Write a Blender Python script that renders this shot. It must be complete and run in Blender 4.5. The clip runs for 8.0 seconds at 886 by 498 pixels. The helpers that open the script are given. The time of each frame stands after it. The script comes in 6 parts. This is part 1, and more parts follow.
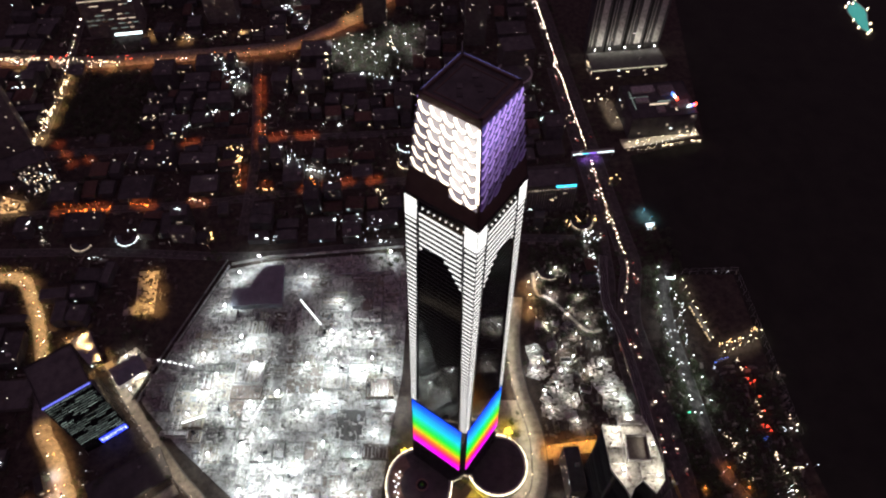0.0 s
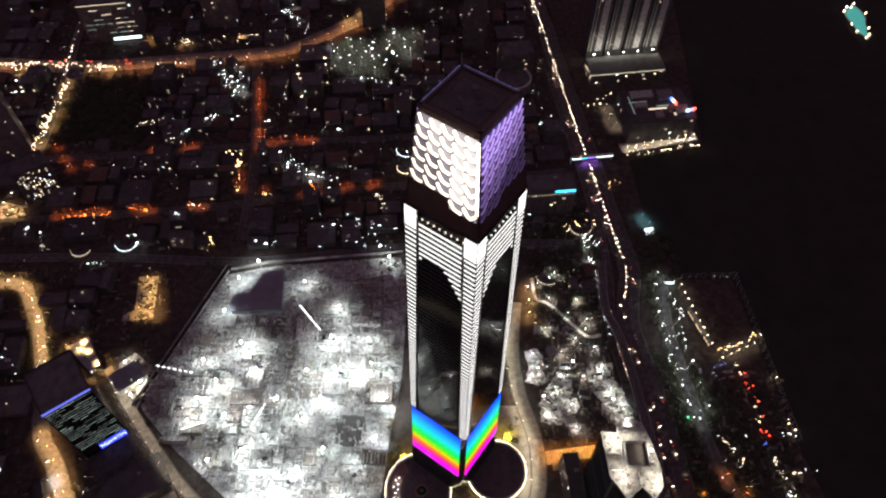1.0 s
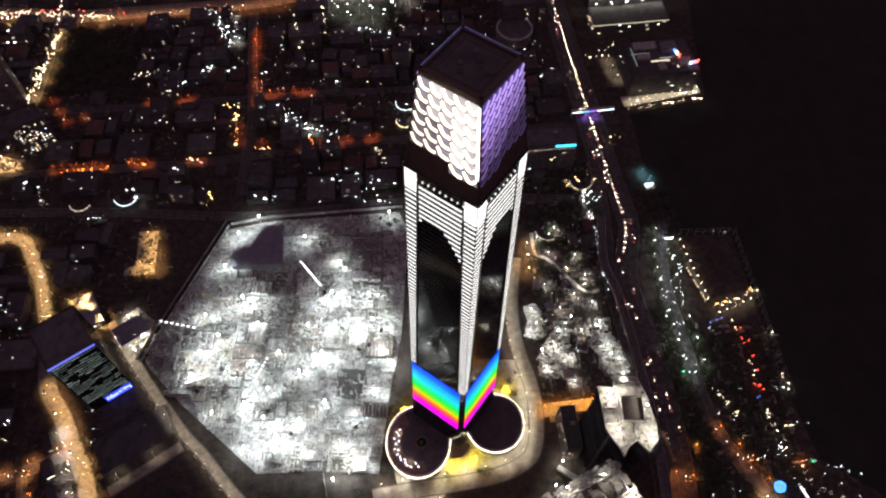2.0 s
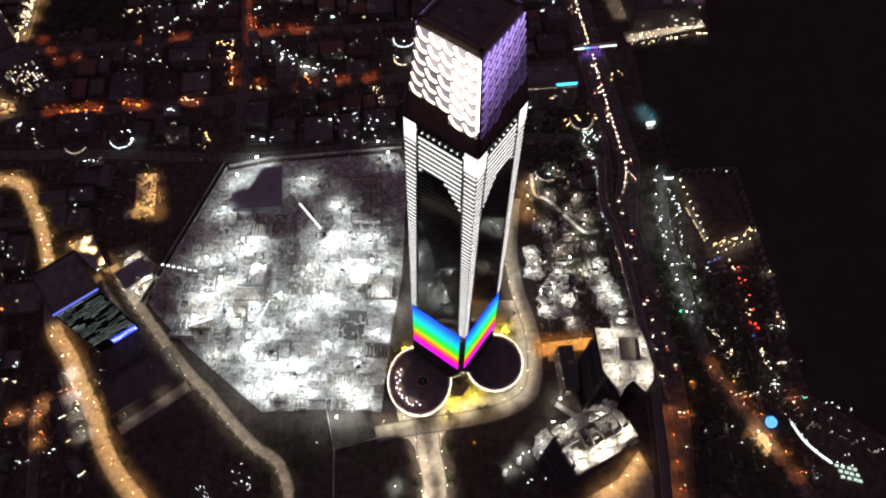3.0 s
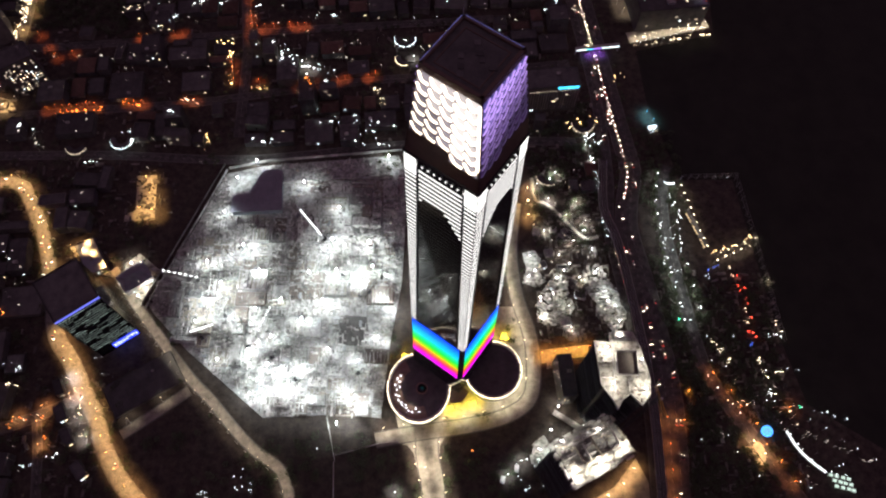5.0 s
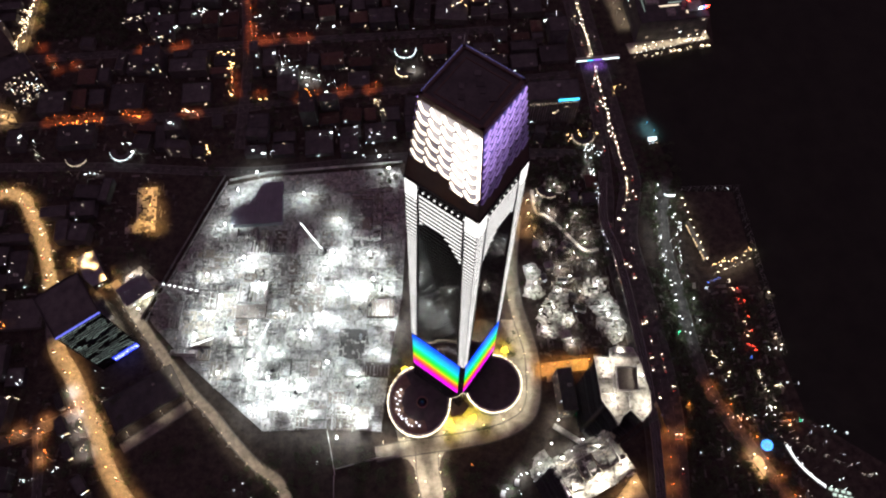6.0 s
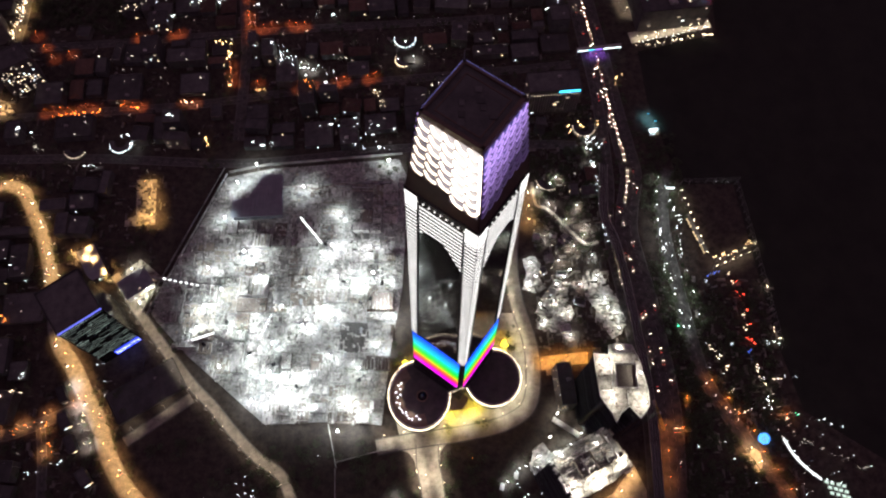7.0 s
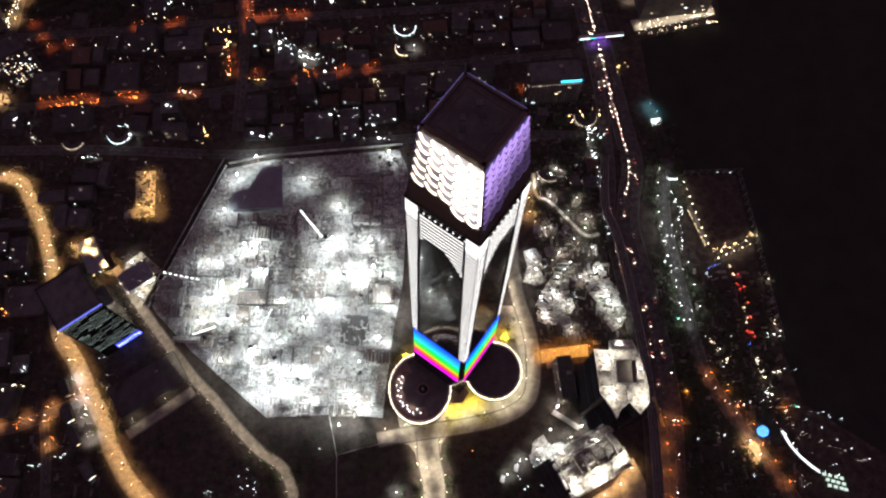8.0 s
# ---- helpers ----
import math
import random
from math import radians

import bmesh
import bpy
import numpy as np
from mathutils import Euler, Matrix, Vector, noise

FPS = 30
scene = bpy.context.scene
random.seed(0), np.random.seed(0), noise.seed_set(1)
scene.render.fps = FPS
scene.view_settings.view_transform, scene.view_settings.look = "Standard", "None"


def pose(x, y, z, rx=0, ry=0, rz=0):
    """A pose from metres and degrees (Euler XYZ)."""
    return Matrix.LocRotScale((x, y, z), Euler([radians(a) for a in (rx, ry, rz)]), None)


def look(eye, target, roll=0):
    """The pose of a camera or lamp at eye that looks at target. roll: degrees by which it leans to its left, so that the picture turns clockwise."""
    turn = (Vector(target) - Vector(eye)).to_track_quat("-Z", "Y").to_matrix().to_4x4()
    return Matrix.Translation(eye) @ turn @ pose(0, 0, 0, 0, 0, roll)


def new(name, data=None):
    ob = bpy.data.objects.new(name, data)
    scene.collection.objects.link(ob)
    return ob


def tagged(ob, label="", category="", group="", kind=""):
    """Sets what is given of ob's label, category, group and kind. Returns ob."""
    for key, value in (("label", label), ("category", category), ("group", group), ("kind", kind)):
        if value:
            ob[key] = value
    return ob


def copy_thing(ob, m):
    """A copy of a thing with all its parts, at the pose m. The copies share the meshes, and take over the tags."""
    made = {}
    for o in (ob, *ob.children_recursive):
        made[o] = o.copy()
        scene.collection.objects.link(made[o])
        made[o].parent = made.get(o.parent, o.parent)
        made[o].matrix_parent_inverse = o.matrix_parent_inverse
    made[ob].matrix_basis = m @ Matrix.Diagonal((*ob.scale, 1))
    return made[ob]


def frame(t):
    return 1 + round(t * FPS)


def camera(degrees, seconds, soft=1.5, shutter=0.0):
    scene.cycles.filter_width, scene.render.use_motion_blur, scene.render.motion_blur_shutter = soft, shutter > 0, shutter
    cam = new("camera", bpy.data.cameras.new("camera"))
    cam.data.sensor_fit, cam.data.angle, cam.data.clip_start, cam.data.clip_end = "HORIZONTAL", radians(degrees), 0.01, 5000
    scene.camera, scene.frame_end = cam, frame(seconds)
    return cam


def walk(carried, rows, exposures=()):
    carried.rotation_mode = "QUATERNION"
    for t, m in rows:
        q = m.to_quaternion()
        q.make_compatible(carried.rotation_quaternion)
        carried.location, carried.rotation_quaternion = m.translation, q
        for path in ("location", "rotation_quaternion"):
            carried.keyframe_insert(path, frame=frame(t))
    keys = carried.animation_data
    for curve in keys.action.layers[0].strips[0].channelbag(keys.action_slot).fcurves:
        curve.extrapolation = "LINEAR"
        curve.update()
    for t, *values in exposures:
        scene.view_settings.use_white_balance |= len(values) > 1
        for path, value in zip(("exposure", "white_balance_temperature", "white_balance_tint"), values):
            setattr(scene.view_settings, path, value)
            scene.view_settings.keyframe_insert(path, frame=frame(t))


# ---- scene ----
cam = camera(63.4, 8.0, soft=2.15)
PATH = [
    (0, (0.808, 1.634, 655.305), (0.802, 2.819, 653.694), 0.4),
    (0.5, (0.501, 3.21, 657.364), (0.496, 4.395, 655.753), 0.5),
    (1, (0.394, 5.096, 659.153), (0.391, 6.282, 657.543), 0.5),
    (1.5, (0.298, 7.471, 661.74), (0.295, 8.646, 660.121), 0.5),
    (2, (-0.21, 10.552, 664.602), (-0.209, 11.619, 662.911), 0.7),
    (2.2, (-0.375, 11.964, 665.183), (-0.373, 12.965, 663.452), 0.7),
    (3.3, (-0.842, 21.489, 672.2), (-0.836, 22.387, 670.412), 0.7),
    (3.5, (-0.472, 23.909, 673.309), (-0.468, 24.797, 671.517), 1.0),
    (4, (-0.323, 28.636, 675.493), (-0.319, 29.479, 673.679), 1.0),
    (4.5, (-0.482, 36.758, 680.03), (-0.478, 37.604, 678.218), 1.0),
    (6, (-1.013, 54.948, 689.719), (-1.009, 55.797, 687.908), 1.0),
    (6.5, (-1.369, 62.747, 693.236), (-1.363, 63.563, 691.41), 1.1),
    (7, (-1.341, 70.692, 697.311), (-1.336, 71.481, 695.474), 1.1),
    (7.5, (-1.838, 79.825, 699.848), (-1.832, 80.558, 697.987), 1.2),
    (8, (-1.8, 86.446, 702.079), (-1.795, 87.175, 700.217), 1.1),
]
walk(cam, [(t, look(eye, target, roll)) for t, eye, target, roll in PATH], [(0, 0.33), (2, 0.37), (8, 0.47)])

# ---- night sky and exposure ----
world = bpy.data.worlds.new("night_sky")
scene.world = world
world.use_nodes = True
world.node_tree.nodes["Background"].inputs[0].default_value = (1.1, 0.63, 0.94, 1)
world.node_tree.nodes["Background"].inputs[1].default_value = 0.094
RNG = random.Random(106)


# ---- materials ----
def mat(name, colour, rough=0.8, second=None, scale=0.2, fine=3.0, bump=0.2, metal=0.0, vary=0.0, island=False, emit=None, power=0.0, sampled=True):
    m = bpy.data.materials.new(name)
    m.use_nodes = True
    n, l = m.node_tree.nodes, m.node_tree.links
    b = n["Principled BSDF"]
    b.inputs["Roughness"].default_value = rough
    b.inputs["Metallic"].default_value = metal
    b.inputs["Base Color"].default_value = (*colour, 1)
    if second:
        co = n.new("ShaderNodeTexCoord")
        big, small = n.new("ShaderNodeTexNoise"), n.new("ShaderNodeTexNoise")
        big.inputs["Scale"].default_value, small.inputs["Scale"].default_value = scale, fine
        big.inputs["Detail"].default_value, small.inputs["Detail"].default_value = 6, 4
        big.inputs["Roughness"].default_value = 0.65
        mixf = n.new("ShaderNodeMath")
        mixf.operation = "MULTIPLY_ADD"
        mixf.inputs[1].default_value = 0.35
        l.new(co.outputs["Object"], big.inputs["Vector"])
        l.new(co.outputs["Object"], small.inputs["Vector"])
        l.new(small.outputs["Fac"], mixf.inputs[0])
        l.new(big.outputs["Fac"], mixf.inputs[2])
        ramp = n.new("ShaderNodeValToRGB")
        ramp.color_ramp.elements[0].position, ramp.color_ramp.elements[1].position = 0.45, 0.85
        ramp.color_ramp.elements[0].color, ramp.color_ramp.elements[1].color = (*colour, 1), (*second, 1)
        l.new(mixf.outputs[0], ramp.inputs[0])
        out = ramp.outputs[0]
        if vary:
            info, hsv = n.new("ShaderNodeNewGeometry" if island else "ShaderNodeObjectInfo"), n.new("ShaderNodeHueSaturation")
            rng = n.new("ShaderNodeMapRange")
            rng.inputs["To Min"].default_value, rng.inputs["To Max"].default_value = 1 - vary, 1 + vary
            l.new(info.outputs["Random Per Island" if island else "Random"], rng.inputs["Value"])
            l.new(rng.outputs[0], hsv.inputs["Value"])
            l.new(out, hsv.inputs["Color"])
            out = hsv.outputs[0]
        l.new(out, b.inputs["Base Color"])
        bu = n.new("ShaderNodeBump")
        bu.inputs["Strength"].default_value, bu.inputs["Distance"].default_value = bump, 0.3
        l.new(mixf.outputs[0], bu.inputs["Height"])
        l.new(bu.outputs[0], b.inputs["Normal"])
    if emit:
        b.inputs["Emission Color"].default_value = (*emit, 1)
        b.inputs["Emission Strength"].default_value = power
        if not sampled:
            m.cycles.emission_sampling = "NONE"
    return m


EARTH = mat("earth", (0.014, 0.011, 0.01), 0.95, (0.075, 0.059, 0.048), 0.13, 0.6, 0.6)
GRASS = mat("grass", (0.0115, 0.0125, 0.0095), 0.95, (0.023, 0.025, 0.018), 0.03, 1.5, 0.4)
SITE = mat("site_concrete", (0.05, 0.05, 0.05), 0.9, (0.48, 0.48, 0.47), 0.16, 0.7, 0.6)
STAINED = mat("stained_deck", (0.06, 0.056, 0.05), 0.9, (0.5, 0.48, 0.44), 0.22, 0.9, 0.6)
ASPHALT = mat("asphalt", (0.028, 0.028, 0.028), 0.85, (0.11, 0.104, 0.098), 0.17, 0.9, 0.3)
WORN_ASPHALT = mat("worn_asphalt", (0.075, 0.072, 0.068), 0.85, (0.23, 0.22, 0.205), 0.2, 0.9, 0.3)
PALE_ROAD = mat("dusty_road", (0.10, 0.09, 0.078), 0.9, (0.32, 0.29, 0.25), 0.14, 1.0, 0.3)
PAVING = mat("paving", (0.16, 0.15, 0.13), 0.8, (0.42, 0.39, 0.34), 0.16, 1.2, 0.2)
KERB = mat("kerb_concrete", (0.08, 0.078, 0.073), 0.9, (0.13, 0.125, 0.12), 0.3, 3.0, 0.2)
PAINT = mat("road_paint", (0.22, 0.215, 0.2), 0.7, (0.35, 0.34, 0.32), 0.5, 4.0, 0.1)
CONCRETE = mat("concrete", (0.11, 0.108, 0.103), 0.85, (0.4, 0.392, 0.38), 0.3, 1.3, 0.5, vary=0.5)
PALE_CONCRETE = mat("pale_concrete", (0.2, 0.198, 0.19), 0.85, (0.58, 0.57, 0.55), 0.28, 1.2, 0.5, vary=0.35)
SCRAP = mat("building_scrap", (0.26, 0.25, 0.24), 0.9, (0.42, 0.41, 0.39), 0.3, 3.0, 0.2, vary=0.5, island=True)
DARK_SCRAP = mat("boards_and_props", (0.14, 0.135, 0.128), 0.9, (0.34, 0.33, 0.31), 0.3, 3.0, 0.2, vary=0.7, island=True)
CLUTTER = mat("yard_clutter", (0.05, 0.046, 0.042), 0.9, (0.16, 0.145, 0.13), 0.3, 3.0, 0.2, vary=0.7, island=True)
DARK_ROOF = mat("dark_roof", (0.04, 0.04, 0.043), 0.85, (0.10, 0.098, 0.098), 0.1, 1.5, 0.3, vary=0.35)
TILE_ROOF = mat("clay_roof", (0.07, 0.042, 0.032), 0.9, (0.12, 0.07, 0.055), 0.3, 3.0, 0.4, vary=0.35)
WALL = mat("painted_wall", (0.08, 0.076, 0.07), 0.85, (0.16, 0.152, 0.14), 0.15, 2.0, 0.15, vary=0.35)
# near-black tone that makes tower floors and crane mast look unlit despite flood spill
UNLIT_DARK = mat("unlit_dark_tone", (0.03, 0.032, 0.034), 0.95, (0.06, 0.062, 0.064), 0.2, 2.0, 0.4, vary=0.4)
METAL_SHEET = mat("roof_sheet", (0.16, 0.17, 0.2), 0.55, (0.24, 0.25, 0.29), 0.1, 1.0, 0.2, metal=0.2)
STEEL = mat("galvanised_steel", (0.35, 0.35, 0.36), 0.5, (0.5, 0.5, 0.5), 0.5, 4.0, 0.1, metal=0.7, vary=0.2)
YELLOW_STEEL = mat("yellow_steel", (0.6, 0.42, 0.06), 0.5, (0.45, 0.3, 0.05), 0.4, 3.0, 0.1, vary=0.1)
WOOD = mat("formwork_timber", (0.2, 0.175, 0.14), 0.85, (0.36, 0.33, 0.28), 0.4, 4.0, 0.3, vary=0.3)
RUST = mat("rusty_rebar", (0.10, 0.085, 0.075), 0.8, (0.19, 0.16, 0.14), 0.6, 5.0, 0.3, vary=0.3)
BLUE_TARP = mat("painted_container", (0.16, 0.17, 0.18), 0.6, (0.28, 0.29, 0.3), 0.4, 3.0, 0.2, vary=0.5)
GLASS_DARK = mat("curtain_glass", (0.012, 0.014, 0.016), 0.05, (0.02, 0.022, 0.024), 0.05, 0.25, 0.03, metal=0.0)
GLASS_DARK.node_tree.nodes["Principled BSDF"].inputs["Specular IOR Level"].default_value = 0.3
MULLION = mat("dark_mullion", (0.014, 0.014, 0.016), 0.6, (0.024, 0.024, 0.026), 0.5, 3.0, 0.05)
BRONZE = mat("crown_cladding", (0.09, 0.06, 0.05), 0.5, (0.13, 0.09, 0.075), 0.15, 1.5, 0.1, metal=0.3)
TERRACE = mat("terrace_boards", (0.12, 0.085, 0.065), 0.7, (0.24, 0.18, 0.14), 0.3, 2.0, 0.2)
BARK = mat("bark", (0.08, 0.06, 0.045), 0.95, (0.13, 0.1, 0.08), 0.8, 6.0, 0.5)
LEAF = mat("leaves", (0.04, 0.052, 0.025), 0.7, (0.075, 0.095, 0.045), 0.5, 4.0, 0.2, vary=0.3)
RUBBER = mat("rubber", (0.02, 0.02, 0.02), 0.8)
CAR_PAINT = mat("car_paint", (0.25, 0.25, 0.26), 0.35, (0.3, 0.3, 0.31), 0.5, 3.0, 0.0, metal=0.3, vary=0.8)
CAR_GLASS = mat("car_glass", (0.02, 0.02, 0.025), 0.1)
POOL = mat("pool_water", (0.05, 0.3, 0.3), 0.08, (0.08, 0.36, 0.36), 0.3, 2.0, 0.1, emit=(0.12, 0.72, 0.62), power=0.36)
PANE_OFF = mat("unlit_pane", (0.02, 0.022, 0.026), 0.15)


def glow(name, colour, power, sampled=False):
    return mat(name, (0.04, 0.04, 0.04), 0.5, emit=colour, power=power, sampled=sampled)


G_STRIP = glow("facade_strip_light", (1.0, 0.97, 0.95), 1.02)
G_BLOCK = glow("facade_block_light", (1.0, 0.97, 0.95), 1.2)
G_WHITE = glow("white_lamp", (0.95, 1.0, 1.0), 22)
G_WARM = glow("warm_lamp", (1.0, 0.78, 0.5), 16)
G_ORANGE = glow("sodium_lamp", (1.0, 0.25, 0.04), 8)
G_AMBER = glow("amber_lamp", (1.0, 0.6, 0.25), 10)
G_YELLOW = glow("yellow_lamp", (1.0, 0.7, 0.04), 5.0)
G_SOFT = glow("soft_lamp", (1.0, 0.85, 0.6), 4)
G_DOT = glow("small_lamp", (0.9, 0.97, 1.0), 6)
G_DOT2 = glow("dim_small_lamp", (1.0, 0.85, 0.7), 2.2)
G_FAR_W = glow("distant_warm_lamp", (1.0, 0.78, 0.5), 6.5)
G_FAR_C = glow("distant_cold_lamp", (0.9, 0.98, 1.0), 6)
G_BAY = glow("bay_light", (1.0, 0.72, 0.4), 1.6)
G_WIN_WARM = glow("warm_window", (1.0, 0.75, 0.45), 3.0)
G_WIN_COOL = glow("cool_window", (0.8, 0.95, 1.0), 2.8)
G_WIN_DIM = glow("dim_window", (1.0, 0.8, 0.6), 0.9)
G_RED = glow("red_lamp", (1.0, 0.06, 0.03), 8)
G_TAIL = glow("tail_light", (1.0, 0.05, 0.04), 2.6)
G_HEAD = glow("head_light", (1.0, 0.82, 0.62), 30)
G_BLUE = glow("blue_sign_light", (0.08, 0.2, 1.0), 3)
G_CYAN = glow("cyan_sign_light", (0.05, 0.6, 1.0), 2.2)
G_GREEN = glow("green_lamp", (0.05, 1.0, 0.4), 5)
G_RIM = glow("rim_light", (1.0, 0.84, 0.6), 4.6)
G_VIOLET = glow("rim_tube", (0.36, 0.34, 1.0), 0.2)


# ---- building blocks ----
def down_light(name, parent, height, watts, colour, size, cone=128.0):
    d = bpy.data.lights.new(name, "SPOT" if cone < 179 else "POINT")
    d.energy, d.color, d.shadow_soft_size = watts, colour, size
    d.specular_factor = 0.0
    if cone < 179:
        d.spot_size, d.spot_blend = radians(cone), 0.8
    ob = new(name, d)
    ob.parent = parent
    ob.location = (0, 0, height)
    return ob



def part(name, bm, material, parent=None, label=""):
    me = bpy.data.meshes.new(name)
    bm.to_mesh(me)
    bm.free()
    me.materials.append(material)
    ob = new(name, me)
    if parent:
        ob.parent = parent
    if label:
        ob["label"] = label
    return ob


def shared(name, me, parent, m):
    ob = new(name, me)
    ob.parent = parent
    ob.matrix_local = m
    return ob


def mesh_of(name, bm, material):
    me = bpy.data.meshes.new(name)
    bm.to_mesh(me)
    bm.free()
    me.materials.append(material)
    return me


def hexa(bm, pts):
    """A six-sided block from four lower and four upper corners."""
    v = [bm.verts.new(p) for p in pts]
    for q in ((3, 2, 1, 0), (4, 5, 6, 7), (0, 1, 5, 4), (1, 2, 6, 5), (2, 3, 7, 6), (3, 0, 4, 7)):
        bm.faces.new([v[i] for i in q])
    return v


def box(bm, x0, x1, y0, y1, z0, z1, inset=0.0):
    i = inset
    return hexa(bm, [(x0, y0, z0), (x1, y0, z0), (x1, y1, z0), (x0, y1, z0),
                     (x0 + i, y0 + i, z1), (x1 - i, y0 + i, z1), (x1 - i, y1 - i, z1), (x0 + i, y1 - i, z1)])


def bar(bm, a, b, w, h):
    """A straight bar from a to b, w wide and h high."""
    a, b = Vector(a), Vector(b)
    d = (b - a).normalized()
    s = d.cross(Vector((0, 0, 1)))
    s = (s.normalized() if s.length > 1e-4 else Vector((1, 0, 0))) * (w / 2)
    u = s.cross(d).normalized() * (h / 2)
    hexa(bm, [a - s - u, a + s - u, b + s - u, b - s - u, a - s + u, a + s + u, b + s + u, b - s + u])


def drum(bm, x, y, r0, r1, z0, z1, n=32, ry=1.0, caps=True):
    lo, hi = [], []
    for i in range(n):
        c, s = math.cos(2 * math.pi * i / n), math.sin(2 * math.pi * i / n) * ry
        lo.append(bm.verts.new((x + r0 * c, y + r0 * s, z0)))
        hi.append(bm.verts.new((x + r1 * c, y + r1 * s, z1)))
    for i in range(n):
        bm.faces.new((lo[i], lo[(i + 1) % n], hi[(i + 1) % n], hi[i]))
    if caps:
        bm.faces.new(hi)
        bm.faces.new(lo[::-1])


def ring(bm, x, y, r_in, r_out, z0, z1, n=48, ry=1.0, a0=0.0, a1=360.0):
    full = a1 - a0 >= 360
    k = n if full else n + 1
    cols = []
    for i in range(k):
        a = radians(a0 + (a1 - a0) * i / n)
        c, s = math.cos(a), math.sin(a) * ry
        cols.append([bm.verts.new((x + r * c, y + r * s, z)) for r, z in ((r_in, z0), (r_out, z0), (r_out, z1), (r_in, z1))])
    for i in range(n):
        p, q = cols[i], cols[(i + 1) % k]
        for j in range(4):
            bm.faces.new((p[j], q[j], q[(j + 1) % 4], p[(j + 1) % 4]))
    if not full:
        bm.faces.new(cols[0])
        bm.faces.new(cols[-1][::-1])


def thing(name, x, y, z=0.0, turn=0.0, label="", category="", group=""):
    ob = new(name)
    ob.matrix_basis = pose(x, y, z, 0, 0, turn)
    return tagged(ob, label, category, group)


def offset(pts, d):
    out = []
    for i, p in enumerate(pts):
        a, b = pts[max(i - 1, 0)], pts[min(i + 1, len(pts) - 1)]
        t = (Vector(b) - Vector(a)).normalized()
        out.append((p[0] - t.y * d, p[1] + t.x * d))
    return out


def smooth(pts, steps=6):
    out = []
    for i in range(len(pts) - 1):
        p0, p1, p2, p3 = (Vector(pts[max(0, min(len(pts) - 1, i + k))]) for k in (-1, 0, 1, 2))
        for s in range(steps):
            t = s / steps
            out.append(tuple(0.5 * (2 * p1 + (p2 - p0) * t + (2 * p0 - 5 * p1 + 4 * p2 - p3) * t * t + (3 * p1 - p0 - 3 * p2 + p3) * t ** 3)))
    return out + [tuple(pts[-1])]


def along(pts, step, start=0.0):
    """Places every step metres along a line: x, y and heading in degrees."""
    out, left = [], start
    for a, b in zip(pts, pts[1:]):
        a, b = Vector(a), Vector(b)
        n = (b - a).length
        while left < n:
            p = a.lerp(b, left / n)
            out.append((p.x, p.y, math.degrees(math.atan2(b.y - a.y, b.x - a.x))))
            left += step
        left -= n
    return out


def strip(bm, pts, d0, d1, z0, z1):
    lo, hi = offset(pts, d0), offset(pts, d1)
    cols = [[bm.verts.new((*p, z)) for p, z in ((a, z0), (b, z0), (b, z1), (a, z1))] for a, b in zip(lo, hi)]
    for p, q in zip(cols, cols[1:]):
        for j in range(4):
            bm.faces.new((p[j], q[j], q[(j + 1) % 4], p[(j + 1) % 4]))
    bm.faces.new(cols[0])
    bm.faces.new(cols[-1][::-1])


def slab(bm, pts, z0, z1):
    lo, hi = [bm.verts.new((*p, z0)) for p in pts], [bm.verts.new((*p, z1)) for p in pts]
    bm.faces.new(hi)
    bm.faces.new(lo[::-1])
    for i in range(len(pts)):
        j = (i + 1) % len(pts)
        bm.faces.new((lo[i], lo[j], hi[j], hi[i]))
    bmesh.ops.recalc_face_normals(bm, faces=bm.faces)


def inside(x, y, poly):
    hit = False
    for (ax, ay), (bx, by) in zip(poly, poly[1:] + poly[:1]):
        if (ay > y) != (by > y) and x < (bx - ax) * (y - ay) / (by - ay) + ax:
            hit = not hit
    return hit


def away(x, y, pts):
    best = 1e9
    for a, b in zip(pts, pts[1:]):
        a, b, p = Vector(a), Vector(b), Vector((x, y))
        t = max(0.0, min(1.0, (p - a).dot(b - a) / max((b - a).length_squared, 1e-6)))
        best = min(best, (p - a.lerp(b, t)).length)
    return best


# ---- ground and roads ----
bm = bmesh.new()
for i in range(40):
    for j in range(40):
        x0, y0 = -2400 + i * 120, -1500 + j * 120
        bm.faces.new([bm.verts.new((x0 + a * 120, y0 + b * 120, 0)) for a, b in ((0, 0), (1, 0), (1, 1), (0, 1))])
bmesh.ops.remove_doubles(bm, verts=bm.verts, dist=0.01)
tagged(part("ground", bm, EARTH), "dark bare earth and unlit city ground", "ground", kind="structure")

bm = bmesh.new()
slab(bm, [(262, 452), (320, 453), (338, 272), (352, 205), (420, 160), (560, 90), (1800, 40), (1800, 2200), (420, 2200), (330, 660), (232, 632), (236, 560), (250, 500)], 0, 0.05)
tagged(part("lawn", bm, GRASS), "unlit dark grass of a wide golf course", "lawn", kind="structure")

SITE_EDGE = [(-296, 296), (-239, 452), (-196, 463), (-50, 479), (-38, 452), (-41, 324), (-50, 262), (-56, 186), (-98, 189), (-168, 185), (-250, 250), (-288, 286)]
bm = bmesh.new()
slab(bm, SITE_EDGE, 0, 0.08)
tagged(part("site_ground", bm, SITE), "pale dusty concrete ground of a floodlit construction site", "construction ground", kind="structure")

ROADS = {}


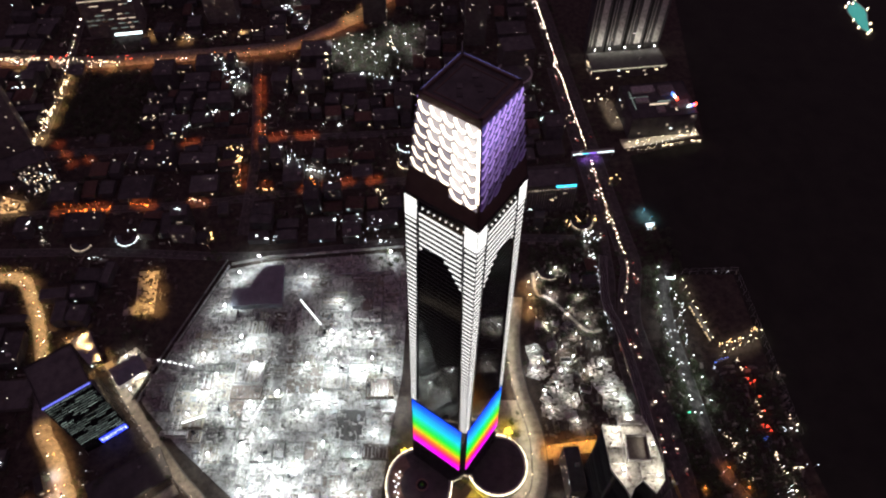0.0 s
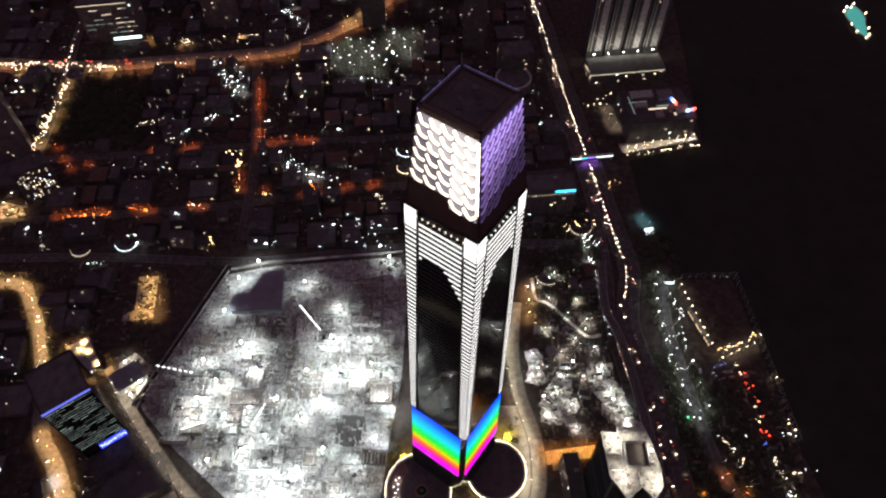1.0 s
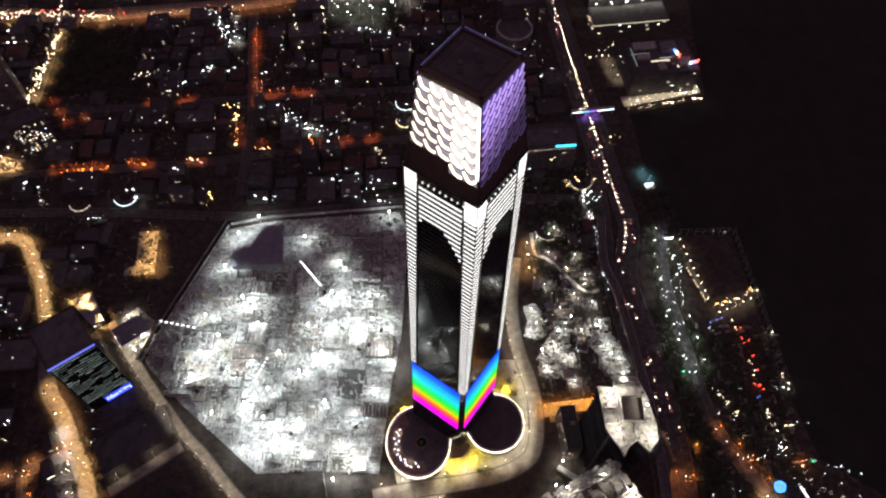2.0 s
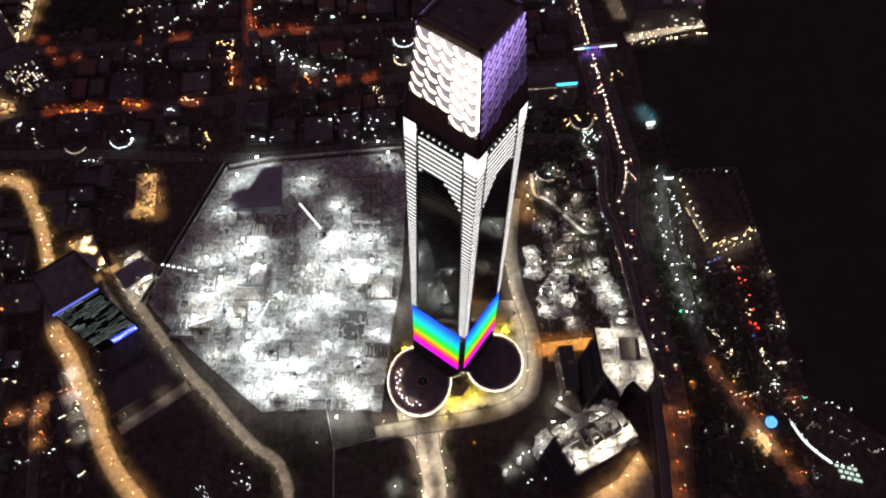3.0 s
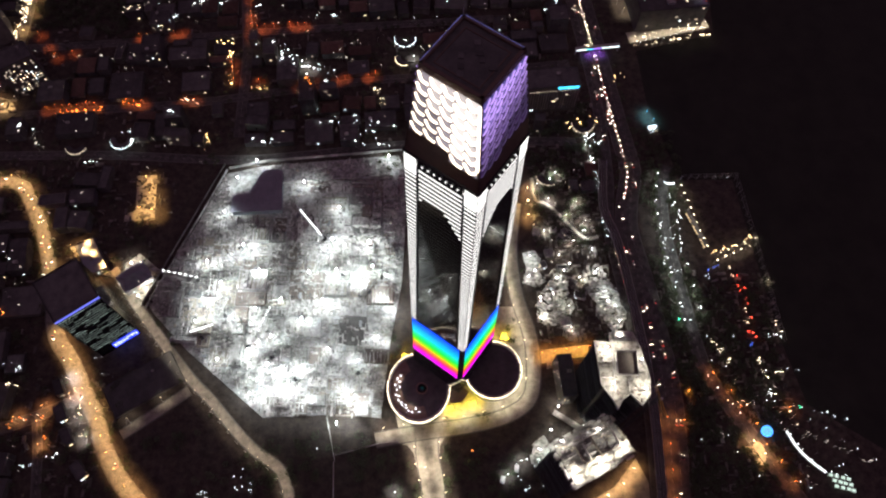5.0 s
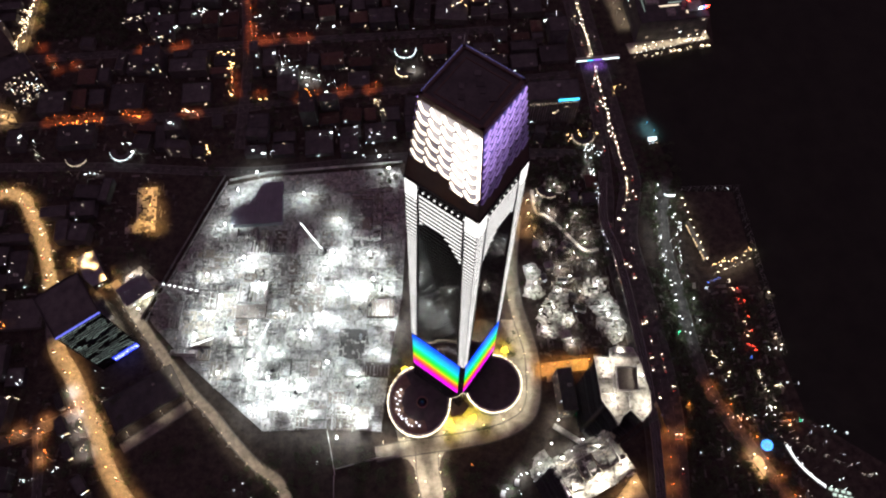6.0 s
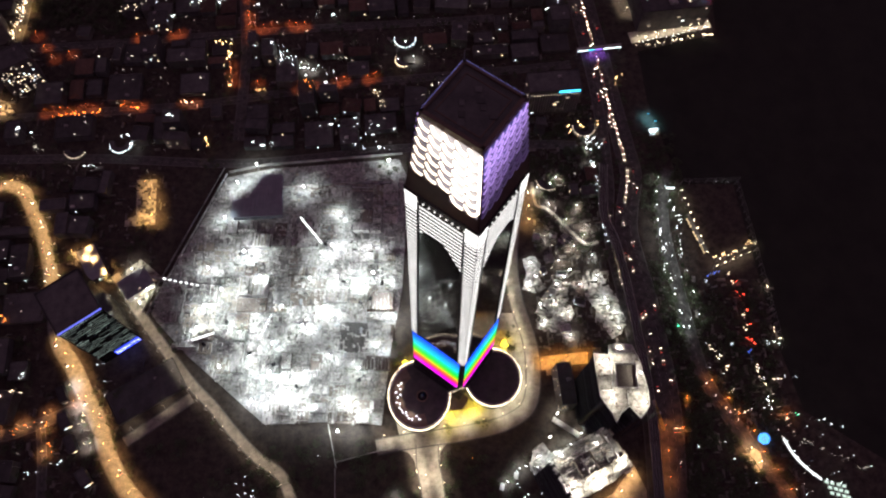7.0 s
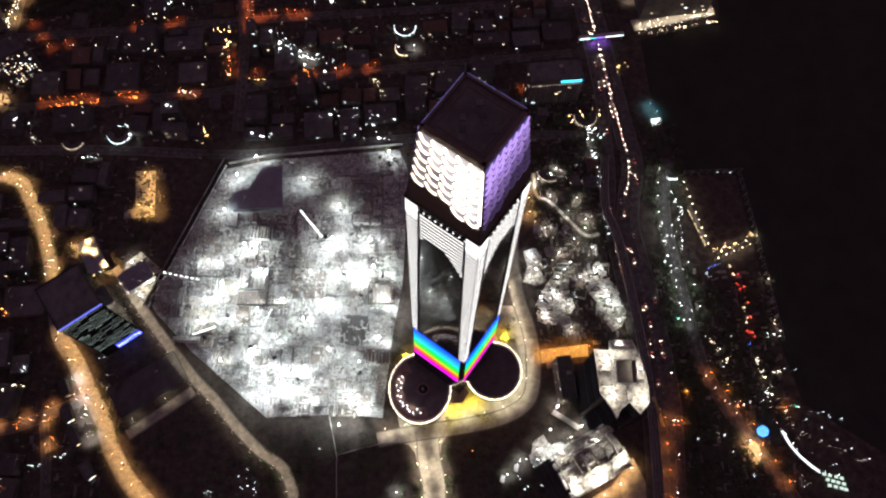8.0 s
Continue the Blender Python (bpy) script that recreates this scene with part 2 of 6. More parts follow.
def road(name, pts, width, material, label, level=0.06, kerbs=True, marks=True, bend=True):
    line = smooth(pts) if bend else [tuple(p) for p in pts]
    ROADS[len(ROADS)] = (line, width)
    bm = bmesh.new()
    strip(bm, line, -width / 2, width / 2, 0.0, level)
    ob = tagged(part(name, bm, material), label, "road", kind="structure")
    if kerbs:
        for side in (-1, 1):
            bm = bmesh.new()
            d = side * (width / 2 + 0.003)
            strip(bm, line, min(d, d + side * 1.2), max(d, d + side * 1.2), 0, level + 0.14)
            part("kerb", bm, KERB, ob, "pale concrete kerb")
    if marks:
        bm = bmesh.new()
        for x, y, a in along(line, 9.0, 4):
            c, s = math.cos(radians(a)), math.sin(radians(a))
            for d in ((0,) if width < 13 else (-width / 6, width / 6)):
                bar(bm, (x - s * d, y + c * d, level + 0.006), (x + c * 4 - s * d, y + s * 4 + c * d, level + 0.006), 0.22, 0.006)
        tagged(part("lane_markings", bm, PAINT, ob), kind="stuff")
    return line


R_DIAG = road("road", [(-340, 336), (-329, 324), (-306, 294), (-247, 227), (-221, 203), (-196, 177), (-172, 155), (-149, 140), (-140, 126), (-134, 105), (-131, 50), (-130, -40)], 8.6, PALE_ROAD, "dusty pale road beside the construction site", 0.07, marks=False)
road("road", [(-298, 167), (-272, 186), (-241, 210)], 9, PALE_ROAD, "narrow dusty side road between dark parcels", 0.062, marks=False)
R_SODIUM = road("road", [(-400, 320), (-383, 266), (-361, 237), (-341, 206), (-326, 184), (-316, 164), (-308, 149), (-289, 124), (-267, 103), (-230, 62), (-180, -20)], 14.5, WORN_ASPHALT, "worn asphalt street under orange sodium lamps", 0.066)
R_CURVE = road("road", [(-540, 430), (-469, 437), (-442, 408), (-417, 363), (-400, 318)], 13, WORN_ASPHALT, "curved worn asphalt street with lamps and parked cars", 0.054)
R_RING = road("road", [(-60, 165), (-41, 169), (-12, 174), (27, 180), (66, 191), (88, 212), (90, 262), (77, 312), (72, 360), (78, 420)], 13, PAVING, "pale paved drive curving round the tower podium", 0.074, marks=False)
R_STEM = road("road", [(-12, 168), (-11, 150), (-6, 127), (-5, 107), (-3, 40), (0, -60)], 20, PAVING, "pale paved entrance road to the tower", 0.08, marks=False)
R_MAIN = road("road", [(126, 1010), (140, 940), (156, 824), (172, 709), (184, 630), (196, 545), (203, 501), (208, 462), (200, 420), (198, 385), (210, 315), (221, 211), (217, 116), (210, 0)], 22, ASPHALT, "wide asphalt city highway with two lanes of traffic", 0.064)
R_BACK = road("road", [(146, 800), (161, 689), (177, 568), (182, 458), (178, 392), (190, 300), (200, 211), (199, 116), (192, 0)], 11, ASPHALT, "asphalt service road beside the highway", 0.05)
R_PROM = road("road", [(250, 470), (240, 440), (237, 391), (243, 340), (253, 268), (263, 228), (287, 185), (328, 117), (380, 30)], 12, ASPHALT, "narrow road lined with trees and white lamps", 0.058)
R_HIGH = road("road", [(-760, 800), (-640, 806), (-512, 800), (-413, 812), (-296, 828), (-219, 846), (-158, 892), (-120, 925), (-70, 1000)], 24, WORN_ASPHALT, "broad elevated city highway under orange lamps", 0.068)
R_OV = road("road", [(-264, 812), (-261, 781), (-241, 651), (-236, 600), (-232, 500)], 10, ASPHALT, "straight city street under orange lamps", 0.056)
R_OH = road("road", [(-560, 618), (-450, 628), (-349, 639), (-169, 659), (-20, 672), (60, 680)], 9, ASPHALT, "cross street between low dark blocks", 0.06)
R_OH2 = road("road", [(-520, 522), (-422, 533), (-288, 547), (-161, 570), (-87, 582), (60, 600), (150, 612)], 9, ASPHALT, "cross street with scattered orange lamps", 0.052)
road("road", [(-520, 470), (-380, 474), (-239, 470), (-150, 478), (-54, 492), (60, 500), (150, 500)], 9, ASPHALT, "dark street behind the construction site", 0.048)
R_WEST = road("road", [(-540, 900), (-528, 800), (-520, 748), (-514, 647), (-520, 560)], 10, ASPHALT, "busy street filled with car lamps", 0.053)
R_PATH = road("road", [(98, 452), (101, 425), (113, 419), (132, 399), (151, 379), (166, 381)], 2.8, PAVING, "pale diagonal walkway between dark gardens", 0.051, marks=False)
R_LOWB = road("road", [(-381, 182), (-372, 150), (-364, 110), (-350, 40)], 7, ASPHALT, "narrow street between dark shop roofs", 0.045)
R_LOW = road("road", [(-520, 160), (-460, 167), (-412, 172), (-378, 185), (-345, 201)], 9, ASPHALT, "small street between dark roofs", 0.049)


# ---- the tower ----
CX, CY = 11.4, 246.5
TURN_T = math.atan2(-0.985, 0.17)
CORNERS = [Vector((math.cos(TURN_T + k * math.pi / 2), math.sin(TURN_T + k * math.pi / 2))) for k in range(4)]
SHAFT_TOP, CROWN_TOP = 379.0, 443.5


def half_diagonal(z):
    if z <= SHAFT_TOP:
        return 38.0 - 6.0 * max(0.0, z - 30) / (SHAFT_TOP - 30)
    return 32.0 - 8.6 * (z - SHAFT_TOP) / (CROWN_TOP - SHAFT_TOP)


def on_face(k, u, z, out=0.0):
    """A place on face k (from corner k to the next), u along it, out metres in front of it."""
    a, b = CORNERS[k], CORNERS[(k + 1) % 4]
    n = (a + b).normalized()
    p = a.lerp(b, u) * half_diagonal(z) + n * out
    return Vector((p.x, p.y, z))


def patch(bm, k, u0, u1, z0, z1, o0, o1):
    f = lambda o: [on_face(k, u0, z0, o), on_face(k, u1, z0, o), on_face(k, u1, z1, o), on_face(k, u0, z1, o)]
    hexa(bm, f(o0) + f(o1))


tower = thing("skyscraper", CX, CY, label="tall square glass skyscraper with striped white lights and rainbow base", category="skyscraper")
bm = bmesh.new()
levels = [0, 30, 120, 240, SHAFT_TOP]
rows_v = [[bm.verts.new((*(CORNERS[k] * half_diagonal(z)), z)) for k in range(4)] for z in levels]
for p, q in zip(rows_v, rows_v[1:]):
    for k in range(4):
        bm.faces.new((p[k], p[(k + 1) % 4], q[(k + 1) % 4], q[k]))
bm.faces.new(rows_v[-1])
part("glass_shaft", bm, GLASS_DARK, tower, "black reflective curtain wall")

FLOOR = 4.2
BAND0, BAND1 = 52.0, 132.0


def strip_width(z):
    return 0.10 + 0.075 * (z - BAND1) / (SHAFT_TOP - BAND1)


def arch(k, u):
    """Lower edge of the lit stripes on face k, falling towards the main corners."""
    v = u if k % 2 else 1 - u
    return 340.0 - 14.0 * max(0.0, (0.3 - v) / 0.2) ** 2 - 30.0 * max(0.0, (v - 0.54) / 0.36) ** 1.1


# spandrels of every floor, one thin proud band each, joined
bm = bmesh.new()
z = 8.0
while z < SHAFT_TOP - 1:
    for k in range(4):
        patch(bm, k, 0.0, 1.0, z, z + 0.45, 0.0, 0.12)
    z += FLOOR
tagged(part("spandrel", bm, MULLION, tower), kind="stuff")
bm = bmesh.new()
for k in range(4):
    for i in range(1, 30):
        patch(bm, k, i / 30 - 0.0012, i / 30 + 0.0012, 4, SHAFT_TOP - 1, 0.0, 0.08)
tagged(part("mullion", bm, MULLION, tower), kind="stuff")

# dark pilasters beside each corner
for k in range(4):
    for side in (0, 1):
        bm = bmesh.new()
        u = lambda a: (1 - a if side else a)
        d = 0.02 * (-1 if side else 1)
        a0, a1, z0, z1 = strip_width(BAND1), strip_width(SHAFT_TOP), BAND1, SHAFT_TOP + 2
        f = lambda o: [on_face(k, u(a0), z0, o), on_face(k, u(a0) + d, z0, o), on_face(k, u(a1) + d, z1, o), on_face(k, u(a1), z1, o)]
        hexa(bm, f(-0.05) + f(0.7))
        part("pilaster", bm, MULLION, tower, "dark metal pilaster")

# lit stripes: chevrons at the corners, long bars across the upper faces
n_floor = int((SHAFT_TOP - BAND1) / FLOOR)
for i in range(n_floor):
    z0 = SHAFT_TOP - (i + 1) * FLOOR + 0.6
    z1 = z0 + 1.7
    w = strip_width(z0) - 0.006
    for k in range(4):
        if i == 0:
            bm = bmesh.new()
            patch(bm, k, 0.004, w, SHAFT_TOP - 4 * FLOOR, SHAFT_TOP - 0.4, 0.1, 0.38)
            patch(bm, (k + 3) % 4, 1 - w, 0.996, SHAFT_TOP - 4 * FLOOR, SHAFT_TOP - 0.4, 0.1, 0.38)
            part("corner_screen", bm, G_BLOCK, tower, "solid white light screen")
        if i >= 4:
            bm = bmesh.new()
            patch(bm, k, 0.004, w, z0, z1, 0.1, 0.24)
            patch(bm, (k + 3) % 4, 1 - w, 0.996, z0, z1, 0.1, 0.24)
            part("corner_strip", bm, G_STRIP, tower)
        if i >= 2:
            zc = (z0 + z1) / 2
            us = [j / 60 for j in range(61) if w + 0.03 < j / 60 < 0.97 - w and zc > arch(k, j / 60)]
            for lo, hi in ((min([u for u in us if u < 0.5], default=1), max([u for u in us if u < 0.5], default=0)),
                           (min([u for u in us if u >= 0.5], default=1), max([u for u in us if u >= 0.5], default=0))):
                if hi > lo:
                    bm = bmesh.new()
                    patch(bm, k, lo, hi + (0.017 if abs(hi - 0.49) < 0.02 else 0.004), z0, z1, 0.1, 0.24)
                    part("face_strip", bm, G_STRIP, tower)

# lamps under the crown
bm = bmesh.new()
drum(bm, 0, 0, 0.5, 0.35, 0, 0.9, 8)
lamp_mesh = mesh_of("rim_lamp", bm, G_STRIP)
for k in range(4):
    for j in range(11):
        p = on_face(k, 0.1 + 0.08 * j, SHAFT_TOP - 5.5, 0.5)
        shared("rim_lamp", lamp_mesh, tower, Matrix.Translation(p))

# rainbow band
HUES = [(0.0, 0.07, 1.0), (0.0, 0.17, 1.0), (0.0, 0.34, 0.95), (0.0, 0.48, 0.8), (0.0, 0.58, 0.5), (0.0, 0.62, 0.2), (0.0, 0.62, 0.05),
        (0.15, 0.6, 0.0), (0.6, 0.5, 0.0), (0.9, 0.15, 0.02), (0.9, 0.03, 0.12), (0.95, 0.0, 0.5), (0.75, 0.0, 0.8)]
ROWS_LED = 26
hue_mats = [glow("rainbow_led", c, 1.15, True) for c in HUES]
for k in range(4):
    for i in range(ROWS_LED):
        z1 = BAND1 - i * (BAND1 - BAND0) / ROWS_LED
        bm = bmesh.new()
        patch(bm, k, 0.07 if k == 0 else 0.02, 0.93 if k == 3 else 0.98, z1 - 2.75, z1, 0.1, 0.5)
        part("led_bar", bm, hue_mats[i * len(HUES) // ROWS_LED], tower)

# crown: clad band, light panels, tube motifs, open top
bm = bmesh.new()
for k in range(4):
    patch(bm, k, 0.0, 1.0, SHAFT_TOP + 0.1, CROWN_TOP, -1.6, 0.0)
crown_wall = part("crown_wall", bm, BRONZE, tower, "dark bronze crown cladding")
for k in range(4):
    bm = bmesh.new()
    patch(bm, k, 0.0, 1.0, SHAFT_TOP, SHAFT_TOP + 1.2, 0.0, 0.9)
    part("cornice", bm, MULLION, tower)
G_PANEL_W = [glow("white_led_panel", c, p, True) for c, p in (((0.85, 0.72, 0.9), 0.12), ((0.9, 0.78, 0.9), 0.26), ((1.0, 0.88, 0.88), 0.45), ((1.0, 0.9, 0.86), 0.68))]
G_PANEL_P = [glow("violet_led_panel", c, p, True) for c, p in (((0.25, 0.08, 0.4), 0.015), ((0.36, 0.12, 0.66), 0.05), ((0.34, 0.17, 0.9), 0.1), ((0.28, 0.24, 1.0), 0.18))]
G_TUBE_W = [glow("white_led_tube", (1.0, 0.82, 0.62), p, True) for p in (2.2, 2.8, 3.6, 5.0)]
G_TUBE_P = [glow("violet_led_tube", (0.58, 0.36, 1.0), p, True) for p in (0.06, 0.22, 0.5, 0.85)]
LED0, LED1 = 391.5, 440.5
for k in range(4):
    bright = k in (3, 1)
    n_row, n_col = (7, 5) if bright else (10, 7)
    h, wide = (LED1 - LED0) / n_row, 0.95 / n_col
    for i in range(n_row):
        for j in range(n_col):
            if i == 0 and (j < 3 if bright else j > 2):
                continue
            if bright:
                grade = min(3, max(0, j - 1 + (i > 2) + (i > 4) - (i < 1)))
            else:
                grade = min(3, max(0, int(i * 0.42 + 0.6 - j * 0.22)))
            u0, z0 = 0.025 + j * wide, LED0 + i * h
            u1 = u0 + wide * 0.985
            bm = bmesh.new()
            patch(bm, k, u0, u1, z0 + 0.2, z0 + h - 0.3, 0.02, 0.14)
            part("led_panel", bm, (G_PANEL_W if bright else G_PANEL_P)[min(3, max(0, grade + RNG.choice((-1, 0, 0, 1))))], crown_wall)
            if bright:
                pts = [(u0 + wide * 0.06, z0 + h * 0.88), (u0 + wide * 0.4, z0 + h * 0.3), (u0 + wide * 0.6, z0 + h * 0.22), (u1 - wide * 0.04, z0 + h * (0.6 if j == n_col - 1 else 0.2))]
            else:
                pts = [(u0 + wide * 0.05, z0 + h * 0.12), (u0 + wide * 0.45, z0 + h * 0.22), (u1, z0 + h * 0.95)]
            run = [on_face(k, u, z, 0.55) for u, z in pts]
            bm = bmesh.new()
            for q0, q1 in zip(run, run[1:]):
                bar(bm, q0, q1, 0.7, 1.15 if bright else 0.8)
            part("led_tube", bm, (G_TUBE_W if bright else G_TUBE_P)[grade], crown_wall)
for k, u in ((3, 0.985), (1, 0.985)):
    bm = bmesh.new()
    patch(bm, k, u - 0.018, u + 0.013, LED0 + 6, LED1 - 1, 0.15, 0.7)
    part("edge_tube", bm, G_TUBE_W[2], crown_wall, "bright white corner tube")
bm = bmesh.new()
deck_r = half_diagonal(442) - 2.3
slab(bm, [tuple(c * deck_r) for c in CORNERS], 441.7, 442.7)
part("roof_deck", bm, DARK_ROOF, tower, "dark recessed roof deck")
for k in range(4):
    bm = bmesh.new()
    r1, r0 = half_diagonal(CROWN_TOP) - 6.5, half_diagonal(CROWN_TOP) - 7.3
    a, b = CORNERS[k], CORNERS[(k + 1) % 4]
    hexa(bm, [(*(a * r0), 442.704), (*(b * r0), 442.704), (*(b * r1), 442.704), (*(a * r1), 442.704), (*(a * r0), 443.0), (*(b * r0), 443.0), (*(b * r1), 443.0), (*(a * r1), 443.0)])
    part("screen_wall", bm, BRONZE, tower)
    bm = bmesh.new()
    patch(bm, k, 0, 1, CROWN_TOP + 0.004, CROWN_TOP + 0.7, -1.7, 0.1)
    part("parapet_cap", bm, BRONZE, tower)
    if k in (1, 2):
        for i in range(26):
            u = 0.04 + i * 0.036
            bm = bmesh.new()
            patch(bm, k, u, u + RNG.uniform(0.012, 0.03), CROWN_TOP + 0.71, CROWN_TOP + 0.95, -0.4, 0.0)
            part("rim_tube", bm, G_VIOLET, tower, "thin blue violet light tube")
for i in range(7):
    bm = bmesh.new()
    x, y = RNG.uniform(-9, 9), RNG.uniform(-9, 9)
    w, d = RNG.uniform(2, 4), RNG.uniform(2, 4)
    box(bm, x - w / 2, x + w / 2, y - d / 2, y + d / 2, 442.704, 442.7 + RNG.uniform(0.3, 0.7), 0.1)
    part("roof_plant", bm, DARK_ROOF, tower)
bm = bmesh.new()
drum(bm, *(CORNERS[2] * (half_diagonal(CROWN_TOP) - 0.8)), 0.35, 0.15, CROWN_TOP + 0.7, CROWN_TOP + 7, 8)
part("mast", bm, STEEL, tower)

# podium drums
pod = thing("podium", CX, CY, label="low podium of round drums with bright warm rims", category="podium")


def lobe(x, y, r, ry, h, open_side):
    x, y = x - CX, y - CY
    bm = bmesh.new()
    drum(bm, x, y, r - 0.4, r - 0.4, 0, h - 1.2, 56, ry)
    wall_ob = part("drum_wall", bm, PALE_CONCRETE, pod)
    bm = bmesh.new()
    ring(bm, x, y, r - 2.4, r, h - 1.2, h + 0.3, 56, ry)
    part("drum_rim", bm, PALE_CONCRETE, pod, "pale rounded rim")
    bm = bmesh.new()
    ring(bm, x, y, r + 0.01, r + 0.35, h - 0.9, h - 0.5, 56, ry)
    part("rim_light", bm, G_RIM, wall_ob, "continuous warm rim light")
    bm = bmesh.new()
    for i in range(90):
        a = radians(i * 4 + RNG.uniform(-1, 1))
        s = RNG.uniform(0.22, 0.56)
        u, v = x + (r + 0.1) * math.cos(a), y + (r + 0.1) * math.sin(a) * ry
        box(bm, u - s, u + s, v - s, v + s, h + 0.304, h + 0.3 + s)
    tagged(part("rim_bead", bm, G_RIM, pod, "small warm lamps on the rim"), kind="stuff")
    bm = bmesh.new()
    drum(bm, x, y, r - 2.5, r - 2.5, h - 1.19, h - 0.6, 56, ry)
    part("drum_roof", bm, DARK_ROOF, pod, "dark flat roof")
    if open_side:
        bm = bmesh.new()
        ring(bm, x, y, r * 0.55, r - 2.6, h - 0.59, h - 0.4, 40, ry, 120, 290)
        part("terrace", bm, TERRACE, pod, "brown crescent roof terrace")
        bm = bmesh.new()
        ring(bm, x + 3, y - 1, 4.6, 5.6, h - 0.59, h + 1.2, 28)
        part("skylight_ring", bm, TERRACE, pod)
        # unseen spots added to brighten the terrace on behalf of the bollards
        for a in (160, 205, 250):
            down_light("terrace_light", pod, h + 3, 700, (1.0, 0.8, 0.62), 0.4, 150.0).location = (x + 0.68 * r * math.cos(radians(a)), y + 0.68 * r * math.sin(radians(a)), h + 3)
        bm = bmesh.new()
        drum(bm, x + 3, y - 1, 4.5, 1.5, h - 0.59, h + 1.4, 20)
        part("skylight", bm, GLASS_DARK, pod)
        bm = bmesh.new()
        drum(bm, 0, 0, 0.6, 0.5, 0, 0.9, 6)
        me = mesh_of("bollard_lamp", bm, glow("bollard_light", (0.9, 0.9, 1.0), 5.0))
        for i in range(17):
            a = radians(150 + i * 7.5 + RNG.uniform(-3, 3))
            q = r * RNG.uniform(0.6, 0.76)
            shared("bollard_lamp", me, pod, Matrix.Translation((x + q * math.cos(a), y + q * math.sin(a) * ry, h - 0.4)))


lobe(-20.5, 213, 29.5, 1.13, 12.0, True)
lobe(50.0, 230, 27.0, 1.03, 16.0, False)
bm = bmesh.new()
slab(bm, [(-1, -47), (9, -46), (16, -36), (5.6, -26), (-7, -36)], 5.5, 6.5)
part("entrance_canopy", bm, BRONZE, pod, "dark entrance canopy")
for x, y in ((-0.5, -46), (8.5, -45), (15, -36.5), (-6, -36.5)):
    bm = bmesh.new()
    drum(bm, x, y, 0.4, 0.4, 0, 5.496, 8)
    part("canopy_column", bm, PALE_CONCRETE, pod)

bm = bmesh.new()
slab(bm, [(-38, 173), (20, 177), (62, 190), (83, 214), (83, 262), (74, 300), (40, 300), (0, 240), (-44, 196)], 0, 0.04)
tagged(part("forecourt", bm, PAVING), "pale paved forecourt round the tower podium", "paving", kind="structure")
for pts in ([(-46, 164), (-30, 161), (-24, 154), (-21, 142), (-19, 142), (-19, 166), (-40, 168)], [(14, 172), (5, 169), (0.5, 161), (-0.5, 146), (-3, 146), (-4, 170), (10, 175)]):
    bm = bmesh.new()
    slab(bm, pts, 0, 0.068)
    tagged(part("junction_corner", bm, PAVING), "rounded paved corner where the entrance road meets the drive", "paving", kind="structure")


# ---- lamps ----
def street_lamp(height, head, colour, watts, name="street_lamp", size=1.0, label="", group="", cone=158.0, reach=1.6):
    ob = thing(name, 0, -5000, label=label, category="street lamp", group=group)
    bm = bmesh.new()
    drum(bm, 0, 0, 0.16, 0.09, 0, height, 6)
    bar(bm, (0, 0, height - 0.05), (reach, 0, height + 0.3), 0.12, 0.12)
    part("pole", bm, STEEL, ob)
    bm = bmesh.new()
    box(bm, reach - 0.6, reach - 0.6 + 1.1 * size, -0.45 * size, 0.45 * size, height + 0.36, height + 0.36 + 0.5 * size, 0.1)
    part("lamp_head", bm, head, ob, "glowing lamp head")
    if watts:
        down_light("lamp_light", ob, height, watts, colour, 0.4, cone).location = (reach, 0, height + 0.2)
    return ob


def lamp_set(proto, places):
    for i, (x, y, a) in enumerate(places):
        if i == 0:
            proto.matrix_basis = pose(x, y, 0, 0, 0, a)
        else:
            copy_thing(proto, pose(x, y, 0, 0, 0, a))


SODIUM, WHITE, WARM = (1.0, 0.17, 0.04), (0.92, 1.0, 0.98), (1.0, 0.86, 0.64)
amber = street_lamp(8, G_ORANGE, SODIUM, 4200, size=0.4, label="street lamp glowing orange beside a dark street", group="orange street lamps", cone=118.0)
spots = [(-253, 604), (-250, 590), (-247, 576), (-444, 613), (-475, 621), (90, 559), (-462, 610), (-490, 640), (-217, 575), (-288, 546), (-301, 550)]
spots += [(x, y) for x, y, a in along(offset(R_OV, 5.5), 10, 3) if 640 < y < 775 and RNG.random() < 0.85]
spots += [(x, y) for x, y, a in along(offset(R_OH2, 5), 9, 3) if any(p < x < q for p, q in ((-458, -396), (-368, -342), (-170, -146), (-134, -108), (-96, -76)))]
spots += [(x, y) for x, y, a in along(offset(R_OH, 5), 10, 3) if any(p < x < q for p, q in ((-232, -205), (-190, -160), (-338, -318), (-372, -352)))]
lamp_set(amber, [(x, y, RNG.choice((80, 100, 260, 280))) for x, y in spots])
amber_soft = street_lamp(12, G_AMBER, (1.0, 0.57, 0.21), 17500, size=0.5, label="street lamp glowing amber along the street", group="amber street lamps", cone=122.0, reach=5.0)
